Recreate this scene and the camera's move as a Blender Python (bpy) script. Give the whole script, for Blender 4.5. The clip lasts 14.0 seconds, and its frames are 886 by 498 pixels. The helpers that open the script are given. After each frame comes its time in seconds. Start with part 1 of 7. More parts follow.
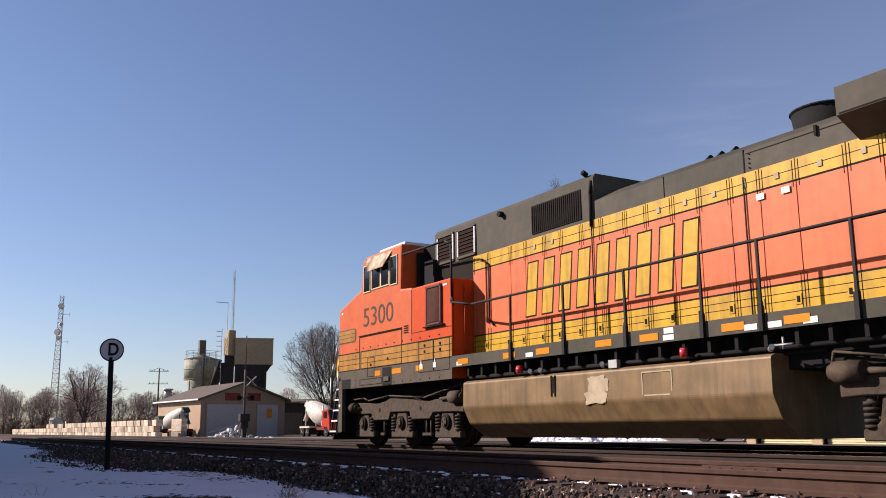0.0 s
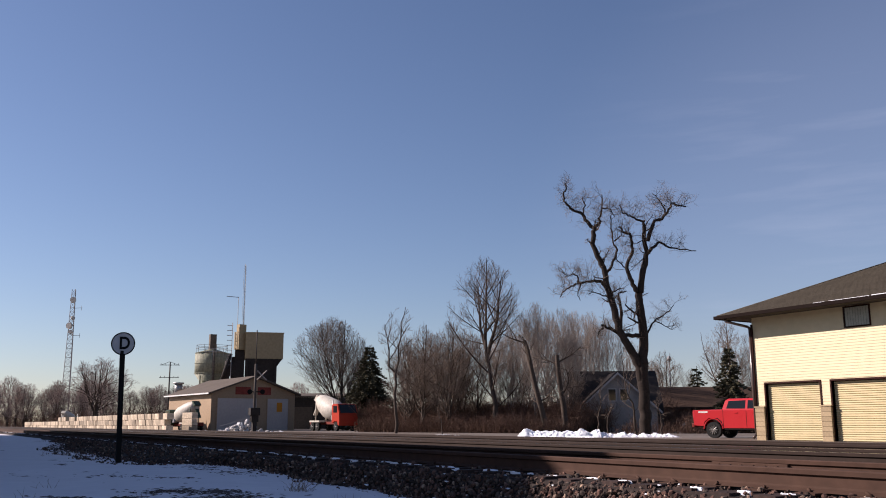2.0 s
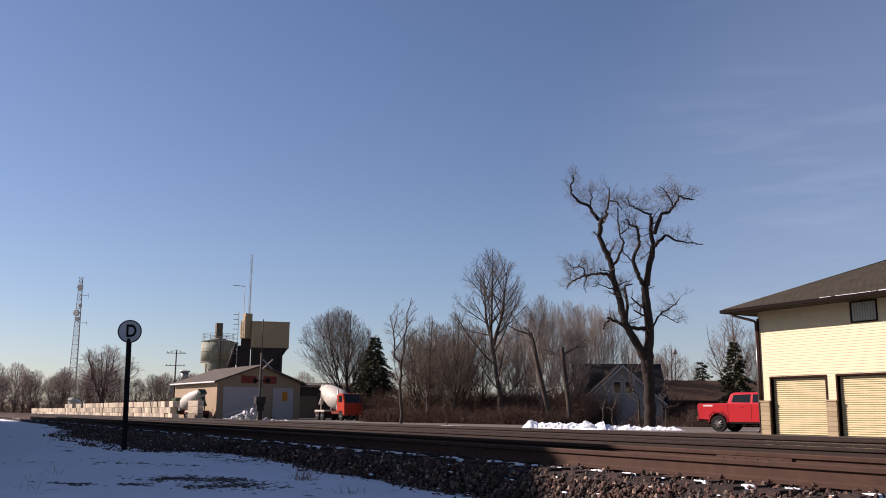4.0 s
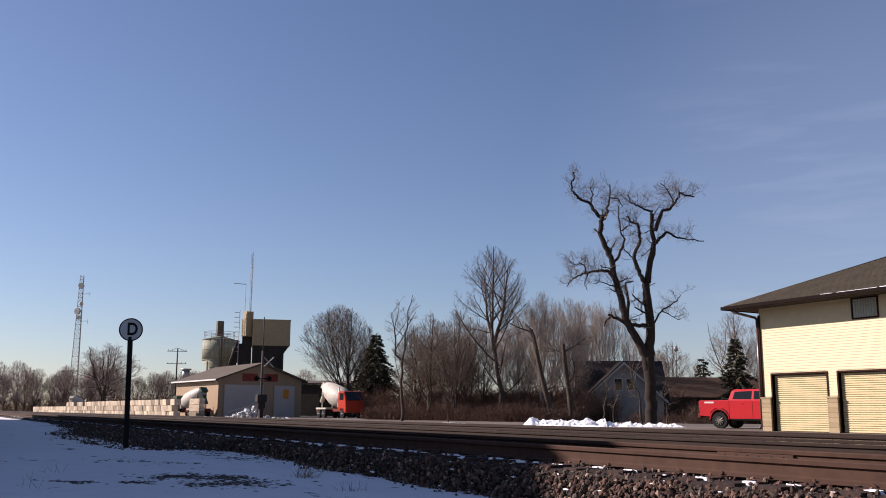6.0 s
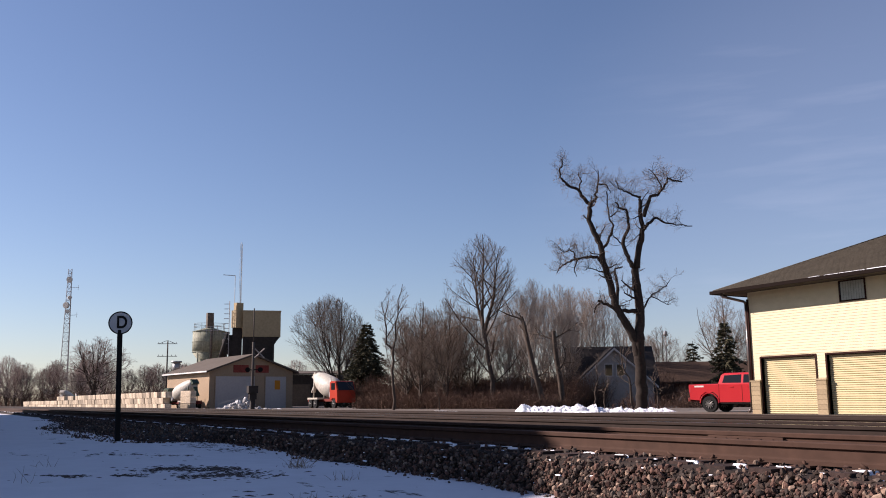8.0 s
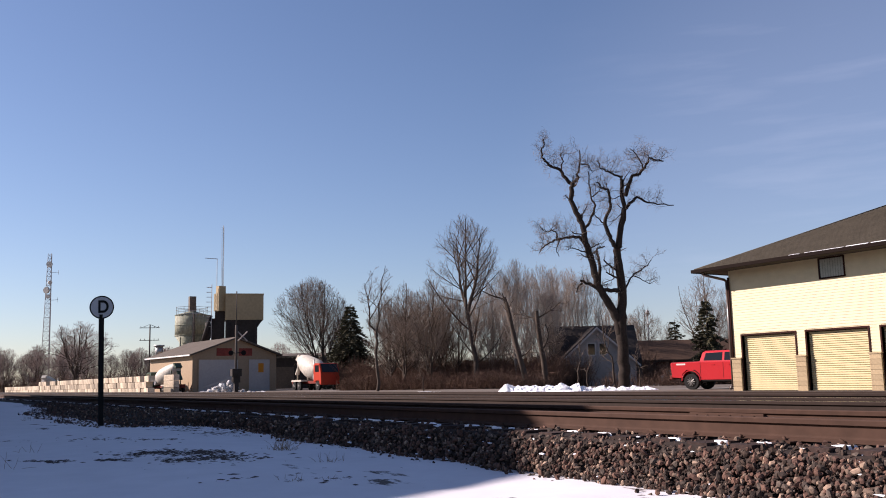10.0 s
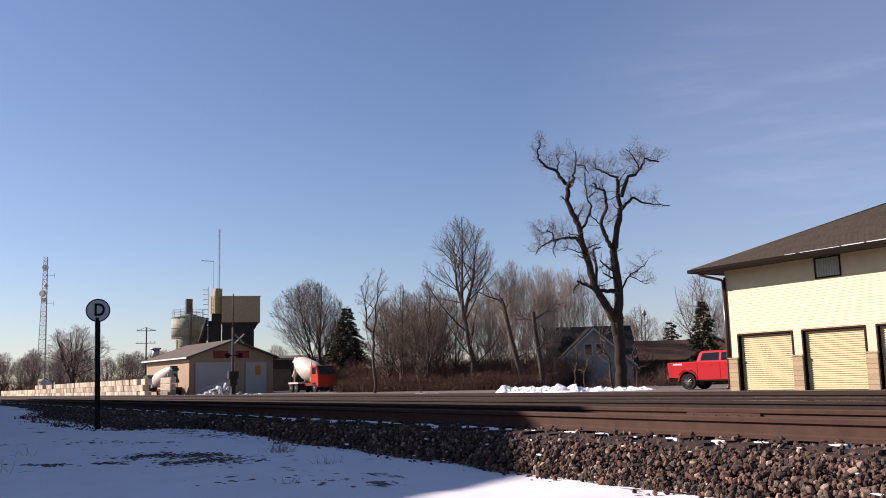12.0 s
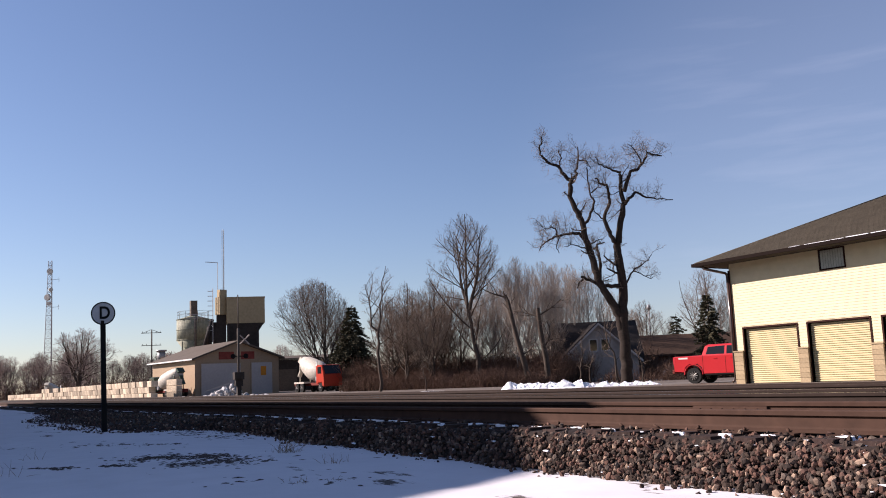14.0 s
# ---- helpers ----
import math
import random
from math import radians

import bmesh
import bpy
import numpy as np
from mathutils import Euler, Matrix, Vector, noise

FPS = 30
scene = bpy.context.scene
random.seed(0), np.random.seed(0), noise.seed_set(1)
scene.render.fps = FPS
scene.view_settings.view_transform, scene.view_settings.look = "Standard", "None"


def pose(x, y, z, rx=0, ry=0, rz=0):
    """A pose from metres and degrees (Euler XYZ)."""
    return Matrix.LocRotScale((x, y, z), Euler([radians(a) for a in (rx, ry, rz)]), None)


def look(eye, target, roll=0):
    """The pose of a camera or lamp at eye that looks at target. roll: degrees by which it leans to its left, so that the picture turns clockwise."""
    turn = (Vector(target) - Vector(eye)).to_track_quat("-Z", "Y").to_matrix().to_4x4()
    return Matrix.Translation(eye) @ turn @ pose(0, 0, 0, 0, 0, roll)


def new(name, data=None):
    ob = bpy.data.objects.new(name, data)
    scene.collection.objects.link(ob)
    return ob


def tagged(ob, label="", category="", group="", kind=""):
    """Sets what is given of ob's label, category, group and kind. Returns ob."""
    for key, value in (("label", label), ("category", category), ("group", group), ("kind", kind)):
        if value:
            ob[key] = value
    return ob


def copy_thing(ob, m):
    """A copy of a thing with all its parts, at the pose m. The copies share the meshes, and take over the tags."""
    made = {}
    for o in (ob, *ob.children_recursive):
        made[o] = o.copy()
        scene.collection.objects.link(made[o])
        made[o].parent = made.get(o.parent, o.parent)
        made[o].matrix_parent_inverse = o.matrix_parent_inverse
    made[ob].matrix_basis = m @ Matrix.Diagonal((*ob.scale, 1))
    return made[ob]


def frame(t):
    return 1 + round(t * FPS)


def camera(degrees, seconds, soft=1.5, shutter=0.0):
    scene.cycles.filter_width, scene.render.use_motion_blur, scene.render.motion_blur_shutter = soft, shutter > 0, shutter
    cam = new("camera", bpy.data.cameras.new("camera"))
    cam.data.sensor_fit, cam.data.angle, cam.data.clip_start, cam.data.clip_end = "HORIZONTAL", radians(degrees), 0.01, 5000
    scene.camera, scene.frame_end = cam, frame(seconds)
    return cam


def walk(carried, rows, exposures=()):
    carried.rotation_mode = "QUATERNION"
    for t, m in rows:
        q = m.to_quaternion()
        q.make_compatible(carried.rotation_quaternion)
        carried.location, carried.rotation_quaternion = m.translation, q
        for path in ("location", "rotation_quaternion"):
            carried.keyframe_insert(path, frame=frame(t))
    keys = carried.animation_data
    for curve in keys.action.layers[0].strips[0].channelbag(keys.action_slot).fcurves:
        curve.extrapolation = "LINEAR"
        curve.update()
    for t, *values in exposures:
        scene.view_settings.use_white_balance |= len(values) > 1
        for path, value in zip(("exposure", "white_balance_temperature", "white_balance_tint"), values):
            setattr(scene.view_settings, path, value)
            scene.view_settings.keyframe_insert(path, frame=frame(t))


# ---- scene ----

# camera on a tripod head beside the tracks: it only turns
cam = camera(52.02, 14.0, soft=1.0)
EYE = (0.0, -11.272, 0.379)


def aim(pitch, lean, turn):
    return pose(*EYE, pitch, 0, turn) @ pose(0, 0, 0, 0, 0, -lean)


walk(cam, [(t, aim(p, l, z)) for t, p, l, z in (
    (0.0, 101.206, 0.418, 59.607), (0.2, 101.211, 0.295, 59.650), (0.4, 101.299, 0.300, 59.834),
    (0.5, 101.286, 0.172, 59.889), (0.6, 101.290, 0.107, 59.916), (1.0, 101.193, 0.180, 60.017),
    (1.5, 101.086, 0.222, 60.125), (2.0, 100.899, 0.131, 60.256), (2.5, 100.739, 0.215, 60.383),
    (3.0, 100.585, -0.022, 60.487), (5.5, 100.169, -0.697, 60.827), (6.0, 100.173, -0.354, 60.716),
    (6.5, 100.068, 0.014, 60.687), (7.0, 99.982, 0.089, 60.627), (7.5, 99.818, 0.348, 60.343),
    (8.0, 99.446, 0.572, 60.035), (10.5, 98.145, 1.243, 58.821), (11.0, 98.160, 1.161, 58.776),
    (11.5, 98.237, 1.471, 58.765), (12.0, 98.323, 1.551, 58.717), (12.5, 98.318, 2.100, 58.694),
    (13.0, 98.296, 2.007, 58.699), (13.5, 98.207, 1.900, 58.891), (14.0, 98.185, 2.422, 58.946))],
     [(t, e, 6250, 24) for t, e in ((0.0, 0.92), (0.5, 0.81), (1.0, 0.73), (3.0, 0.75), (6.5, 0.80), (8.0, 0.89), (10.5, 0.98), (14.0, 0.98))])

# ---- light ----
SUN = Vector((-0.50, -0.55, 0.43)).normalized()
world = bpy.data.worlds.new("winter_sky")
scene.world = world
world.use_nodes = True
wn = world.node_tree.nodes
sky = wn.new("ShaderNodeTexSky")
sky.sky_type, sky.sun_disc = "NISHITA", False
sky.sun_elevation, sky.sun_rotation = math.asin(SUN.z), math.atan2(SUN.x, SUN.y) % (2 * math.pi)
sky.altitude, sky.air_density, sky.dust_density, sky.ozone_density = 200, 1.0, 0.40, 2.4
wn["Background"].inputs[1].default_value = 0.057
wl = world.node_tree.links
# thin cirrus drawn out into streaks, thickest low over the north, as a faint veil over the sky
wco, wmap, wno, wra, wmix, wdot, wveil, wmul, wadd = (wn.new("ShaderNode" + k) for k in ("TexCoord", "Mapping", "TexNoise", "ValToRGB", "Mix", "VectorMath", "MapRange", "Math", "Math"))
wmap.inputs["Rotation"].default_value = (0.0, radians(-14), radians(37))
wmap.inputs["Scale"].default_value = (1.5, 4.0, 24.0)
wno.inputs["Scale"].default_value, wno.inputs["Detail"].default_value, wno.inputs["Roughness"].default_value = 1.5, 6, 0.55
wra.color_ramp.elements[0].position, wra.color_ramp.elements[1].position = 0.52, 0.80
wra.color_ramp.elements[1].color = (0.12, 0.12, 0.12, 1)
wdot.operation = "DOT_PRODUCT"
wdot.inputs[1].default_value = Vector((-0.50, 0.86, 0.13)).normalized()
wveil.inputs[1].default_value, wveil.inputs[2].default_value = 0.895, 0.998
wveil.interpolation_type = "SMOOTHSTEP"
wmul.operation, wadd.operation = "MULTIPLY", "MULTIPLY_ADD"
wmix.data_type = "RGBA"
wmix.inputs[7].default_value = (7.5, 8.0, 9.0, 1)
wl.new(wco.outputs["Generated"], wmap.inputs[0])
wl.new(wco.outputs["Generated"], wdot.inputs[0])
wl.new(wmap.outputs[0], wno.inputs[0])
wl.new(wno.outputs[0], wra.inputs[0])
wl.new(wdot.outputs["Value"], wveil.inputs[0])
wl.new(wra.outputs[0], wmul.inputs[0])
wl.new(wveil.outputs[0], wmul.inputs[1])
wl.new(wveil.outputs[0], wadd.inputs[0])
wadd.inputs[1].default_value = 0.10
wl.new(wmul.outputs[0], wadd.inputs[2])
wl.new(wadd.outputs[0], wmix.inputs[0])
wl.new(sky.outputs[0], wmix.inputs[6])
wl.new(wmix.outputs[2], wn["Background"].inputs[0])
sun = new("sun", bpy.data.lights.new("sun", "SUN"))
sun.data.energy, sun.data.angle, sun.data.color = 5.0, radians(0.55), (1.0, 0.90, 0.76)
sun.matrix_world = look((0, 0, 60), Vector((0, 0, 60)) - SUN)


# ---- materials ----
ALBEDO_CUT = 0.76  # scales down all colours but the snow's, so that shade renders deeper


def mat(name, colour, rough=0.8, metal=0.0, vary=0.25, grain=8.0, stain=0.7, bump=0.2, tint=None, island=0.0, spec=0.2, piece=0.0, hues=(), streak=0.0):
    """A surface whose colour wanders at two scales, with fine relief. tint: a second colour of stains."""
    if "snow" not in name:
        colour = tuple(c * ALBEDO_CUT for c in colour)
        tint = tint and tuple(c * ALBEDO_CUT for c in tint)
    m = bpy.data.materials.new(name)
    m.use_nodes = True
    n, l = m.node_tree.nodes, m.node_tree.links
    b = n["Principled BSDF"]
    geo = n.new("ShaderNodeTexCoord")
    fine, broad = n.new("ShaderNodeTexNoise"), n.new("ShaderNodeTexNoise")
    for tex, s, detail in ((fine, grain, 6), (broad, stain, 4)):
        tex.inputs["Scale"].default_value, tex.inputs["Detail"].default_value = s, detail
        l.new(geo.outputs["Object"], tex.inputs["Vector"])
    two = tint or tuple(c * 0.55 for c in colour)
    ramp = n.new("ShaderNodeValToRGB")
    ramp.color_ramp.elements[0].position, ramp.color_ramp.elements[1].position = 0.42, 0.68
    mixa, mixb = n.new("ShaderNodeMix"), n.new("ShaderNodeMix")
    mixa.data_type = mixb.data_type = "RGBA"
    l.new(broad.outputs[0], ramp.inputs[0])
    times = n.new("ShaderNodeMath")
    times.operation = "MULTIPLY"
    times.inputs[1].default_value = vary
    l.new(ramp.outputs[0], times.inputs[0])
    l.new(times.outputs[0], mixa.inputs[0])
    mixa.inputs[6].default_value, mixa.inputs[7].default_value = (*colour, 1), (*two, 1)
    mixb.blend_type = "MULTIPLY"
    mixb.inputs[0].default_value = min(1, vary * 1.4)
    l.new(mixa.outputs[2], mixb.inputs[6])
    spread = n.new("ShaderNodeMapRange")
    spread.inputs[1].default_value, spread.inputs[2].default_value = 0.3, 0.7
    spread.inputs[3].default_value, spread.inputs[4].default_value = 0.55, 1.25
    l.new(fine.outputs[0], spread.inputs[0])
    l.new(spread.outputs[0], mixb.inputs[7])
    out = mixb.outputs[2]
    if streak:
        # dark rain-run dirt in long uneven runs
        mp, run, rr, dirt, amount = (n.new("ShaderNode" + k) for k in ("Mapping", "TexNoise", "ValToRGB", "Mix", "Math"))
        mp.inputs["Scale"].default_value = (7.0, 7.0, 0.55)
        run.inputs["Scale"].default_value, run.inputs["Detail"].default_value, run.inputs["Roughness"].default_value = 1.0, 7, 0.62
        rr.color_ramp.elements[0].position, rr.color_ramp.elements[1].position = 0.46, 0.72
        l.new(geo.outputs["Object"], mp.inputs[0])
        l.new(mp.outputs[0], run.inputs[0])
        l.new(run.outputs[0], rr.inputs[0])
        amount.operation = "MULTIPLY"
        amount.inputs[1].default_value = streak
        l.new(rr.outputs[0], amount.inputs[0])
        dirt.data_type = "RGBA"
        dirt.inputs[7].default_value = (0.07, 0.048, 0.03, 1)
        l.new(amount.outputs[0], dirt.inputs[0])
        l.new(out, dirt.inputs[6])
        out = dirt.outputs[2]
    if island or piece:
        if island:
            src = n.new("ShaderNodeNewGeometry").outputs["Random Per Island"]
        else:
            src = n.new("ShaderNodeObjectInfo").outputs["Random"]
        mr = n.new("ShaderNodeMapRange")
        mr.inputs[3].default_value, mr.inputs[4].default_value = 1 - (island or piece), 1 + (island or piece)
        l.new(src, mr.inputs[0])
        mul = n.new("ShaderNodeMix")
        mul.data_type, mul.blend_type = "RGBA", "MULTIPLY"
        mul.inputs[0].default_value = 1
        l.new(out, mul.inputs[6])
        l.new(mr.outputs[0], mul.inputs[7])
        if hues:
            hr = n.new("ShaderNodeValToRGB")
            hr.color_ramp.interpolation = "CONSTANT"
            for i, (at_, c) in enumerate(hues):
                e = hr.color_ramp.elements[i] if i < 2 else hr.color_ramp.elements.new(at_)
                e.position, e.color = at_, (*c, 1)
            l.new(src, hr.inputs[0])
            l.new(hr.outputs[0], mul.inputs[7])
        out = mul.outputs[2]
    l.new(out, b.inputs["Base Color"])
    b.inputs["Roughness"].default_value, b.inputs["Metallic"].default_value = rough, metal
    b.inputs["Specular IOR Level"].default_value = spec
    if bump:
        bp = n.new("ShaderNodeBump")
        bp.inputs["Strength"].default_value, bp.inputs["Distance"].default_value = bump, 0.02
        l.new(fine.outputs[0], bp.inputs["Height"])
        l.new(bp.outputs[0], b.inputs["Normal"])
    return m


M_SNOW = mat("snow", (0.82, 0.84, 0.88), 0.7, vary=0.10, grain=3, stain=0.4, bump=0.5)
M_BALLAST = mat("ballast_bed", (0.045, 0.032, 0.027), 0.95, vary=0.6, grain=16, stain=0.5, bump=1.0)
M_STONE = mat("ballast_stone", (0.118, 0.087, 0.070), 0.9, vary=0.4, grain=20, stain=3, bump=0.4, island=0.55, hues=((0.0, (0.60, 0.55, 0.52)), (0.20, (1.10, 0.84, 0.80)), (0.42, (0.55, 0.55, 0.57)), (0.56, (1.6, 1.22, 1.12)), (0.74, (1.2, 1.25, 1.25)), (0.86, (2.0, 1.9, 1.75)), (0.94, (3.9, 3.7, 3.3))))
M_STONE_P = mat("ballast_stone_loose", (0.118, 0.087, 0.070), 0.9, vary=0.4, grain=20, stain=3, bump=0.4, piece=0.55, hues=((0.0, (0.60, 0.55, 0.52)), (0.20, (1.10, 0.84, 0.80)), (0.42, (0.55, 0.55, 0.57)), (0.56, (1.6, 1.22, 1.12)), (0.74, (1.2, 1.25, 1.25)), (0.86, (2.0, 1.9, 1.75)), (0.94, (3.9, 3.7, 3.3))))
M_RUST = mat("rusty_rail", (0.082, 0.043, 0.029), 0.85, 0.0, vary=0.35, grain=6, stain=0.5, bump=0.2)
M_DULLRUST = mat("dull_brown_rail", (0.042, 0.027, 0.021), 0.85, 0.0, vary=0.35, grain=6, stain=0.5, bump=0.2)
M_SHINE = mat("polished_rail_top", (0.62, 0.60, 0.58), 0.16, 1.0, vary=0.15, grain=3, stain=0.3, bump=0.0)
M_TIE = mat("creosoted_tie", (0.054, 0.034, 0.029), 0.9, vary=0.5, grain=14, stain=2, bump=0.6, piece=0.3)
M_DIRT = mat("frozen_gravel_yard", (0.16, 0.125, 0.10), 0.95, vary=0.6, grain=2.5, stain=0.12, bump=0.5, tint=(0.30, 0.28, 0.26))
M_SOIL = mat("bare_soil_and_grass", (0.12, 0.085, 0.07), 0.95, vary=0.5, grain=9, stain=1, bump=0.8)
M_ORANGE = mat("orange_paint", (0.70, 0.155, 0.048), 0.5, spec=0.2, vary=0.2, grain=5, stain=0.8, bump=0.03, tint=(0.46, 0.08, 0.02), streak=0.35)
M_FADED = mat("faded_orange_paint", (0.60, 0.115, 0.024), 0.55, streak=0.16, spec=0.2, vary=0.2, grain=5, stain=0.9, bump=0.03)
M_YELLOW = mat("yellow_paint", (0.60, 0.345, 0.010), 0.5, streak=0.45, spec=0.2, vary=0.25, grain=6, stain=1.2, bump=0.03, tint=(0.42, 0.23, 0.04))
M_GREY = mat("dark_green_grey_paint", (0.052, 0.049, 0.032), 0.7, streak=0.3, vary=0.3, grain=6, stain=0.8, bump=0.05, tint=(0.14, 0.12, 0.09))
M_BLACK = mat("black_steel", (0.012, 0.0115, 0.011), 0.85, spec=0.15, vary=0.3, grain=8, stain=1.5, bump=0.1)
M_LINE = mat("dark_seam", (0.022, 0.018, 0.014), 0.9, spec=0.1, vary=0.2, bump=0.0)
M_TRUCK = mat("dusty_cast_steel", (0.074, 0.052, 0.034), 0.85, vary=0.55, grain=9, stain=1.6, bump=0.4, tint=(0.075, 0.06, 0.045))
M_TANK = mat("dirty_fuel_tank", (0.215, 0.142, 0.062), 0.5, streak=0.6, vary=0.4, grain=3, stain=0.5, bump=0.05, tint=(0.24, 0.155, 0.085))
M_WHITE = mat("white_paint", (0.78, 0.76, 0.72), 0.5, vary=0.12, grain=6, stain=1, bump=0.02)
M_CREAMPATCH = mat("bare_primer_patch", (0.46, 0.37, 0.24), 0.7, vary=0.3, grain=9, stain=3, bump=0.05)
M_GLASS = mat("dark_window_glass", (0.015, 0.017, 0.02), 0.06, vary=0.05, bump=0.0, spec=0.35)
M_REFLECT = mat("amber_reflector", (0.66, 0.25, 0.02), 0.3, vary=0.1, bump=0.0)
M_RED = mat("red_lamp_glass", (0.6, 0.05, 0.06), 0.25, vary=0.1, bump=0.0)
M_RAILING = mat("black_handrail", (0.012, 0.011, 0.010), 0.7, vary=0.2, bump=0.0)
M_SILVER = mat("galvanised_steel", (0.45, 0.45, 0.44), 0.5, 0.6, vary=0.3, bump=0.05)


# ---- mesh helpers ----
def box(bm, x0, x1, y0, y1, z0, z1, mi=0, bevel=0.0):
    v = [bm.verts.new((x, y, z)) for x in (x0, x1) for y in (y0, y1) for z in (z0, z1)]
    fs = [bm.faces.new([v[i] for i in q]) for q in ((0, 1, 3, 2), (4, 6, 7, 5), (0, 4, 5, 1), (2, 3, 7, 6), (0, 2, 6, 4), (1, 5, 7, 3))]
    for f in fs:
        f.material_index = mi
    if bevel:
        es = list({e for f in fs for e in f.edges})
        bmesh.ops.bevel(bm, geom=es, offset=bevel, segments=2, affect="EDGES", profile=0.6, material=mi)
    return fs


def prism(bm, outline, axis, lo, hi, mi=0):
    """A closed outline of (a, b) pushed along an axis. x: (y, z), y: (x, z), z: (x, y)."""
    def at(a, b, c):
        return {"x": (c, a, b), "y": (a, c, b), "z": (a, b, c)}[axis]
    p, q = [bm.verts.new(at(a, b, lo)) for a, b in outline], [bm.verts.new(at(a, b, hi)) for a, b in outline]
    fs = [bm.faces.new(p), bm.faces.new(q[::-1])]
    for i in range(len(p)):
        j = (i + 1) % len(p)
        fs.append(bm.faces.new((p[j], p[i], q[i], q[j])))
    bmesh.ops.recalc_face_normals(bm, faces=fs)
    for f in fs:
        f.material_index = mi
    return fs


def tube(bm, a, b, ra, rb=None, n=8, mi=0, caps=True):
    a, b = Vector(a), Vector(b)
    rb = ra if rb is None else rb
    w = (b - a).normalized()
    u = w.orthogonal().normalized()
    v = w.cross(u)
    rings = [[bm.verts.new(c + (u * math.cos(k * math.tau / n) + v * math.sin(k * math.tau / n)) * r) for k in range(n)] for c, r in ((a, ra), (b, rb))]
    fs = []
    for k in range(n):
        j = (k + 1) % n
        f = bm.faces.new((rings[0][k], rings[0][j], rings[1][j], rings[1][k]))
        f.smooth = n > 5
        fs.append(f)
    if caps:
        fs += [bm.faces.new(rings[0][::-1]), bm.faces.new(rings[1])]
    for f in fs:
        f.material_index = mi
    return fs


def pipe(bm, pts, r, n=6, mi=0):
    for a, b in zip(pts, pts[1:]):
        tube(bm, a, b, r, n=n, mi=mi)


def part(name, bm, material, parent=None, label="", at=None):
    me = bpy.data.meshes.new(name)
    bm.to_mesh(me)
    bm.free()
    for m in material if isinstance(material, (list, tuple)) else [material]:
        me.materials.append(m)
    ob = new(name, me)
    if parent:
        ob.parent = parent
    if at is not None:
        ob.matrix_basis = at
    if label:
        tagged(ob, label)
    return ob


def share(name, ob, parent, at):
    o = new(name, ob.data)
    o.parent, o.matrix_basis = parent, at
    return o


def thing(name, label, category, at=None, group="", kind=""):
    ob = tagged(new(name), label, category, group, kind)
    if at is not None:
        ob.matrix_basis = at
    return ob


def block(name, dims, material, parent, label="", bevel=0.0):
    bm = bmesh.new()
    box(bm, *dims, bevel=bevel)
    return part(name, bm, material, parent, label)


def blocks(name, rows, material, parent, label=""):
    return [block(name, r, material, parent, label) for r in rows]


def letters(name, text, size, material, parent, at, thick=0.004, label="", bold=0.0):
    cu = bpy.data.curves.new(name, "FONT")
    cu.body, cu.size, cu.extrude = text, size, thick
    cu.offset = bold
    cu.align_x, cu.align_y = "CENTER", "CENTER"
    tmp = bpy.data.objects.new(name, cu)
    scene.collection.objects.link(tmp)
    me = bpy.data.meshes.new_from_object(tmp.evaluated_get(bpy.context.evaluated_depsgraph_get()))
    bpy.data.objects.remove(tmp)
    me.materials.clear()
    me.materials.append(material)
    ob = new(name, me)
    ob.parent, ob.matrix_basis = parent, at
    return tagged(ob, label)


# ---- ground and tracks ----
def near_level(x):
    return -0.57 + 0.15 * min(1, max(0, (-8 - x) / 16)) + 0.10 * min(1, max(0, (-30 - x) / 40))


def ground_level(x, y):
    a = near_level(x) + 0.05 * noise.noise((x * 0.35, y * 0.45, 2)) + 0.015 * noise.noise((x * 1.7, y * 1.9, 5))
    b = -0.36
    s = min(1, max(0, (y + 3) / 8))
    return a * (1 - s) + b * s


def build_ground():
    xs = [-3000, -1200, -600, -300, -200, -150, -120, -100, -80, -65]
    xs += [-55 + 0.5 * i for i in range(80)] + [-15 + 0.2 * i for i in range(90)] + [4, 8, 14, 25, 50, 120, 400, 1500, 3000]
    ys = [-3000, -900, -300, -120, -60, -35, -25, -20, -17] + [-15 + 0.22 * i for i in range(46)] + [-4.8, -3, 0, 3, 5, 6.5, 8, 11, 15, 20, 26, 34, 45, 60, 90, 140, 250, 500, 1200, 3000]
    bm = bmesh.new()
    grid = [[bm.verts.new((x, y, ground_level(x, y))) for y in ys] for x in xs]
    for i in range(len(xs) - 1):
        for j in range(len(ys) - 1):
            f = bm.faces.new((grid[i][j], grid[i + 1][j], grid[i + 1][j + 1], grid[i][j + 1]))
            f.smooth = True
            f.material_index = 0 if ys[j] < -3 else 1
    g = part("ground", bm, [M_SNOWGROUND, M_DIRT])
    tagged(g, "snow-covered verge and frozen gravel yard across the tracks", "ground", kind="structure")


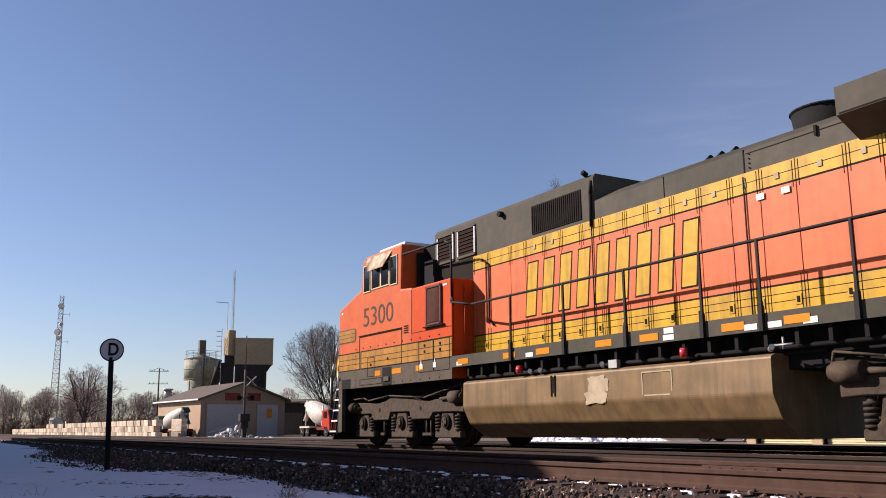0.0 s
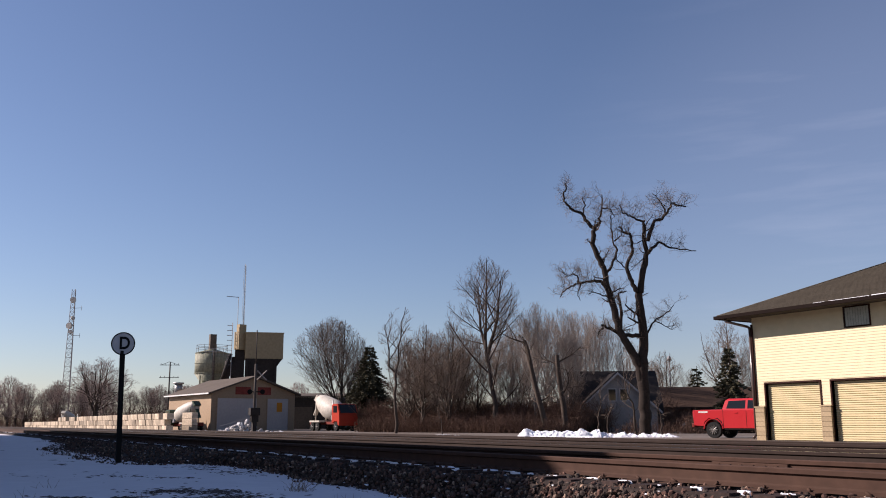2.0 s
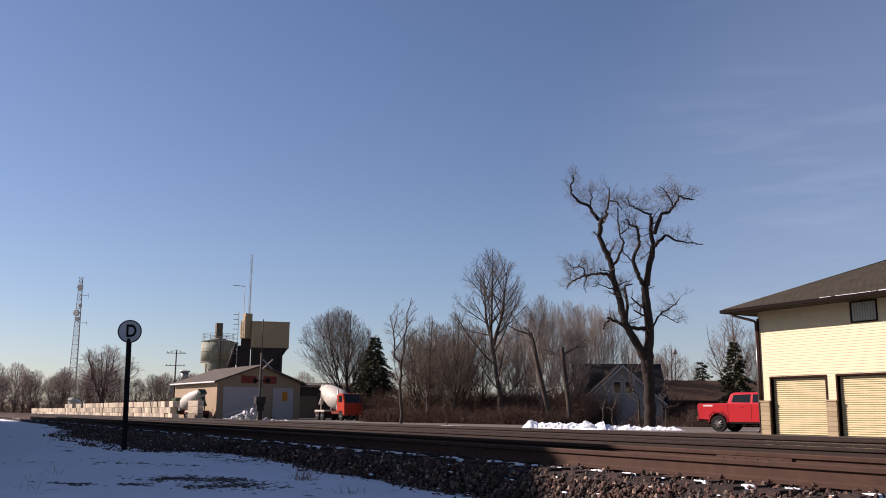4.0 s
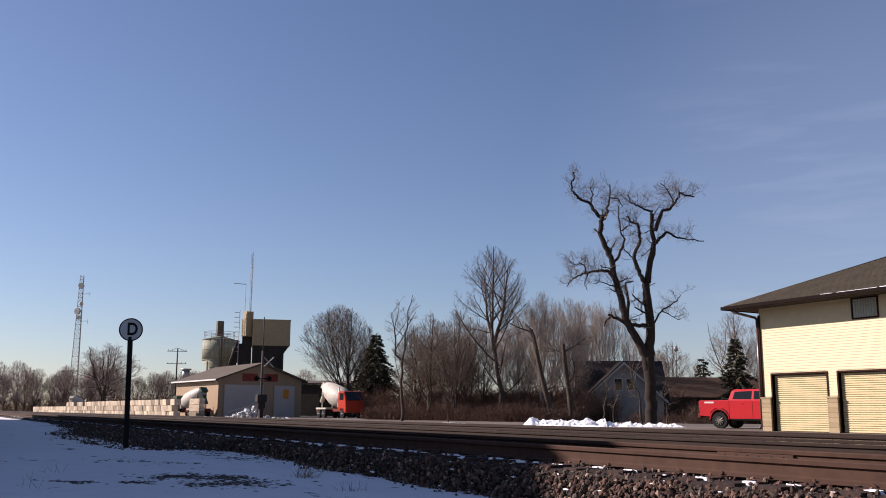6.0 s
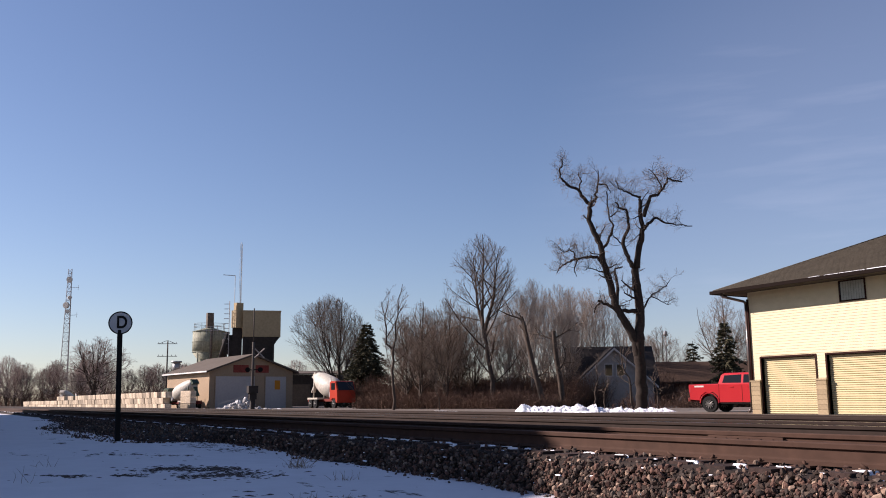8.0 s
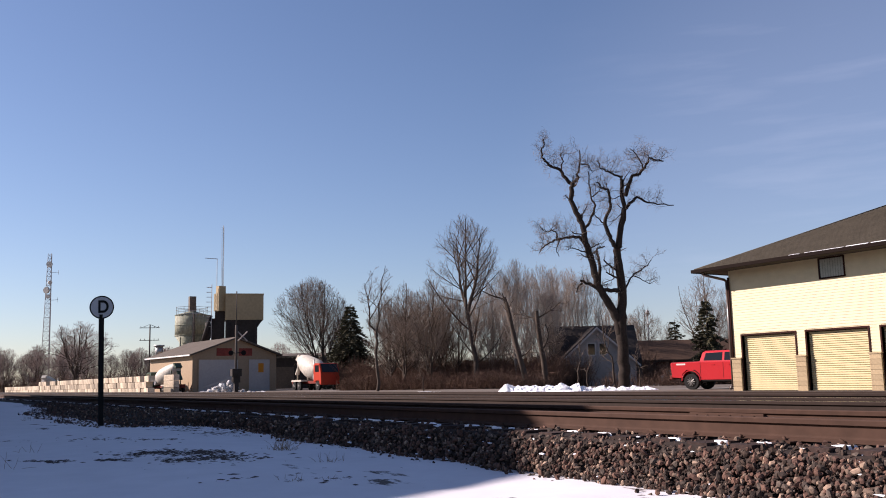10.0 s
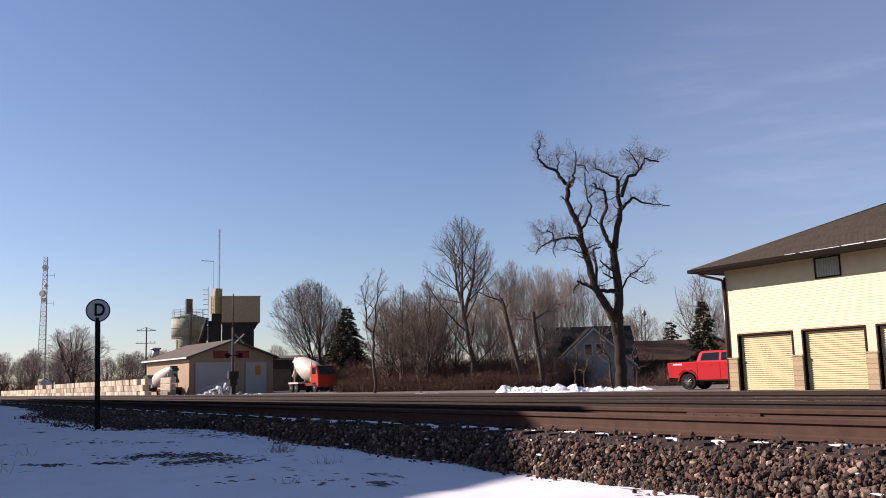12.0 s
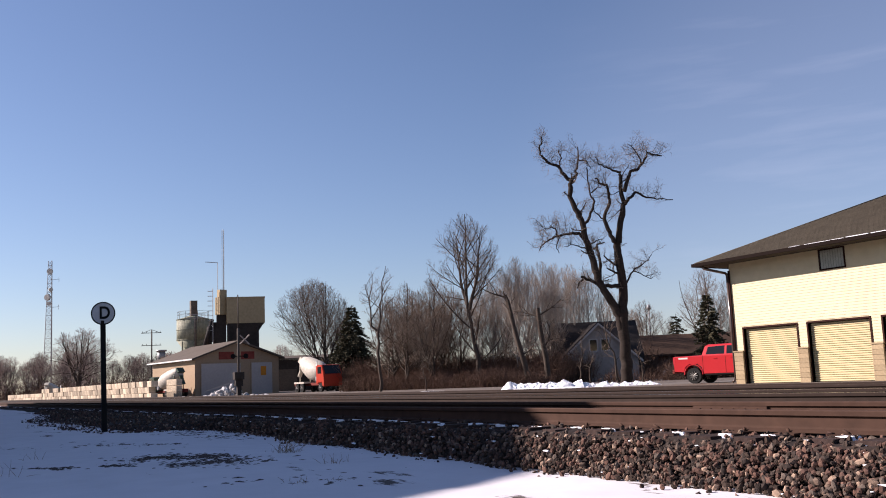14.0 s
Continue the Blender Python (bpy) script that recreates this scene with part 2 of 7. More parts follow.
def snow_ground():
    """Snow with ragged bare patches of soil and dead grass."""
    m = mat("trodden_snow", (0.66, 0.64, 0.66), 0.75, vary=0.08, grain=2.5, stain=0.5, bump=0.35)
    n, l = m.node_tree.nodes, m.node_tree.links
    b = n["Principled BSDF"]
    base = b.inputs["Base Color"].links[0].from_socket
    co = n.new("ShaderNodeTexCoord")
    stretch = n.new("ShaderNodeMapping")
    stretch.inputs["Scale"].default_value = (0.55, 1.5, 1)
    stretch.inputs["Rotation"].default_value = (0, 0, 0.25)
    l.new(co.outputs["Object"], stretch.inputs["Vector"])
    t = n.new("ShaderNodeTexNoise")
    t.inputs["Scale"].default_value, t.inputs["Detail"].default_value, t.inputs["Roughness"].default_value = 0.75, 9, 0.68
    l.new(stretch.outputs[0], t.inputs["Vector"])
    r = n.new("ShaderNodeValToRGB")
    r.color_ramp.elements[0].position, r.color_ramp.elements[1].position = 0.63, 0.66
    l.new(t.outputs[0], r.inputs[0])
    mx = n.new("ShaderNodeMix")
    mx.data_type = "RGBA"
    mx.inputs[7].default_value = (0.075, 0.055, 0.045, 1)
    l.new(r.outputs[0], mx.inputs[0])
    l.new(base, mx.inputs[6])
    l.new(mx.outputs[2], b.inputs["Base Color"])
    return m


M_SNOWGROUND = snow_ground()
build_ground()

RAIL = [(-0.075, -0.186), (0.075, -0.186), (0.075, -0.175), (0.012, -0.158), (0.0085, -0.140), (0.0085, -0.060), (0.034, -0.046), (0.0365, -0.010),
        (0.027, 0.0), (-0.027, 0.0), (-0.0365, -0.010), (-0.034, -0.046), (-0.0085, -0.060), (-0.0085, -0.140), (-0.012, -0.158), (-0.075, -0.175)]
TRACKS = (("near", -3.94), ("middle", 0.0), ("far", 4.0))


def toe(x):
    """How far the foot of the ballast wanders from its line; it spreads wider past the sign."""
    spread = min(1, max(0, (-18.6 - x) / 2.5)) * min(1, max(0, (x + 44) / 12))
    return -2.0 * spread + 0.26 * noise.noise((x * 0.42, 0, 1)) + 0.12 * noise.noise((x * 1.5, 3, 1))


def build_ballast():
    bm = bmesh.new()
    cut = [(-5.66, -0.70), (-5.40, -0.36), (-5.28, -0.235), (-5.0, -0.215), (-4.6, -0.23), (-3.9, -0.26), (-3.2, -0.26), (-2.4, -0.24), (-2.0, -0.25), (-0.9, -0.25), (0, -0.27), (0.9, -0.26), (2.2, -0.25), (4, -0.27), (5.3, -0.22), (5.9, -0.38), (6.4, -0.6)]
    xs = [-900, -400, -200, -120, -80] + [-60 + 1.0 * i for i in range(40)] + [-20 + 0.25 * i for i in range(80)] + [4, 10, 40, 200, 900]
    rows = []
    for x in xs:
        rows.append([bm.verts.new((x, y + toe(x) * (1.0, 0.7, 0.3)[k] * (k < 3) if k < 3 else y, z + 0.03 * noise.noise((x * 1.6, y * 2, 3)))) for k, (y, z) in enumerate(cut)])
    for a, b in zip(rows, rows[1:]):
        for k in range(len(cut) - 1):
            bm.faces.new((a[k], b[k], b[k + 1], a[k + 1]))
    tagged(part("ballast_bed", bm, M_BALLAST), "brown crushed-stone ballast bed under three tracks", "ballast", kind="structure")


def build_track(y, shiny):
    track = thing("railway_track", "steel rails spiked to dark wooden ties in brown ballast", "track", pose(0, y, 0), "railway tracks", "structure")
    for side in (-0.7535, 0.7535):
        bm = bmesh.new()
        fs = prism(bm, RAIL, "x", -900, 900)
        if shiny:
            for f in fs:
                if f.calc_center_median().z > -0.004:
                    f.material_index = 1
        part("rail", bm, [M_RUST if y < -1 else M_DULLRUST, M_SHINE], track, "rusty steel rail with a worn head", pose(0, side, 0))
    bm = bmesh.new()
    box(bm, -0.115, 0.115, -1.3, 1.3, -0.375, -0.192)
    first = part("tie", bm, M_TIE, track, at=pose(-2.0, 0, 0))
    rnd = random.Random(int(y * 10) + 50)
    count = 110 if y < -1 else 40
    for k in range(1, count):
        share("tie", first, track, pose(-2.0 - 0.535 * k + rnd.uniform(-0.04, 0.04), rnd.uniform(-0.06, 0.05), rnd.uniform(-0.008, 0.006), 0, 0, rnd.uniform(-1.5, 1.5)))
    bm = bmesh.new()
    for k in range(count, 420):
        x = -2.0 - 0.535 * k
        box(bm, x - 0.115, x + 0.115, -1.3, 1.3, -0.375, -0.192)
    tagged(part("tie_row", bm, M_TIE, track), kind="stuff")
    return track


build_ballast()
tracks = [build_track(y, name == "middle") for name, y in TRACKS]


# ---- locomotive: x runs back from the nose, the seen side is -y, z from the rail top ----
def bands(bm, x0, x1, y0, y1, levels):
    """Stacked colour bands of one panel: (z0, z1, material index)."""
    zs = [levels[0][0]] + [z1 for _, z1, _ in levels]
    rings = [[bm.verts.new((x, y, z)) for x, y in ((x0, y0), (x1, y0), (x1, y1), (x0, y1))] for z in zs]
    bm.faces.new(rings[0][::-1]).material_index = levels[0][2]
    bm.faces.new(rings[-1]).material_index = levels[-1][2]
    for lo, hi, (_, _, mi) in zip(rings, rings[1:], levels):
        for k in range(4):
            bm.faces.new((lo[k], lo[(k + 1) % 4], hi[(k + 1) % 4], hi[k])).material_index = mi


def hood_door(loco, x0, x1, top):
    levels = [(1.80, 2.06, 1), (2.06, 2.072, 2), (2.072, 2.17, 1), (2.17, 2.182, 2), (2.182, 2.285, 1), (2.285, 2.315, 2), (2.315, 3.69, 0), (3.69, 3.72, 2),
              (3.72, 3.86, 1), (3.86, 3.872, 2), (3.872, top, 1)]
    for s in (-1, 1):
        bm = bmesh.new()
        ya, yb = sorted((s * 0.945, s * 0.962))
        bands(bm, x0 + 0.009, x1 - 0.009, ya, yb, levels)
        door = part("hood_door", bm, [M_ORANGE, M_YELLOW, M_LINE], loco)
        bm = bmesh.new()
        for z in (2.0,):
            box(bm, x1 - 0.16, x1 - 0.06, *sorted((s * 0.962, s * 0.975)), z, z + 0.14, 0)
            box(bm, x1 - 0.13, x1 - 0.09, *sorted((s * 0.975, s * 0.985)), z + 0.03, z + 0.11, 1)
        part("latch", bm, [M_YELLOW, M_LINE], door)
        # hinge bars and a keeper on the upper stripe
        for x in (x0 + 0.05, x1 - 0.05):
            for za, zb in ((3.62, top - 0.02), (1.90, 2.42)):
                bm = bmesh.new()
                tube(bm, (x, s * 0.966, za), (x, s * 0.966, zb), 0.0042, n=5)
                part("hinge_bar", bm, M_LINE, door)
        if int(x0 * 10) % 2:
            bm = bmesh.new()
            box(bm, (x0 + x1) / 2 - 0.035, (x0 + x1) / 2 + 0.035, *sorted((s * 0.962, s * 0.978)), 3.80, 3.89)
            part("keeper", bm, M_CREAMPATCH, door, "pale latch keeper")


def logo_shapes(loco):
    """A maker's mark as a row of plain slanted yellow bars edged in dark paint."""
    for k in range(9):
        x = 7.72 + 0.522 * k
        bm = bmesh.new()
        for grow, y, mi in ((0.03, -0.9655, 1), (0.0, -0.9675, 0)):
            prism(bm, [(x - grow, 2.52 - grow), (x + 0.30 + grow, 2.52 - grow), (x + 0.42 + grow, 3.54 + grow), (x + 0.12 - grow, 3.54 + grow)], "y", y, -0.960, mi)
        part("emblem_bar", bm, [M_YELLOW, M_LINE], loco, "plain slanted yellow bar edged in black")


def build_cab(loco):
    bm = bmesh.new()
    side = [(0, 1.42), (0, 3.47), (1.30, 3.86), (1.40, 4.56), (1.62, 4.66), (3.50, 4.68), (3.46, 3.60), (4.0, 3.56), (4.0, 1.42)]
    fs = prism(bm, side, "y", -1.5, 1.5)
    es = [e for e in bm.edges if all(v.co.z > 3.4 for v in e.verts)]
    bmesh.ops.bevel(bm, geom=es, offset=0.05, segments=2, affect="EDGES", profile=0.6)
    cab = part("cab", bm, M_FADED, loco, "orange wide-nose driver's cab with a sloped nose")
    # lower colour bands, each a thin sheet of paint on its plate
    bm = bmesh.new()
    stripes = [(1.40, 1.84, 1), (1.84, 1.87, 2), (1.87, 1.99, 0), (1.99, 2.005, 2), (2.005, 2.12, 0), (2.12, 2.135, 2), (2.135, 2.27, 0), (2.27, 2.30, 2)]
    for y0, y1 in ((-1.506, -1.498), (1.498, 1.506)):
        bands(bm, -0.006, 5.78, y0, y1, stripes)
    bands(bm, -0.006, 0.002, -1.497, 1.497, stripes)
    part("stripe_plate", bm, [M_DULL, M_SILLGREY, M_LINE], loco, "yellow stripes over a dark grey sill")
    for s in (-1, 1):
        bm = bmesh.new()
        for grow, z0, z1, x1, deep, mi in ((0, 2.57, 2.92, 1.04, 1.507, 1), (0, 2.60, 2.69, 1.005, 1.510, 0), (0, 2.705, 2.785, 1.01, 1.510, 0), (0, 2.80, 2.89, 1.005, 1.510, 0)):
            r = 0.08 if mi else 0.03
            prism(bm, [(0.0, z0), (x1 - r, z0), (x1, z0 + r * (z0 < 2.65)), (x1, z1 - r * (z1 > 2.85)), (x1 - r, z1), (0.0, z1)], "y", *sorted((s * 1.499, s * deep)), mi)
        part("nose_badge", bm, [M_DULL, M_SILLGREY], loco, "yellow striped badge on the nose side")
        block("stripe_break", (1.29, 1.37, *sorted((s * 1.5, s * 1.509)), 1.84, 2.30), M_SILLGREY, cab)
    # windows, in a pale rubber frame with an awning above
    for s in (-1, 1):
        for x0, x1, z0, z1 in ((1.50, 1.85, 3.77, 4.41), (1.96, 2.86, 3.80, 4.34), (2.96, 3.29, 3.77, 4.43)):
            y = s * 1.5
            bm = bmesh.new()
            t = 0.026
            ya, yb = sorted((y - s * 0.02, y + s * 0.022))
            box(bm, x0 - t, x0, ya, yb, z0 - t, z1 + t), box(bm, x1, x1 + t, ya, yb, z0 - t, z1 + t)
            box(bm, x0, x1, ya, yb, z0 - t, z0), box(bm, x0, x1, ya, yb, z1, z1 + t)
            if x1 - x0 > 0.6:
                box(bm, x0 + 0.45, x0 + 0.51, ya, yb, z0, z1)
            win = part("window", bm, M_CREAMFRAME, cab, "cab side window in a pale frame")
            bm = bmesh.new()
            box(bm, x0, x1, *sorted((y - s * 0.02, y + s * 0.012)), z0, z1)
            part("pane", bm, M_GLASS, win)
        bm = bmesh.new()
        up = [bm.verts.new(p) for p in ((1.57, s * 1.50, 4.61), (3.01, s * 1.50, 4.60), (2.84, s * 1.66, 4.24), (1.98, s * 1.66, 4.24))]
        dn = [bm.verts.new(v.co + Vector((0, -s * 0.004, -0.02))) for v in up]
        for q in (up, dn[::-1], *((up[k], dn[k], dn[(k + 1) % 4], up[(k + 1) % 4]) for k in range(4))):
            bm.faces.new(q)
        bmesh.ops.recalc_face_normals(bm, faces=bm.faces)
        part("awning", bm, M_AWNING, cab, "rust-streaked window awning")
    bm = bmesh.new()
    for y0 in (-1.05, 0.15):
        prism(bm, [(1.26, 3.95), (1.36, 4.50), (1.40, 4.50), (1.30, 3.95)], "y", y0, y0 + 0.9)
    part("windscreen", bm, M_GLASS, cab, "dark windscreen")
    block("roof_unit", (2.10, 3.44, -1.38, 0.6, 4.665, 4.76), M_WHITE, cab, "white roof air conditioner", 0.03)
    letters("road_number", "5300", 0.60, M_NUMBER, cab, pose(2.27, -1.503, 3.10, 90, 0, 0) @ Matrix.Diagonal((1.42, 1.12, 1, 1)), 0.003, "dark painted road number", bold=-0.0015)
    # nose side doors, louvres, rivets
    for x0, x1, z0, z1 in ((1.25, 3.54, 1.86, 2.66), (1.74, 2.11, 1.64, 2.11), (1.30, 2.52, 1.45, 1.60), (4.35, 5.0, 1.60, 2.28), (5.02, 5.7, 1.60, 2.28)):
        t = 0.012
        bm = bmesh.new()
        for q in ((x0 + t, x1 - t, z1 - t, z1), (x0, x0 + t, z0, z1), (x1 - t, x1, z0, z1), (x0 + t, x1 - t, z0, z0 + t)):
            box(bm, q[0], q[1], -1.513, -1.505, q[2], q[3])
        part("access_seam", bm, M_LINE, cab)
    block("drip_rail", (1.22, 3.54, -1.522, -1.5, 2.672, 2.69), M_LINE, cab)
    blocks("louvre_slot", [(3.65, 3.85, -1.512, -1.499, 2.54 + 0.05 * k, 2.565 + 0.05 * k) for k in range(4)], M_LINE, cab)
    for x, z in ((1.92, 1.93), (4.62, 2.05), (5.3, 2.05), (4.62, 2.18), (5.3, 2.18), (2.83, 2.02)):
        bm = bmesh.new()
        tube(bm, (x, -1.50, z), (x, -1.52, z), 0.033, n=10)
        part("twist_latch", bm, M_LINE, cab)
    blocks("small_writing", [(0.42 + 0.11 * k, 0.50 + 0.11 * k, -1.5095, -1.5055, 1.725, 1.79) for k in range(7)], M_SIDEINK, cab, "small faded painted characters")
    block("jacking_notch", (0.21, 0.73, -1.515, -1.49, 1.40, 1.64), M_BLACK, cab)
    blocks("reflector", [(x, x + w, -1.513, -1.506, 1.645, 1.765) for x, w in ((2.15, 0.31), (3.05, 0.46), (4.22, 0.34))], M_REFLECT, cab)
    for x in (4.40, 5.0):
        bm = bmesh.new()
        prism(bm, [(x, 1.68), (x + 0.12, 1.68), (x + 0.12, 1.78), (x + 0.08, 1.79), (x + 0.06, 1.90), (x + 0.04, 1.79), (x, 1.78)], "y", -1.514, -1.506)
        part("sticker", bm, M_WHITE, cab, "small white notice plate")
    blocks("sticker", [(0.14, 0.24, -1.508, -1.499, 3.34, 3.39), (0.52, 0.72, -1.512, -1.506, 1.46, 1.56), (5.35, 5.6, -1.505, -1.499, 3.40, 3.44), (4.9, 5.0, -1.505, -1.499, 3.40, 3.44)], M_WHITE, cab)
    # bolt heads along the cab side
    bm = bmesh.new()
    for x in [1.05 + 0.42 * k for k in range(11)]:
        for z in (1.46, 2.37):
            tube(bm, (x, -1.50, z), (x, -1.514, z), 0.016, n=6)
    for z in (1.6, 1.8, 2.0, 2.2):
        tube(bm, (1.02, -1.5, z), (1.02, -1.514, z), 0.016, n=6)
    tagged(part("bolt_head", bm, M_LINE, cab), kind="stuff")
    bm = bmesh.new()
    pipe(bm, [(0.75, -1.0, 3.72), (0.85, -1.0, 3.92), (1.22, -1.0, 4.06), (1.3, -1.0, 3.98)], 0.018)
    part("nose_grab", bm, M_BLACK, cab)
    block("step_well", (2.56, 3.02, -1.516, -1.49, 1.41, 1.82), M_BLACK, cab)
    block("step_tread", (2.68, 2.94, -1.545, -1.516, 1.50, 1.60), M_SILLGREY, cab)
    # box behind the cab with a grille, and the dark bay above it
    bm = bmesh.new()
    box(bm, 4.0, 5.78, -1.5, 1.5, 1.42, 3.53, 0, 0.02)
    ebox = part("equipment_box", bm, M_BOXRED, loco, "orange equipment box with a dark grille")
    bm = bmesh.new()
    for k in range(12):
        box(bm, 4.80 + 0.046 * k, 4.822 + 0.046 * k, -1.54, -1.5, 2.66, 3.40)
    box(bm, 4.76, 5.38, -1.525, -1.5, 2.62, 3.44, 1)
    for q in ((4.74, 5.38, 2.60, 2.64), (4.74, 5.38, 3.42, 3.46), (4.74, 4.78, 2.60, 3.46), (5.35, 5.39, 2.60, 3.46)):
        box(bm, q[0], q[1], -1.55, -1.5, q[2], q[3])
    part("grille", bm, [M_BROWNGRILLE, M_LINE], ebox, "dark red-brown louvred grille")
    bm = bmesh.new()
    box(bm, 4.01, 5.76, -1.505, -1.5, 2.50, 2.512), box(bm, 4.62, 5.5, -1.56, -1.5, 2.56, 2.585), box(bm, 4.0, 4.012, -1.505, -1.5, 2.5, 3.5)
    part("seam", bm, M_LINE, ebox)
    bm = bmesh.new()
    box(bm, 3.48, 4.15, -0.9, 0.9, 3.55, 4.6), box(bm, 3.9, 4.3, -1.1, -0.9, 3.6, 4.2), box(bm, 3.6, 3.75, -1.15, -0.9, 3.57, 4.45), box(bm, 4.3, 4.6, -1.25, -1.0, 3.53, 3.75)
    part("cable_bay", bm, M_BLACK, loco)


M_CREAMFRAME = mat("cream_window_frame", (0.62, 0.53, 0.33), 0.6, vary=0.3, bump=0.0)
M_BOXRED = mat("fresh_red_orange_paint", (0.58, 0.070, 0.006), 0.5, vary=0.15, grain=4, stain=0.6, bump=0.02, spec=0.15, streak=0.2)
M_SIDEINK = mat("faded_green_lettering", (0.10, 0.12, 0.05), 0.8, vary=0.4, bump=0.0)
M_NUMBER = mat("weathered_dark_lettering", (0.075, 0.052, 0.036), 0.8, vary=0.3, grain=9, stain=2, bump=0.0)
M_DULL = mat("faded_yellow_paint", (0.43, 0.20, 0.024), 0.5, streak=0.55, vary=0.3, grain=5, stain=0.8, bump=0.03)
M_SILLGREY = mat("dusty_grey_paint", (0.088, 0.068, 0.045), 0.7, vary=0.3, grain=5, stain=0.9, bump=0.05)
M_REDCAST = mat("rust_brown_steel", (0.13, 0.06, 0.035), 0.8, vary=0.3, bump=0.05)
M_AWNING = mat("rusty_awning", (0.62, 0.50, 0.34), 0.8, vary=1.0, grain=14, stain=3.5, bump=0.1, tint=(0.15, 0.045, 0.016))
M_BROWNGRILLE = mat("brown_grille", (0.13, 0.04, 0.025), 0.7, vary=0.3, bump=0.0)


def build_hood(loco):
    bm = bmesh.new()
    box(bm, 4.0, 20.3, -0.945, 0.945, 1.5, 4.02)
    part("hood_core", bm, M_LINE, loco)
    x, k = 5.8, 0
    widths = (0.62, 0.80, 0.52, 0.62, 0.52, 0.60, 0.55, 0.62, 0.52, 0.60, 0.58, 0.62, 0.55)
    while x < 20.0:
        w = widths[k % len(widths)]
        hood_door(loco, x, min(x + w, 20.2), 4.02)
        x, k = x + w, k + 1
    # tall equipment housing behind the cab
    bm = bmesh.new()
    prism(bm, [(-0.95, 4.022), (-0.96, 4.80), (-0.90, 4.88), (0.90, 4.88), (0.96, 4.80), (0.95, 4.022)], "x", 4.15, 9.86)
    hous = part("blower_housing", bm, M_GREY, loco, "dark grey housing with louvres and a brake grille")
    bm = bmesh.new()
    for x0, x1 in ((4.28, 5.02), (5.18, 5.92)):
        t = 0.05
        for q in ((x0, x1, 4.68, 4.73, 3), (x0, x1, 4.06, 4.11, 3), (x0, x0 + t, 4.1, 4.7, 1), (x1 - t, x1, 4.1, 4.7, 1)):
            box(bm, q[0], q[1], -0.99, -0.95, q[2], q[3], q[4])
        box(bm, x0 + t, x1 - t, -0.968, -0.95, 4.1, 4.7, 0)
        for k in range(7):
            prism(bm, [(-0.972, 4.13 + 0.08 * k), (-0.995, 4.12 + 0.08 * k), (-0.99, 4.11 + 0.08 * k), (-0.968, 4.12 + 0.08 * k)], "x", x0 + t, x1 - t, 2)
    part("louvre", bm, [M_LINE, M_SILVER, M_BROWNGRILLE, M_GREY], hous, "framed intake louvres")
    bm = bmesh.new()
    box(bm, 7.98, 9.50, -0.972, -0.955, 4.10, 4.66, 0)
    for k in range(24):
        box(bm, 8.0 + 0.062 * k, 8.02 + 0.062 * k, -0.985, -0.97, 4.12, 4.64, 1)
    part("brake_grille", bm, [M_LINE, M_LINE], hous, "black brake-resistor grille")
    bm = bmesh.new()
    tube(bm, (6.95, -0.96, 4.72), (6.95, -1.06, 4.72), 0.06, n=10)
    part("marker_lamp", bm, M_BLACK, hous)
    bm = bmesh.new()
    tube(bm, (9.62, -0.9, 4.9), (9.62, -1.0, 4.95), 0.05, n=8)
    part("marker_lamp", bm, M_BLACK, hous)
    bm = bmesh.new()
    pipe(bm, [(9.80, -0.99, 3.9), (9.80, -0.99, 4.5), (9.80, -0.96, 4.75)], 0.03)
    part("drain_pipe", bm, M_BLACK, hous)
    # engine roof
    bm = bmesh.new()
    prism(bm, [(-0.95, 4.024), (-0.95, 4.36), (-0.62, 4.55), (0.62, 4.55), (0.95, 4.36), (0.95, 4.024)], "x", 9.87, 15.15)
    roof = part("engine_roof", bm, M_GREY, loco, "dark grey roof cover over the engine")
    bm = bmesh.new()
    box(bm, 11.6, 11.612, -0.958, -0.94, 4.03, 4.38), box(bm, 13.25, 13.27, -0.958, -0.94, 3.7, 4.38), box(bm, 13.3, 15.1, -0.956, -0.94, 4.30, 4.312)
    for k in range(4):
        tube(bm, (13.36, -0.955, 4.08 + 0.07 * k), (13.36, -0.97, 4.08 + 0.07 * k), 0.012, n=6)
    box(bm, 14.5, 14.54, -0.985, -0.94, 4.24, 4.38)
    part("roof_seam", bm, M_LINE, roof)
    for x in (9.80, 13.25):
        bm = bmesh.new()
        pipe(bm, [(x, -0.985, 1.80), (x, -0.985, 3.96)], 0.012, 6)
        part("hood_conduit", bm, M_LINE, loco, "dark vertical conduit on the hood side")
    blocks("sticker", [(x, x + 0.14, -0.985, -0.978, 3.56, 3.65) for x in (13.46, 13.9)], M_WHITE, loco)
    bm = bmesh.new()
    low, high = [[bm.verts.new((13.95 + rx * math.cos(k * math.tau / 24), ry * math.sin(k * math.tau / 24), z)) for k in range(24)] for rx, ry, z in ((0.40, 0.34, 4.50), (0.47, 0.40, 4.93))]
    for k in range(24):
        bm.faces.new((low[k], low[(k + 1) % 24], high[(k + 1) % 24], high[k])).smooth = True
    bm.faces.new(high)
    for k in range(24):
        a, b = k * math.tau / 24, (k + 1) * math.tau / 24
        tube(bm, (13.95 + 0.47 * math.cos(a), 0.40 * math.sin(a), 4.93), (13.95 + 0.47 * math.cos(b), 0.40 * math.sin(b), 4.93), 0.022, n=5)
    part("exhaust", bm, M_BLACK, loco, "sooty black exhaust stack")
    bm = bmesh.new()
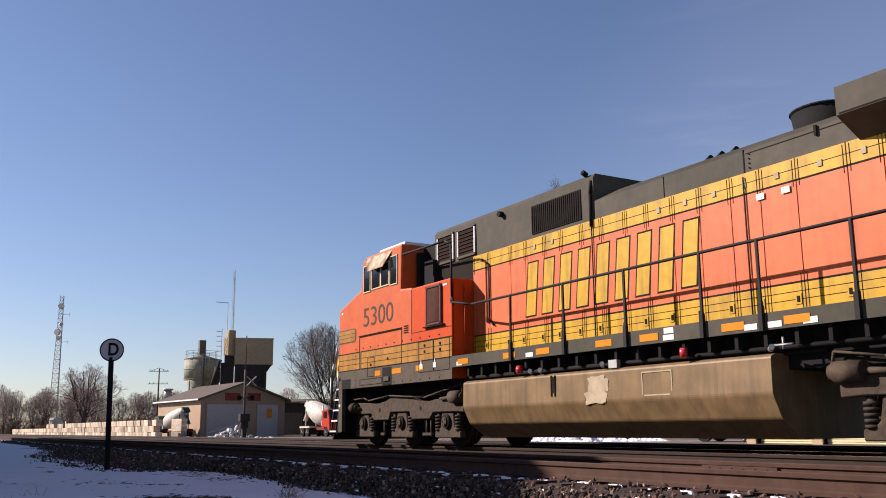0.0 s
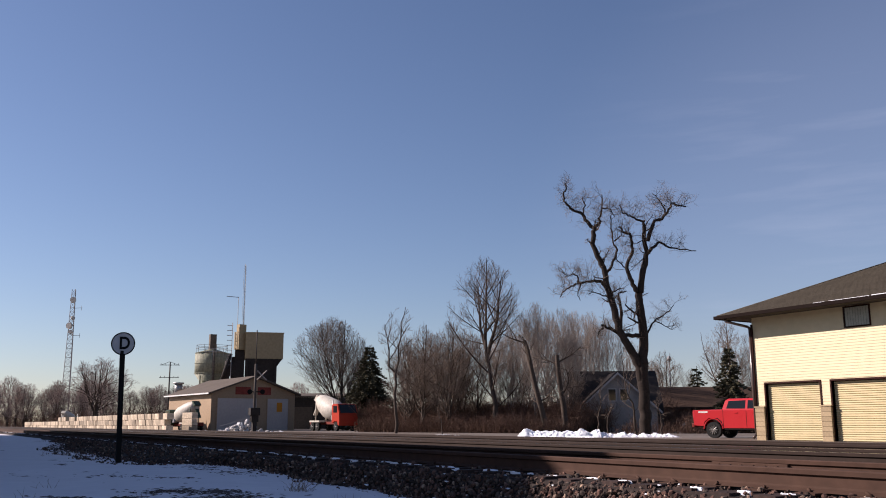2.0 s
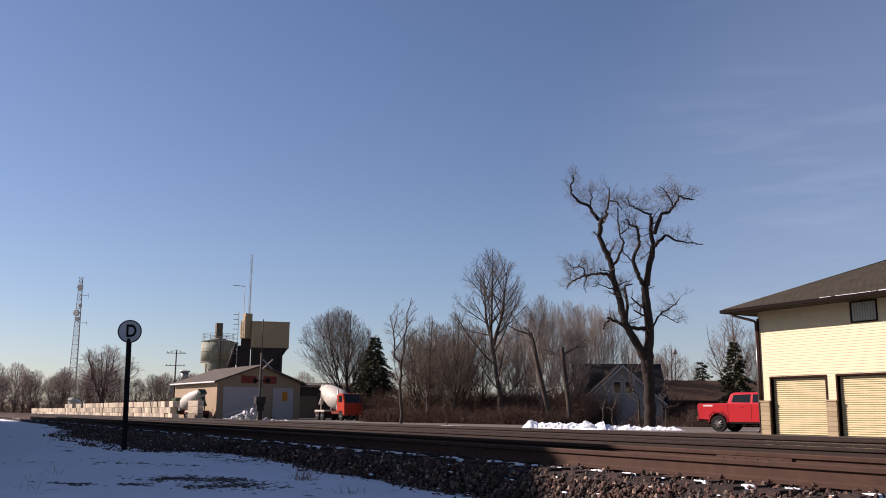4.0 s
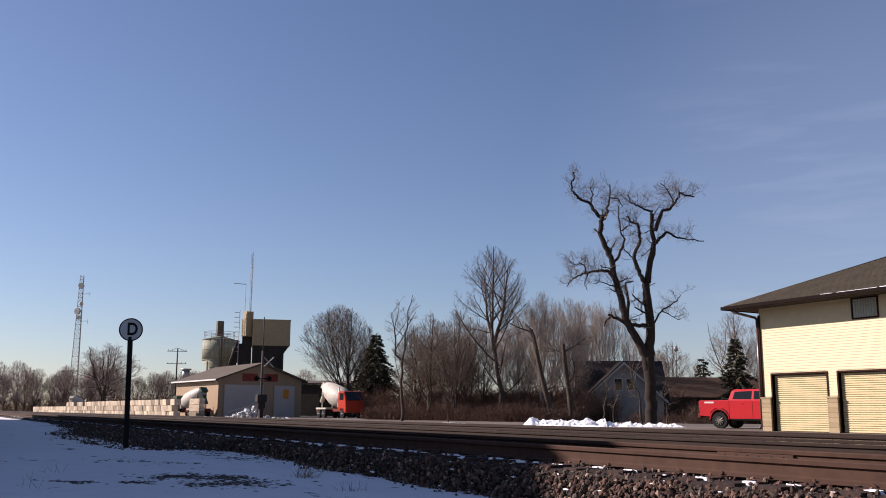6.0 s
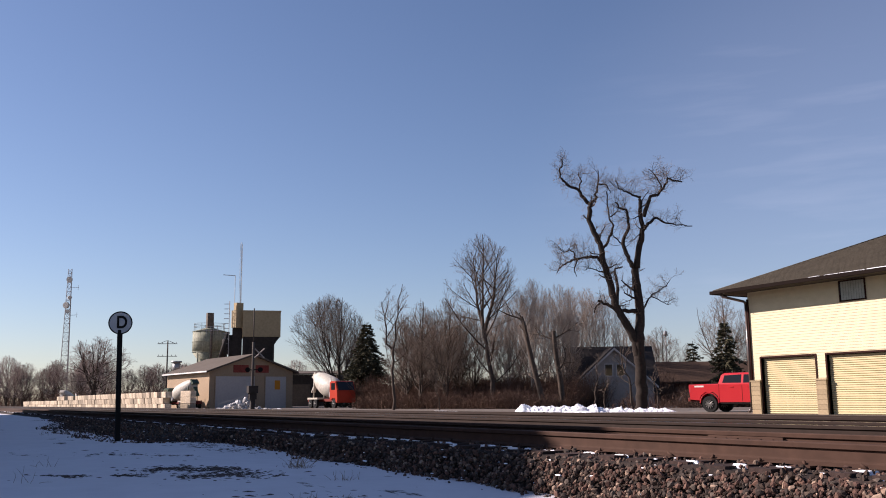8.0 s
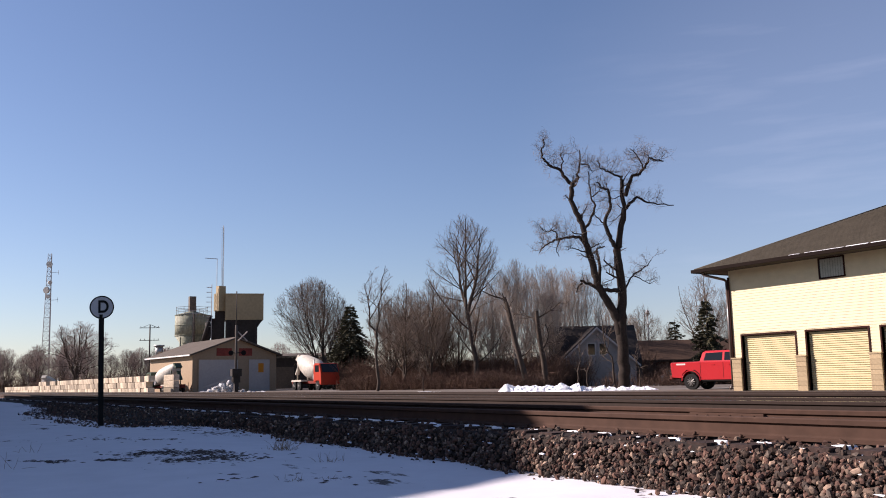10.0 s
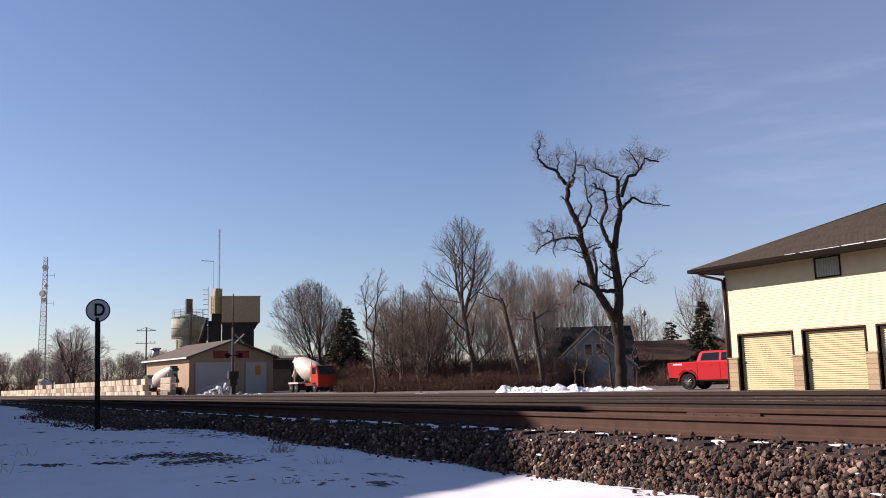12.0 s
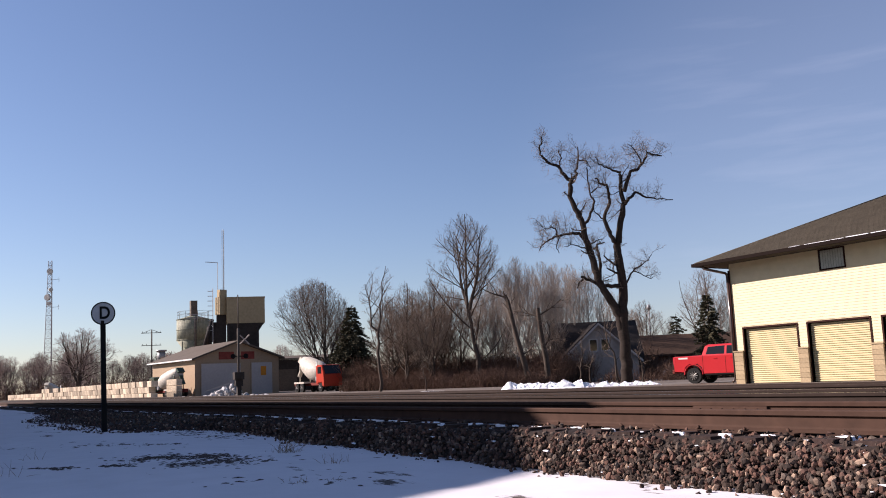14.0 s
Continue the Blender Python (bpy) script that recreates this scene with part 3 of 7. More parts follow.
    for k, xx in enumerate((11.65, 11.9, 12.2)):
        tube(bm, (xx, -0.05, 4.73), (xx + 0.18, -0.05, 4.76), 0.025, 0.07, n=10)
        tube(bm, (xx + 0.05, -0.05, 4.54), (xx + 0.05, -0.05, 4.71), 0.02, n=6)
    part("air_horn", bm, M_BLACK, loco, "cluster of black air horns")
    # overhanging radiator wings
    bm = bmesh.new()
    prism(bm, [(-0.95, 3.98), (-1.40, 4.24), (-1.40, 4.62), (-1.2, 4.66), (1.2, 4.66), (1.40, 4.62), (1.40, 4.24), (0.95, 3.98)], "x", 15.16, 20.2)
    rad = part("radiator_wing", bm, M_GREY, loco, "dark grey overhanging radiator section")
    bm = bmesh.new()
    box(bm, 15.2, 20.15, -1.406, -1.398, 4.25, 4.27), box(bm, 17.6, 17.62, -1.406, -1.398, 4.27, 4.6)
    part("radiator_seam", bm, M_LINE, rad)


def build_deck(loco):
    bm = bmesh.new()
    prism(bm, [(-1.52, 1.63), (-1.49, 1.63), (-1.49, 1.69), (1.49, 1.69), (1.49, 1.63), (1.52, 1.63), (1.52, 1.86), (-1.52, 1.86)], "x", 5.78, 20.5)
    deck = part("walkway_deck", bm, M_GREY, loco, "dark grey walkway with a deep side sill")
    bm = bmesh.new()
    box(bm, 0.1, 20.5, -1.15, 1.15, 1.12, 1.68)
    for k in range(28):
        box(bm, 6.3 + 0.5 * k, 6.36 + 0.5 * k, -1.45, -1.1, 1.42, 1.66)
    pipe(bm, [(6.2, -1.32, 1.40), (19.8, -1.32, 1.40)], 0.035), pipe(bm, [(6.2, -1.22, 1.33), (14.6, -1.22, 1.33)], 0.03)
    part("underframe", bm, M_BLACK, loco, "black underframe with pipes")
    for k in range(9):
        x = 6.05 + 1.36 * k + (0.3 if k % 2 else 0)
        block("reflector", (x, x + 0.40, -1.528, -1.52, 1.675, 1.785), M_REFLECT, deck)
    blocks("sticker", [(x, x + 0.22, -1.527, -1.52, 1.655, 1.735) for x in (6.0, 8.45, 12.0, 13.55, 13.95, 14.5)] + [(12.02, 12.22, -1.527, -1.52, 1.755, 1.84)], M_WHITE, deck)
    for x, z in ((8.29, 1.44), (12.45, 1.44)):
        bm = bmesh.new()
        tube(bm, (x, -1.5, z), (x - 0.08, -1.56, z), 0.075, n=12)
        part("emergency_button", bm, M_RED, deck, "round red fuel cut-off button")
    for x in (8.5, 8.8, 10.5, 13.9):
        bm = bmesh.new()
        tube(bm, (x, -1.45, 1.38), (x + 0.1, -1.55, 1.40), 0.04, n=8)
        part("valve", bm, M_SILVER, deck)
    bm = bmesh.new()
    tube(bm, (14.0, -1.5, 1.42), (14.3, -1.5, 1.42), 0.016, n=8), tube(bm, (14.15, -1.5, 1.36), (14.15, -1.5, 1.52), 0.016, n=8)
    part("brake_lever", bm, M_SILVER, deck)
    bm = bmesh.new()
    box(bm, 10.7, 10.9, -1.5, -1.42, 1.32, 1.45)
    part("valve_box", bm, M_SILVER, deck)
    for s in (-1, 1):
        rail = [(5.80, s * 1.52, 3.0), (6.6, s * 1.52, 2.86), (20.4, s * 1.52, 2.86)]
        bm = bmesh.new()
        pipe(bm, [(3.52, s * 1.46, 4.42), (5.55, s * 1.52, 4.36), (5.80, s * 1.52, 4.26), (5.82, s * 1.52, 3.12)] + rail, 0.025, 8)
        tube(bm, (5.82, s * 1.52, 3.1), (5.9, s * 1.52, 2.95), 0.021, n=8)
        pipe(bm, [(6.62, s * 0.99, 2.45), (6.45, s * 0.99, 2.6), (6.45, s * 0.99, 3.75), (6.2, s * 0.99, 3.9)], 0.02)
        part("handrail", bm, M_RAILING, deck, "thin black handrail")
        for x in (8.0, 9.62, 11.2, 12.82, 13.87, 15.31, 16.9, 18.5, 20.1):
            bm = bmesh.new()
            box(bm, x - 0.02, x + 0.02, s * 1.54 - 0.015, s * 1.54 + 0.015, 1.64, 2.86)
            box(bm, x - 0.034, x + 0.034, s * 1.545 - 0.03, s * 1.545 + 0.03, 1.62, 1.96)
            part("post", bm, M_RAILING, deck)
    # rear bulkhead of the equipment box, in its own shade
    bm = bmesh.new()
    pipe(bm, [(5.80, -1.2, 1.8), (5.84, -1.2, 3.4)], 0.02)
    box(bm, 5.79, 5.80, -1.46, -0.98, 1.82, 3.4)
    part("bulkhead", bm, M_BOXRED, loco)


def build_tank(loco):
    cut = [(-1.50, 1.29), (-1.51, 0.80), (-1.36, 0.48), (-0.98, 0.21), (0.98, 0.21), (1.36, 0.48), (1.51, 0.80), (1.50, 1.29), (1.40, 1.33), (-1.40, 1.33)]
    bm = bmesh.new()
    prism(bm, cut, "x", 6.22, 13.93)
    bmesh.ops.bevel(bm, geom=[e for e in bm.edges if abs(e.verts[0].co.x - e.verts[1].co.x) > 1], offset=0.03, segments=2, affect="EDGES", profile=0.5)
    tank = part("fuel_tank", bm, M_TANK, loco, "dirty tan fuel tank with chamfered underside")
    bm = bmesh.new()
    for z in (1.0, 1.04, 1.08, 1.12, 1.16, 1.20, 1.24):
        box(bm, 9.20, 9.26, -1.522, -1.50, z - 0.012, z + 0.012)
    box(bm, 9.17, 9.19, -1.525, -1.50, 0.92, 1.28), box(bm, 9.27, 9.29, -1.525, -1.50, 0.92, 1.28)
    part("sight_gauge", bm, M_LINE, tank)
    bm = bmesh.new()
    for k, (x, z, w, h) in enumerate(((10.42, 1.06, 0.30, 0.17), (10.36, 0.86, 0.33, 0.12))):
        ring = []
        for i in range(28):
            t = i * math.tau / 28
            c, s = math.cos(t), math.sin(t)
            n = 0.86 + 0.34 * noise.noise((k * 7.0 + c * 2.4, s * 2.4, 3))
            ring.append((x + w * n * math.copysign(abs(c) ** 0.45, c), z + h * n * math.copysign(abs(s) ** 0.45, s)))
        prism(bm, ring, "y", -1.5125 - 0.0008 * k, -1.49)
    part("paint_patch", bm, M_CREAMPATCH, tank, "pale primer patch")
    bm = bmesh.new()
    for q in ((11.47, 12.12, 1.20, 1.22), (11.51, 12.07, 0.85, 0.87), (11.47, 11.49, 0.87, 1.2), (12.10, 12.12, 0.90, 1.2)):
        box(bm, q[0], q[1], -1.512, -1.49, q[2], q[3])
    part("filler_outline", bm, M_CREAMPATCH, tank)


def build_truck(loco, x0, flip):
    s = -1 if flip else 1
    tr = new("truck")
    tr.parent, tr.matrix_basis = loco, pose(x0, 0, 0, 0, 0, 180 if flip else 0)
    tagged(tr, "three-axle cast steel truck dulled by brown dust")
    ax = (0.0, 2.028, 4.134)
    for side in (-1, 1):
        y0, y1 = sorted((side * 1.02, side * 1.20))
        bm = bmesh.new()
        top = [(-0.75, 1.02), (-0.3, 1.05), (0.55, 1.02), (0.75, 0.98), (1.3, 1.05), (1.6, 1.14), (2.55, 1.14), (2.85, 1.02), (3.4, 0.98), (3.7, 1.02), (4.6, 1.02), (4.9, 0.9)]
        low = [(4.9, 0.72), (4.6, 0.74), (3.62, 0.74), (3.45, 0.60), (2.62, 0.60), (2.5, 0.78), (1.55, 0.78), (1.45, 0.60), (0.65, 0.60), (0.5, 0.76), (-0.5, 0.76), (-0.75, 0.84)]
        prism(bm, top + low, "y", y0, y1)
        bmesh.ops.bevel(bm, geom=list(bm.edges), offset=0.015, segments=1, affect="EDGES")
        for x in (0.98, 3.05):
            tube(bm, (x, side * 1.19, 0.84), (x, side * 1.203, 0.84), 0.055, n=12, mi=1)
        part("side_frame", bm, [M_TRUCK, M_LINE], tr)
        for a in ax:
            bm = bmesh.new()
            prism(bm, [(a - 0.22, 0.80), (a + 0.22, 0.80), (a + 0.30, 0.42), (a + 0.54, 0.33), (a + 0.54, 0.19), (a - 0.54, 0.19), (a - 0.54, 0.33), (a - 0.30, 0.42)], "y", side * 1.0, side * 1.14)
            bmesh.ops.bevel(bm, geom=list(bm.edges), offset=0.02, segments=1, affect="EDGES")
            tube(bm, (a, side * 1.1, 0.533), (a, side * 1.20, 0.533), 0.16, 0.15, n=20, mi=1)
            tube(bm, (a, side * 1.2, 0.533), (a, side * 1.235, 0.533), 0.105, 0.09, n=20)
            for k in range(3):
                c = (a + 0.06 * math.cos(k * 2.1 + 1), side * 1.235, 0.533 + 0.06 * math.sin(k * 2.1 + 1))
                tube(bm, c, (c[0], side * 1.25, c[2]), 0.018, n=6)
            part("axle_box", bm, [M_TRUCK, M_LINE], tr)
            for dx in (-0.42, 0.42):
                bm = bmesh.new()
                for k in range(5):
                    tube(bm, (a + dx, side * 1.08, 0.35 + 0.07 * k), (a + dx, side * 1.08, 0.39 + 0.07 * k), 0.105, n=14)
                tube(bm, (a + dx, side * 1.08, 0.33), (a + dx, side * 1.08, 0.74), 0.06, n=8)
                part("coil_spring", bm, M_TRUCK2, tr)
        for x, z, d in ((4.55, 1.04, 1), (-0.62, 0.92, -1)):
            bm = bmesh.new()
            tube(bm, (x - 0.05, side * 1.24, z), (x + 0.36, side * 1.24, z), 0.135, n=18)
            tube(bm, (x + 0.36, side * 1.24, z), (x + 0.42, side * 1.24, z), 0.10, n=14)
            tube(bm, (x - 0.55 * d, side * 1.24, z - 0.02), (x, side * 1.24, z), 0.03, 0.05, n=8)
            part("brake_cylinder", bm, M_TRUCK, tr, "round brake cylinder")
        bm = bmesh.new()
        pipe(bm, [(-0.5, side * 1.25, 1.13), (0.2, side * 1.25, 1.15), (0.45, side * 1.25, 1.08), (1.6, side * 1.25, 1.17), (3.3, side * 1.25, 1.07), (4.2, side * 1.25, 1.20), (4.9, side * 1.25, 1.30), (4.95, side * 1.25, 1.1)], 0.018)
        for x in (1.0, 3.1, 3.3):
            box(bm, x, x + 0.2, side * 1.15 - 0.03, side * 1.15 + 0.03, 0.24, 0.30)
            tube(bm, (x + 0.1, side * 1.12, 0.2), (x + 0.1, side * 1.12, 0.6), 0.025, n=6)
        part("brake_rigging", bm, M_TRUCK, tr)
    bm = bmesh.new()
    box(bm, 0.4, 3.7, -0.9, 0.9, 0.5, 1.1), box(bm, 1.4, 2.6, -1.02, 1.02, 0.95, 1.2)
    part("bolster", bm, M_BLACK, tr)
    wheels = []
    for a in ax:
        bm = bmesh.new()
        for side in (-1, 1):
            tube(bm, (0, side * 0.70, 0), (0, side * 0.83, 0), 0.533, n=36)
            tube(bm, (0, side * 0.66, 0), (0, side * 0.70, 0), 0.558, n=36)
            for k in range(5):
                c = (0.3 * math.cos(k * 1.2566), 0.3 * math.sin(k * 1.2566))
                tube(bm, (c[0], side * 0.83, c[1]), (c[0], side * 0.845, c[1]), 0.06, n=10)
        tube(bm, (0, -1.05, 0), (0, 1.05, 0), 0.09, n=14)
        w = part("wheel", bm, M_WHEEL, tr, "steel wheel pair on its axle", pose(a, 0, 0.533))
        wheels.append((w, a, s))
    return wheels


M_TRUCK2 = mat("dark_dusty_spring", (0.05, 0.038, 0.028), 0.8, vary=0.4, grain=9, stain=2, bump=0.1)
M_WHEEL = mat("wheel_steel", (0.032, 0.027, 0.023), 0.8, 0.0, vary=0.4, grain=5, stain=2, bump=0.1)


def build_ends(loco):
    for end in (0, 1):
        def X(x):
            return x if not end else 20.45 - x
        bm = bmesh.new()
        box(bm, *sorted((X(-0.12), X(0.10))), -1.45, 1.45, 0.30, 1.50)
        prism(bm, [(X(-0.12), 0.95), (X(-0.55), 0.12), (X(-0.60), 0.14), (X(-0.12), 1.08)], "y", -1.4, 1.4)
        pilot = part("pilot", bm, M_BLACK, loco, "black pilot plate with a plough")
        bm = bmesh.new()
        tube(bm, (X(-0.1), 0, 0.85), (X(-0.7), 0, 0.85), 0.11, n=8), box(bm, *sorted((X(-0.7), X(-0.95))), -0.16, 0.2, 0.66, 1.02)
        part("coupler", bm, M_TRUCK, loco, "knuckle coupler")
        for s in (-1, 1):
            bm = bmesh.new()
            steps = []
            for k in range(5):
                z = 0.32 + 0.27 * k
                xa, xb = sorted((X(-0.62 + 0.10 * k), X(-0.22 + 0.09 * k)))
                sb = bmesh.new()
                box(sb, xa, xb, *sorted((s * 0.85, s * 1.46)), z, z + 0.03, 0)
                box(sb, xa, xb, *sorted((s * 1.461, s * 1.475)), z - 0.005, z + 0.035, 1)
                steps.append(sb)
            for dx in (0.0, 0.42):
                prism(bm, [(X(-0.64 + dx), 0.28), (X(-0.58 + dx), 0.28), (X(-0.16 + dx), 1.5), (X(-0.22 + dx), 1.5)], "y", s * 1.43, s * 1.46, 2)
            ladder = part("step_ladder", bm, [M_BLACK, M_WHITE, M_BLACK], loco, "black end steps edged in white")
            for sb in steps:
                part("step", sb, [M_BLACK, M_WHITE], ladder)
            if not end:
                block("corner_column", (0.0, 0.22, *sorted((s * 1.40, s * 1.50)), 0.32, 1.42), M_GREY, loco, "grey corner column")
                blocks("sticker", [(0.02, 0.12, *sorted((s * 1.50, s * 1.506)), z, z + 0.07) for z in (0.95, 1.62)], M_WHITE, loco)
            bm = bmesh.new()
            pipe(bm, [(X(-0.60), s * 1.46, 1.0), (X(-0.62), s * 1.46, 1.75), (X(-0.42), s * 1.46, 2.1), (X(-0.2), s * 1.46, 2.55)], 0.02, 8)
            pipe(bm, [(X(-0.12), s * 1.46, 1.3), (X(-0.14), s * 1.46, 1.9), (X(0.0), s * 1.48, 2.2)], 0.02, 8)
            part("grab_iron", bm, M_SILVER, loco)
        bm = bmesh.new()
        box(bm, *sorted((X(-0.14), X(-0.07))), -1.40, -1.34, 1.5, 2.75), box(bm, *sorted((X(-0.05), X(-0.01))), -1.42, -1.36, 1.5, 2.7)
        part("end_post", bm, M_REDCAST, loco, "rusty end post")
        bm = bmesh.new()
        box(bm, *sorted((X(-0.34), X(-0.10))), -1.42, -1.12, 1.75, 2.25)
        pipe(bm, [(X(-0.2), -1.06, 2.4), (X(-0.28), -0.4, 2.28), (X(-0.28), 0.4, 2.28), (X(-0.2), 1.06, 2.4)], 0.02)
        part("end_box", bm, M_YELLOW, loco, "yellow box on the end platform")
        if end:
            block("end_wall", (20.2, 20.3, -0.95, 0.95, 1.8, 4.0), M_ORANGE, loco)


loco = thing("locomotive", "orange, yellow and dark grey diesel freight locomotive on the middle track", "locomotive")
build_cab(loco)
build_hood(loco)
logo_shapes(loco)
build_deck(loco)
build_tank(loco)
WHEELS = build_truck(loco, 0.824, False) + build_truck(loco, 19.6, True)
build_ends(loco)


# ---- storage building ----
M_SIDING = mat("cream_vinyl_siding", (0.80, 0.69, 0.44), 0.6, vary=0.10, grain=3, stain=0.5, bump=0.03)
M_DOOR = mat("cream_ribbed_door", (0.72, 0.61, 0.36), 0.55, vary=0.12, grain=3, stain=0.6, bump=0.03)
M_GUTTER = mat("dark_brown_metal", (0.018, 0.012, 0.010), 0.9, vary=0.2, bump=0.0, spec=0.05)
M_SHINGLE = mat("brown_asphalt_shingles", (0.085, 0.072, 0.055), 0.95, vary=0.4, grain=14, stain=1.5, bump=0.5)
M_TRIM = mat("dark_brown_trim", (0.050, 0.022, 0.018), 0.85, spec=0.05, vary=0.2, bump=0.02)
M_PIPE = mat("glossy_brown_pipe", (0.10, 0.065, 0.05), 0.28, vary=0.1, bump=0.0, spec=0.8)
M_BLOCKWORK = mat("tan_split_block", (0.47, 0.36, 0.22), 0.9, vary=0.3, grain=12, stain=2, bump=0.4, piece=0.12)


def build_storage():
    g = thing("storage_building", "cream-sided two-storey storage building with ribbed roll-up doors", "building", pose(-28.5, 21.0, -0.36))
    L, H, Dp = 26.0, 5.38, 11.0
    doors = [0.56 + 3.36 * k for k in range(7)]
    # front wall in lapped boards with real door openings
    bm = bmesh.new()
    pitch = 0.115
    rows = int(H / pitch)
    for r in range(rows):
        z0 = r * pitch
        spans = [(0.0, L)]
        if z0 < 2.42:
            cuts, x = [], 0.0
            for d in doors:
                cuts.append((x, d))
                x = d + 2.79
            cuts.append((x, L))
            spans = cuts
        for a, b in spans:
            prism(bm, [(0.0, z0), (-0.020, z0), (-0.006, z0 + pitch), (0.0, z0 + pitch)], "x", a, b)
    part("lap_siding", bm, M_SIDING, g, "cream horizontal lap siding")
    bm = bmesh.new()
    box(bm, 0.004, L, 0.0, 0.2, 2.42, H)
    x = 0.004
    for d in doors:
        box(bm, x, d, 0.0, 0.2, 0, 2.42)
        x = d + 2.79
    box(bm, x, L, 0.0, 0.2, 0, 2.42)
    box(bm, 0.004, 0.2, 0.2, Dp, 0, H), box(bm, L - 0.2, L, 0.2, Dp, 0, H), box(bm, 0.2, L - 0.2, Dp - 0.2, Dp, 0, H)
    part("wall", bm, M_SIDING, g)
    first = None
    for d in doors:
        bm = bmesh.new()
        box(bm, d, d + 2.79, 0.17, 0.19, 0, 2.41)
        door = part("roll_up_door", bm, M_DOOR, g, "closed cream ribbed roll-up door")
        for k in range(27):
            if first is None:
                sb = bmesh.new()
                prism(sb, [(0.17, 0), (0.128, 0.022), (0.128, 0.058), (0.17, 0.088)], "x", 0, 2.79)
                first = part("slat", sb, M_DOOR, door, at=pose(d, 0, 0.01))
            else:
                share("slat", first, door, pose(d, 0, 0.01 + 0.089 * k))
        bm = bmesh.new()
        box(bm, d - 0.07, d, -0.045, 0.165, 0, 2.49), box(bm, d + 2.79, d + 2.86, -0.045, 0.165, 0, 2.49), box(bm, d, d + 2.79, -0.045, 0.165, 2.42, 2.49)
        part("door_jamb", bm, M_TRIM, door, "dark brown door jamb")
    # block piers between the doors
    bm = bmesh.new()
    box(bm, 0.0, 0.50, -0.14, -0.035, 0.0, 0.192, bevel=0.008)
    brick = None
    for d in [0.0] + doors[1:]:
        x0 = d - 0.53 if d else 0.0
        for k in range(7):
            if brick is None:
                brick = part("block", bm, M_BLOCKWORK, g, at=pose(x0, 0, 0.0))
            else:
                share("block", brick, g, pose(x0, 0, 0.2 * k))
        block("pier_cap", (x0 - 0.03, x0 + 0.53, -0.17, -0.036, 1.4, 1.46), M_BLOCKWORK, g)
    # hip roof with deep eaves
    o = 1.05
    bm = bmesh.new()
    e = [(-o, -o), (L + o, -o), (L + o, Dp + o), (-o, Dp + o)]
    rise, half = 2.72, (Dp + 2 * o) / 2
    lo = [bm.verts.new((x, y, H + 0.12)) for x, y in e]
    up = [bm.verts.new((x, y, H)) for x, y in e]
    r0, r1 = bm.verts.new((-o + half, Dp / 2, H + 0.12 + rise)), bm.verts.new((L + o - half, Dp / 2, H + 0.12 + rise))
    for q in ((lo[0], lo[1], r1, r0), (lo[1], lo[2], r1), (lo[2], lo[3], r0, r1), (lo[3], lo[0], r0), up[::-1]):
        bm.faces.new(q)
    for k in range(4):
        bm.faces.new((up[k], up[(k + 1) % 4], lo[(k + 1) % 4], lo[k]))
    bmesh.ops.recalc_face_normals(bm, faces=bm.faces)
    roof = part("roof", bm, M_SHINGLE, g, "brown shingled hip roof")
    # shingle courses
    bm = bmesh.new()
    for k in range(42):
        t0 = k / 42
        y, z = -o + half * t0, H + 0.13 + rise * t0
        box(bm, -o + half * t0 + 0.14, L + o - half * t0 - 0.14, y, y + 0.09, z, z + 0.022)
        x = -o + half * t0
        prism(bm, [(x, z), (x + 0.09, z), (x + 0.09, z + 0.03), (x, z + 0.022)], "y", -o + half * t0 + 0.14, Dp + o - half * t0 - 0.14)
    part("shingle_course", bm, M_SHINGLE, roof)
    bm = bmesh.new()
    pipe(bm, [(-o, -o, H + 0.115), (-o + half, Dp / 2, H + 0.115 + rise), (L + o - half, Dp / 2, H + 0.115 + rise), (L + o, -o, H + 0.115)], 0.05, 6)
    part("hip_cap", bm, M_SHINGLE, roof)
    bm = bmesh.new()
    box(bm, -o - 0.10, L + o + 0.1, -o - 0.12, -o - 0.004, H - 0.03, H + 0.12), box(bm, -o - 0.12, -o - 0.004, -o, Dp + o, H - 0.03, H + 0.12)
    part("gutter", bm, M_GUTTER, roof, "dark brown gutter")
    rnd = random.Random(31)
    x = 4.2
    while x < L:
        w = rnd.uniform(0.5, 2.4)
        block("eave_snow", (x, min(x + w, L + 0.6), -o - 0.10, -o - 0.01, H + 0.121, H + 0.121 + rnd.uniform(0.012, 0.03)), M_SNOW, roof, "thin line of snow along the gutter")
        x += w + rnd.uniform(0.05, 0.5)
    bm = bmesh.new()
    pipe(bm, [(-0.62, -0.98, H - 0.02), (-0.62, -0.98, H - 0.14), (-0.08, -0.14, H - 0.40), (-0.06, -0.09, H - 0.50), (-0.06, -0.09, 0.25), (-0.16, -0.2, 0.08)], 0.06, 8)
    part("downpipe", bm, M_PIPE, roof, "brown downpipe at the corner")
    bm = bmesh.new()
    pipe(bm, [(0.02, -0.06, 0.05), (0.02, -0.06, H - 0.3)], 0.05, 6)
    part("corner_trim", bm, M_TRIM, g)
    for x in (4.75, 11.6, 18.4):
        bm = bmesh.new()
        for q in ((x, x + 1.2, 4.50, 4.54), (x, x + 1.2, 5.32, 5.36), (x, x + 0.04, 4.54, 5.32), (x + 1.16, x + 1.2, 4.54, 5.32)):
            box(bm, q[0], q[1], -0.07, 0.0, q[2], q[3])
        w = part("window", bm, M_TRIM, g, "small upper window with vertical blinds")
        bm = bmesh.new()
        box(bm, x + 0.04, x + 1.16, -0.045, -0.032, 4.54, 5.32)
        part("pane", bm, M_GLASS, w)
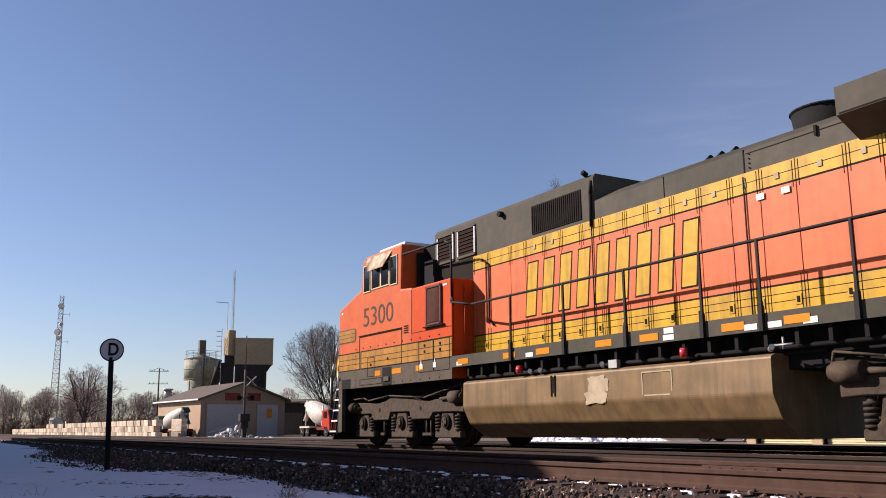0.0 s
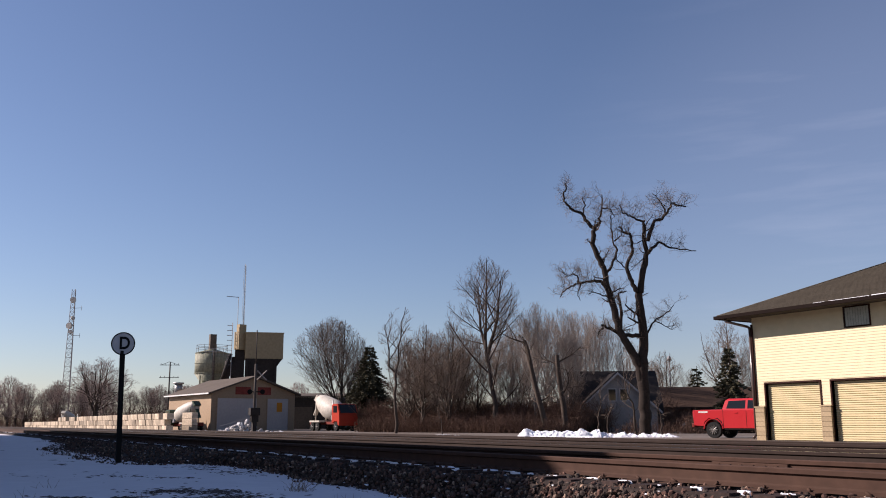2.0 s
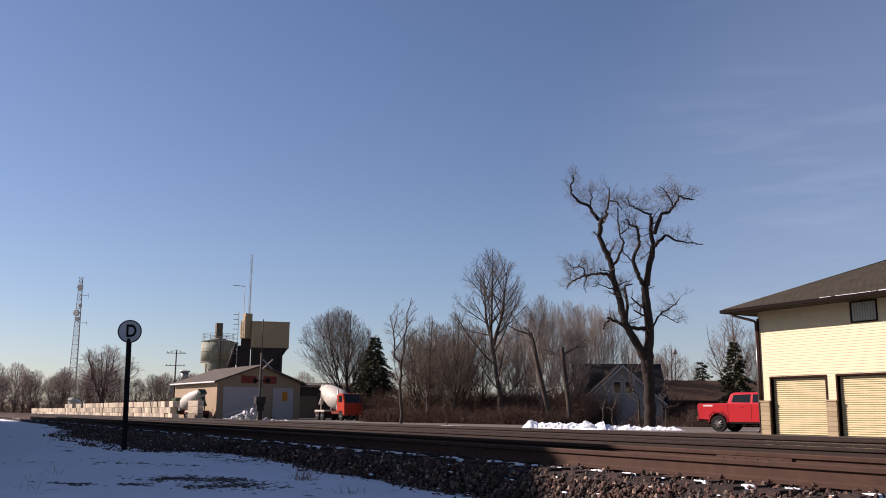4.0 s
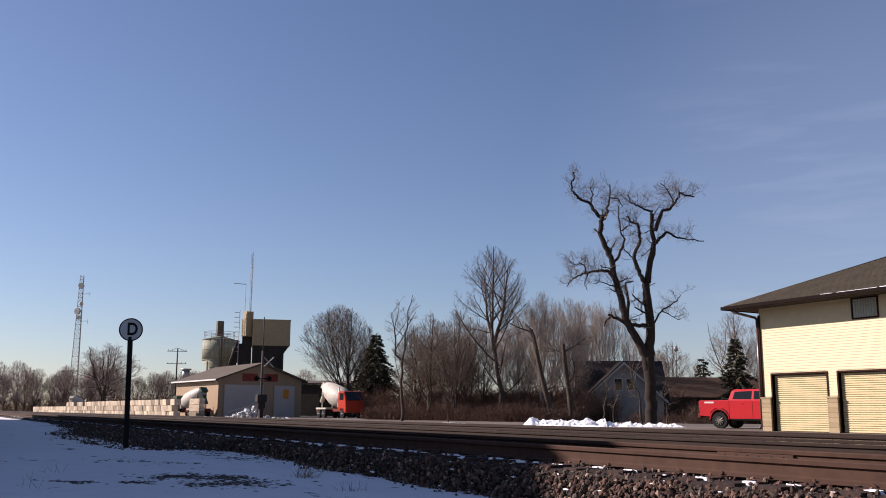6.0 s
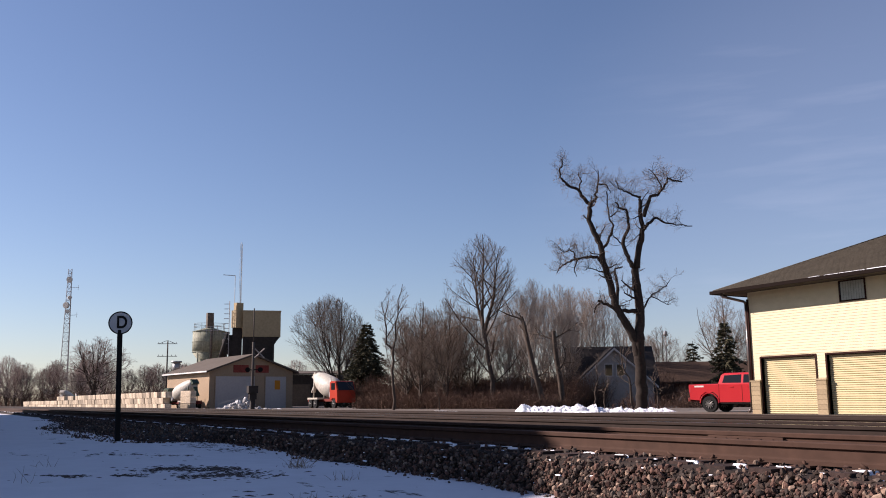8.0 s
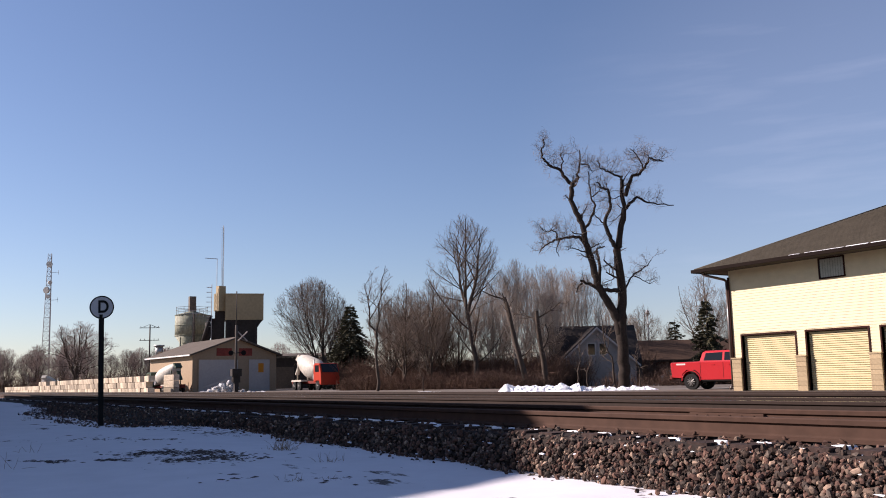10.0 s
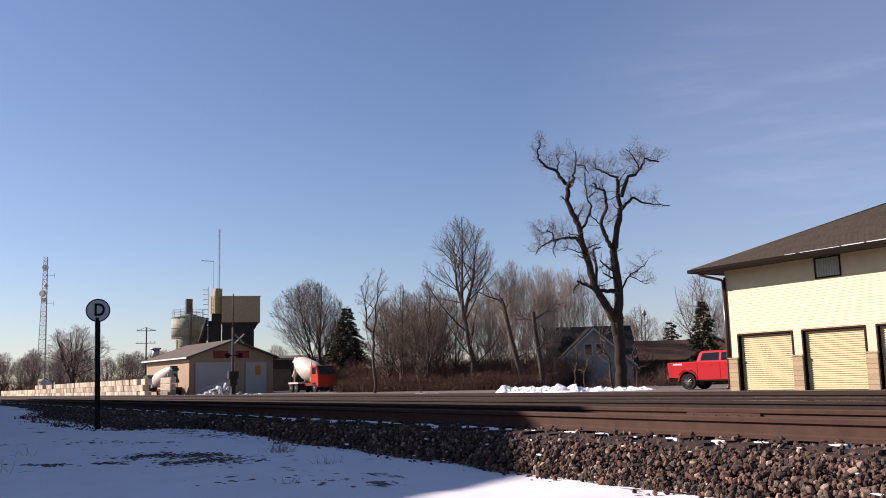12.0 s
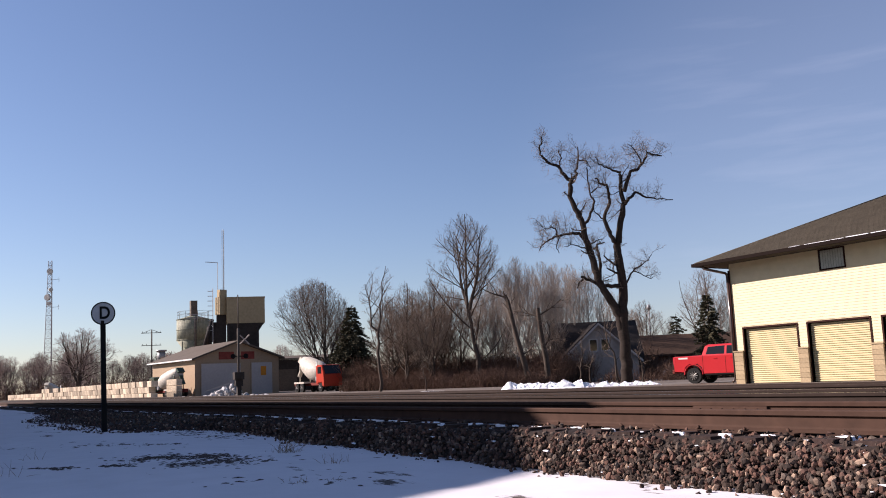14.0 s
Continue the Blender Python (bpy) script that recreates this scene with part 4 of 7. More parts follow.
        blocks("blind_slat", [(x + 0.09 + 0.118 * k, x + 0.196 + 0.118 * k, -0.052, -0.046, 4.56, 5.30) for k in range(9)], M_BLIND, w)


M_BLIND = mat("grey_blind", (0.46, 0.48, 0.40), 0.7, vary=0.2, bump=0.0)
build_storage()


# ---- an unseen long block, added behind the camera to shade the near rail ----
def build_shade_block():
    g = thing("warehouse", "unseen long dark block with a flat roof, added to shade the near track", "building", pose(-20.4, -14.0, -0.6))
    bm = bmesh.new()
    # skewed end and height are set by where the shade's edge must fall
    prism(bm, [(-58, -14), (5.9, -14), (0, 0), (-58, 0)], "z", 0, 9.2)
    part("wall", bm, M_SHADEBLOCK, g)
    bm = bmesh.new()
    prism(bm, [(-58.1, -14.1), (6.04, -14.1), (0.1, 0.1), (-58.1, 0.1)], "z", 9.2, 9.5)
    part("roof", bm, M_SILVER, g)


# dark brown, so that little light bounces from it into the shade
M_SHADEBLOCK = mat("low_bounce_wall", (0.13, 0.075, 0.055), 0.9, vary=0.2, bump=0.05)
build_shade_block()


# ---- trees ----
M_BARK = mat("grey_brown_bark", (0.14, 0.105, 0.08), 0.95, vary=0.4, grain=9, stain=1.5, bump=0.5)
M_DARKBARK = mat("dark_furrowed_bark", (0.045, 0.034, 0.028), 0.95, vary=0.5, grain=9, stain=1.2, bump=0.7)
M_PALEBARK = mat("pale_grey_bark", (0.44, 0.39, 0.34), 0.95, vary=0.4, grain=9, stain=1.5, bump=0.3)
M_TRUNK = mat("dark_brown_bark", (0.10, 0.076, 0.060), 0.95, vary=0.4, grain=9, stain=1.5, bump=0.5)
M_TWIG = mat("bare_twigs", (0.25, 0.19, 0.15), 0.95, vary=0.3, grain=3, stain=0.4, bump=0.0)
# paler twigs for the far trees: distance haze is put into the colour
M_HAZETWIG = mat("far_twigs_with_haze", (0.34, 0.26, 0.23), 0.95, vary=0.3, grain=3, stain=0.4, bump=0.0)
M_PALETWIG = mat("pale_bare_twigs", (0.36, 0.29, 0.24), 0.95, vary=0.3, grain=3, stain=0.4, bump=0.0)
M_BRUSH = mat("dead_brown_brush", (0.165, 0.100, 0.072), 0.95, vary=0.4, grain=2, stain=0.3, bump=0.0, island=0.45)
M_NEEDLE = mat("dark_spruce_needles", (0.115, 0.105, 0.062), 0.9, vary=0.5, grain=4, stain=0.8, bump=0.0, island=0.4)


class Wood:
    """Tapered tubes gathered into one mesh."""
    def __init__(self):
        self.v, self.f = [], []

    def limb(self, pts, radii, n=6):
        start = len(self.v)
        for i, (p, r) in enumerate(zip(pts, radii)):
            w = (pts[min(i + 1, len(pts) - 1)] - pts[max(i - 1, 0)]).normalized()
            u = w.cross(Vector((0.31, 0.92, 0.24))).normalized()
            q = w.cross(u)
            for k in range(n):
                a = k * math.tau / n
                self.v.append(p + (u * math.cos(a) + q * math.sin(a)) * r)
        for i in range(len(pts) - 1):
            a = start + i * n
            for k in range(n):
                j = (k + 1) % n
                self.f.append((a + k, a + j, a + n + j, a + n + k))

    def link(self, name, material, parent, label="", kind=""):
        me = bpy.data.meshes.new(name)
        me.from_pydata([tuple(p) for p in self.v], [], self.f)
        me.materials.append(material)
        me.polygons.foreach_set("use_smooth", [True] * len(me.polygons))
        ob = new(name, me)
        ob.parent = parent
        return tagged(ob, label, kind=kind)


def wander(rnd, p, way, length, bend, up, steps):
    pts, way = [p.copy()], way.normalized()
    for _ in range(steps):
        way = (way + Vector((rnd.gauss(0, bend), rnd.gauss(0, bend), rnd.gauss(0, bend) + up))).normalized()
        pts.append(pts[-1] + way * (length / steps))
    return pts


def sprout(rnd, thick, thin, p, way, length, r, depth, spread, up, bend, kids, keep=0.62, twig=0.009):
    steps = (1, 3, 5, 6)[depth]
    pts = wander(rnd, p, way, length, bend, up, steps)
    end = max(r * 0.45, twig * 0.6)
    radii = [r + (end - r) * i / steps for i in range(steps + 1)]
    (thick if depth > 1 else thin).limb(pts, radii, 7 if r > 0.08 else 5 if r > 0.03 else 3)
    if depth == 0:
        return
    for k in range(kids[depth]):
        f = 0.25 + 0.75 * (k + rnd.random()) / kids[depth]
        i = min(int(f * steps), steps - 1)
        at = pts[i].lerp(pts[i + 1], f * steps - i)
        axis = (pts[i + 1] - pts[i]).normalized()
        side = axis.orthogonal().normalized()
        side = Matrix.Rotation(rnd.uniform(0, math.tau), 3, axis) @ side
        w = axis * (1 - spread * 0.5) + side * spread * rnd.uniform(0.7, 1.2)
        sprout(rnd, thick, thin, at, w, length * keep * rnd.uniform(0.7, 1.15) * (1.15 - 0.5 * f), max(radii[i] * 0.55, twig), depth - 1, spread, up, bend, kids, keep, twig)


def aside(rnd, axis, angle, turn):
    """A way that leaves the axis by an angle, at a turn about it."""
    s = axis.orthogonal().normalized()
    s = Matrix.Rotation(turn, 3, axis) @ s
    return axis * math.cos(angle) + s * math.sin(angle)


RIGHT = Vector((0.52, 0.855, 0))  # along the tree belt, as the yard's edge runs


class Crown:
    """The space that a tree's twigs fill: a radius for each height, about an axis that leans, with an uneven outline."""
    def __init__(self, levels, shift=0.0, ragged=0.16, seed=0):
        self.levels, self.shift, self.ragged, self.seed = levels, shift, ragged, seed
        self.top = levels[-1][0]

    def radius(self, z):
        for (za, ra), (zb, rb) in zip(self.levels, self.levels[1:]):
            if za <= z <= zb:
                return ra + (rb - ra) * (z - za) / (zb - za)
        return 0.0

    def reach(self, p, way, limit):
        """How far a shoot runs before it leaves the crown."""
        d = 0.0
        while d < limit:
            q = p + way * (d + 0.3)
            a = RIGHT * (self.shift * min(1, q.z / self.top * 1.6))
            x, y = q.x - a.x, q.y - a.y
            t = math.atan2(y, x)
            lump = 1 + self.ragged * 1.6 * noise.noise((math.cos(t) * 1.3, math.sin(t) * 1.3 + self.seed, q.z * 0.35))
            if q.z < self.levels[0][0] * 0.8 or math.hypot(x, y) > self.radius(q.z) * lump:
                break
            d += 0.3
        return min(d, limit)


def crown_tree(seed, label, crown, stems, twigs, bark, kids=(20, 8, 6, 3), angles=(52, 42, 40, 38), first=0.25, crook=0.06, fine=0.006, up=0.05, girth=0.16, knee=1.0):
    """A bare tree: stems, limbs, boughs, twigs and fine sprays, each shorter than the last and held within the crown.
    stems: for each, points of (sideways, away, height)."""
    rnd = random.Random(seed)
    t = thing("tree", label, "tree")
    thick, thin = Wood(), Wood()
    away = Vector((-0.855, 0.52, 0))

    def grow(level, p, way, length, r):
        steps = (0, 6, 4, 2)[level]
        pts = wander(rnd, p, way, length, crook * (1 + 0.35 * level), up, steps)
        end = max(fine, r * 0.3)
        radii = [r + (end - r) * i / steps for i in range(steps + 1)]
        (thick if level == 1 else thin).limb(pts, radii, 5 if level == 1 else 3)
        count = max(2, int(kids[level] * min(1.2, 0.35 + length / (3.2, 3.2, 1.5, 0.8)[level])))
        for k in range(count):
            f = 0.16 + 0.84 * (k + rnd.random()) / count
            i = min(int(f * steps), steps - 1)
            at = pts[i].lerp(pts[i + 1], f * steps - i)
            axis = (pts[i + 1] - pts[i]).normalized()
            w = (aside(rnd, axis, radians(angles[level] * rnd.uniform(0.6, 1.2)), k * 2.4 + rnd.uniform(-0.8, 0.8)) + Vector((0, 0, up * 2))).normalized()
            ln = length * (0, 0.5, 0.52, 0.6)[level] * rnd.uniform(0.55, 1.15) * (1.2 - 0.55 * f)
            if level == 3:
                thin.limb([at, at + w * max(0.2, ln)], [fine * 0.85, fine * 0.5], 3)
                continue
            ln = crown.reach(at, w, ln)
            if ln > 0.15:
                grow(level + 1, at, w, ln, max(radii[i] * 0.55, fine * (2.2, 2.0, 1.5, 1.1)[level + 1]))

    for stem in stems:
        raw = [RIGHT * a + away * b + Vector((0, 0, z)) for a, b, z in stem]
        pts = []
        for a, b in zip(raw, raw[1:]):
            for k in range(3):
                s = 0.0 if a is raw[0] and not k else crook * 0.8
                pts.append(a.lerp(b, k / 3) + Vector((rnd.gauss(0, s), rnd.gauss(0, s), 0)))
        pts.append(raw[-1])
        n = len(pts) - 1
        base = girth * (1.0 if stem is stems[0] else 0.72)
        rad = [base * (1 - 0.90 * (i / n) ** knee) + fine for i in range(n + 1)]
        thick.limb(pts, rad, 8)
        for k in range(kids[0]):
            f = first + (0.99 - first) * (k + rnd.uniform(0.1, 0.9)) / kids[0]
            i = min(int(f * n), n - 1)
            p = pts[i].lerp(pts[i + 1], f * n - i)
            axis = (pts[i + 1] - pts[i]).normalized()
            g = (f - first) / (1 - first)
            w = (aside(rnd, axis, radians(angles[0] * (1.12 - 0.55 * g) * rnd.uniform(0.75, 1.15)), k * 2.4 + rnd.uniform(-0.5, 0.5)) + Vector((0, 0, up))).normalized()
            ln = crown.reach(p, w, crown.top * 0.62) * rnd.uniform(0.8, 1.05)
            if ln > 0.3:
                grow(1, p, w, ln, min(rad[i] * 0.6, 0.014 + ln * 0.012))
    thick.link("trunk", bark, t)
    thin.link("crown", twigs, t, "leafless crown of fine twigs")
    return t


def put(ob, x, y, turn=0, s=1.0, z=-0.40):
    return copy_thing(ob, pose(x, y, z, 0, 0, turn) @ Matrix.Diagonal((s, s, s, 1)))


def place(ob, x, y, turn=0, s=1.0, z=-0.40):
    ob.matrix_basis = pose(x, y, z, 0, 0, turn) @ Matrix.Diagonal((s, s, s, 1))
    return ob


def fork(rnd, count, spread, low, high, start=0.3):
    """Stems that leave one stool and fan out."""
    out = []
    for k in range(count):
        a = k * math.tau / count + rnd.uniform(-0.5, 0.5)
        s = spread * rnd.uniform(0.35, 1.0) * (0.25 if k == 0 else 1)
        h = high if k == 0 else rnd.uniform(low, high)
        c, q = s * math.cos(a), s * math.sin(a)
        out.append([(0, 0, -0.1), (c * 0.10, q * 0.10, start + h * 0.12), (c * 0.42, q * 0.42, h * 0.42), (c * 0.78, q * 0.78, h * 0.72), (c, q, h)])
    return out


def old_tree():
    """The tall pruned twin-stemmed tree: u runs to its right, z up."""
    rnd = random.Random(11)
    t = thing("tree", "tall bare twin-stemmed old tree with knobbly pruned limbs", "tree", pose(-42.3, 26.4, -0.36))
    right, away = RIGHT, Vector((-0.855, 0.52, 0))
    thick, thin = Wood(), Wood()

    def run(pairs, r0, r1, back=0.0, twigs=0, size=1.0, low=0.3):
        pts = [right * u + away * (back * i / max(1, len(pairs) - 1)) + Vector((0, 0, z)) for i, (u, z) in enumerate(pairs)]
        fine = []
        for a, b in zip(pts, pts[1:]):
            for k in range(3):
                q = a.lerp(b, k / 3)
                fine.append(q + Vector((rnd.gauss(0, 0.03), rnd.gauss(0, 0.03), rnd.gauss(0, 0.03))))
        fine.append(pts[-1])
        n = len(fine) - 1
        thick.limb(fine, [0.80 * (r0 + (r1 - r0) * i / n) * (1 + 0.12 * noise.noise((i * 1.3, r0 * 50, 2))) for i in range(n + 1)], 10)
        for k in range(twigs):
            f = low + (1 - low) * (k + rnd.random()) / twigs
            i = min(int(f * n), n - 1)
            way = Vector((rnd.gauss(0, 1), rnd.gauss(0, 1), rnd.uniform(-0.25, 1.3)))
            sprout(rnd, thick, thin, fine[i], way, size * rnd.uniform(0.6, 1.5), max(0.014, r1 * 0.32), 2, 0.9, 0.08, 0.24, (0, 4, 5), 0.64, 0.0052)

    run([(0.32, -0.3), (0.36, 0.8), (0.39, 1.6), (0.39, 3.0), (0.36, 4.4)], 0.46, 0.40)
    run([(0.37, 4.2), (0.52, 5.6), (0.46, 6.8), (0.36, 8.0), (0.37, 8.7)], 0.38, 0.26, 0.2, 5, 0.9)
    run([(0.30, 3.3), (0.02, 4.45), (-0.31, 5.04), (-0.68, 5.71), (-1.03, 6.38), (-1.16, 7.41), (-1.44, 8.31), (-1.69, 9.35), (-1.83, 10.1), (-2.19, 10.9), (-2.45, 11.6), (-2.39, 12.4), (-2.32, 12.7)], 0.33, 0.16, -0.5, 14, 0.8)
    run([(-2.32, 12.7), (-2.69, 13.1), (-2.97, 13.6), (-3.48, 13.8), (-3.84, 14.1), (-4.13, 14.4), (-4.14, 14.9), (-3.98, 15.3), (-4.04, 15.5)], 0.15, 0.035, -0.6, 22, 0.75)
    run([(-2.97, 13.6), (-2.75, 14.2), (-2.9, 14.9)], 0.07, 0.03, 0.4, 11, 0.8)
    run([(-2.32, 12.7), (-2.02, 12.95), (-1.86, 13.35), (-1.72, 14.0), (-1.64, 15.0)], 0.14, 0.04, 0.5, 18, 0.9)
    run([(-1.72, 14.0), (-1.2, 14.0), (-0.9, 13.5)], 0.05, 0.025, 0.3, 9, 0.7)
    run([(-1.63, 9.9), (-1.29, 10.2), (-1.09, 10.8), (-0.83, 11.4), (-1.07, 11.9), (-1.09, 12.8), (-1.14, 13.7)], 0.12, 0.04, 0.7, 18, 0.9)
    run([(-1.07, 11.9), (-0.7, 12.2), (-0.4, 12.3)], 0.06, 0.03, 0.3, 8, 0.7)
    run([(-1.6, 8.9), (-1.88, 9.28), (-2.39, 9.4), (-2.99, 9.26), (-3.43, 9.21), (-3.88, 9.0), (-4.34, 8.67), (-4.57, 8.3)], 0.15, 0.035, -0.8, 26, 0.95)
    run([(-3.43, 9.21), (-3.34, 9.62), (-3.7, 9.85), (-4.01, 9.56), (-4.3, 9.9)], 0.07, 0.025, -0.5, 16, 0.8)
    run([(-3.2, 9.2), (-3.4, 8.7), (-3.25, 8.2)], 0.05, 0.025, 0.2, 6, 0.7)
    run([(-1.2, 8.2), (-1.7, 8.4), (-2.4, 8.6), (-3.0, 8.5)], 0.07, 0.02, -0.6, 12, 0.8)
    run([(0.53, 5.98), (-0.2, 5.99), (-0.92, 6.08), (-1.57, 6.42), (-2.07, 6.62)], 0.19, 0.09, -0.3, 8, 0.7)
    run([(-1.9, 6.5), (-2.2, 6.2), (-2.25, 5.9)], 0.08, 0.03, 0.1, 5, 0.6)
    run([(-0.92, 6.2), (-0.8, 7.1), (-0.77, 7.85), (-0.88, 8.6), (-0.36, 8.8)], 0.16, 0.05, 0.4, 14, 0.8)
    run([(0.26, 8.7), (-0.05, 9.17), (-0.25, 9.62), (-0.36, 10.4), (0.02, 11.1), (0.0, 11.7), (-0.13, 12.2), (-0.56, 12.4), (-0.84, 12.7)], 0.19, 0.06, -0.5, 20, 0.9)
    run([(-0.36, 10.2), (-0.8, 10.6), (-0.9, 10.9)], 0.06, 0.03, 0.3, 6, 0.6)
    run([(0.45, 8.6), (0.61, 9.9), (0.89, 10.8), (0.97, 11.2), (0.86, 12.0), (0.9, 12.8), (0.89, 13.1)], 0.25, 0.12, 0.5, 10, 0.8)
    run([(0.88, 13.1), (0.45, 13.3), (0.01, 13.5), (-0.35, 13.7), (-0.6, 14.3)], 0.10, 0.03, 0.4, 20, 0.9)
    run([(1.0, 11.9), (1.31, 12.8), (1.48, 13.1), (1.94, 13.3), (2.25, 13.6), (2.5, 14.2), (3.02, 14.0), (3.39, 13.95)], 0.16, 0.05, -0.5, 24, 0.95)
    run([(2.25, 13.6), (2.0, 14.4), (1.5, 15.0)], 0.07, 0.03, 0.3, 16, 0.9)
    run([(1.0, 11.1), (1.25, 11.4), (1.63, 11.8), (1.86, 11.83), (2.44, 11.54), (3.17, 11.42), (4.13, 11.35)], 0.14, 0.035, 0.6, 16, 0.75)
    run([(0.7, 5.9), (1.01, 6.63), (1.32, 7.0), (2.07, 7.41), (2.5, 7.9)], 0.08, 0.025, 0.4, 14, 0.8)
    run([(1.2, 6.9), (1.9, 6.6), (2.4, 6.4)], 0.045, 0.02, 0.4, 7, 0.7)
    thick.link("trunk", M_DARKBARK, t, "dark furrowed stems and pruned limbs")
    thin.link("crown", M_TWIG, t, "sparse knobbly twigs")


def spruce(seed, height, width, label, sparse=1.0):
    """A spruce: whorls of drooping boughs, each a fan of needle sprays, with gaps between."""
    rnd = random.Random(seed)
    t = thing("tree", label, "conifer")
    thick = Wood()
    thick.limb([Vector((0, 0, -0.2)), Vector((0, 0, height * 0.5)), Vector((0.03, 0.02, height))], [0.17, 0.10, 0.02], 7)
    v, f = [], []
    layers = int(height * 3.0)
    for i in range(layers):
        g = i / layers
        h = height * (0.06 + 0.93 * g)
        for k in range(int((15 * (1 - g) + 6) * sparse)):
            a = rnd.uniform(0, math.tau)
            reach = width * (1 - g) ** 0.9 * rnd.uniform(0.55, 1.12) * (1 + 0.3 * noise.noise((math.cos(a), math.sin(a), h * 0.8))) + 0.15
            d = Vector((math.cos(a), math.sin(a), 0))
            side = Vector((-d.y, d.x, 0))
            n = max(3, int(reach * 3.2))
            droop = rnd.uniform(0.18, 0.38)
            spine = [d * reach * s / n + Vector((0, 0, h + 0.10 * reach * math.sin(3 * s / n) - droop * reach * (s / n) ** 1.4)) for s in range(n + 1)]
            thick.limb(spine[::max(1, n // 2)], [0.022] * len(spine[::max(1, n // 2)]), 3)
            for s in range(1, n + 1):
                q = spine[s]
                for e in (-1, 1):
                    for _ in range(5):
                        w = (d * rnd.uniform(0.3, 1.0) + side * e * rnd.uniform(0.2, 1.0) + Vector((0, 0, rnd.uniform(-0.55, 0.25)))).normalized()
                        u = w.cross(Vector((rnd.gauss(0, 1), rnd.gauss(0, 1), rnd.gauss(0, 1)))).normalized()
                        z = rnd.uniform(0.30, 0.62) * (1.1 - 0.4 * s / n)
                        b = len(v)
                        v += [q - u * 0.07, q + u * 0.07, q + w * z + u * 0.03, q + w * z - u * 0.03]
                        f.append((b, b + 1, b + 2, b + 3))
    thick.link("trunk", M_DARKBARK, t)
    me = bpy.data.meshes.new("needles")
    me.from_pydata([tuple(p) for p in v], [], f)
    me.materials.append(M_NEEDLE)
    ob = new("crown", me)
    ob.parent = t
    return t


def brush(seed, x0, y0, x1, y1, deep, count, low, high, label, name="brush", thick=1.0):
    """A tangle of dead stems along a line."""
    rnd = random.Random(seed)
    w = Wood()
    a, b = Vector((x0, y0, 0)), Vector((x1, y1, 0))
    across = Vector((-(y1 - y0), x1 - x0, 0)).normalized()
    for _ in range(count):
        f = rnd.random()
        h = rnd.uniform(low, high) * (0.75 + 0.5 * noise.noise((f * 9, seed, 0)))
        p = a.lerp(b, f) + across * rnd.uniform(0, deep) + Vector((0, 0, -0.45))
        pts = wander(rnd, p, Vector((rnd.gauss(0, 0.3), rnd.gauss(0, 0.3), 1)), h, 0.22, 0.02, 4)
        w.limb(pts[::2], [0.022 * thick, 0.016 * thick, 0.007 * thick], 3)
        for k in range(5):
            i = rnd.randint(1, 3)
            w.limb(wander(rnd, pts[i], Vector((rnd.gauss(0, 0.9), rnd.gauss(0, 0.9), 0.7)), h * rnd.uniform(0.2, 0.45), 0.25, 0, 2), [0.012 * thick, 0.009 * thick, 0.005 * thick], 3)
    o = w.link(name, M_BRUSH, None)
    return tagged(o, label, "brush", kind="stuff")


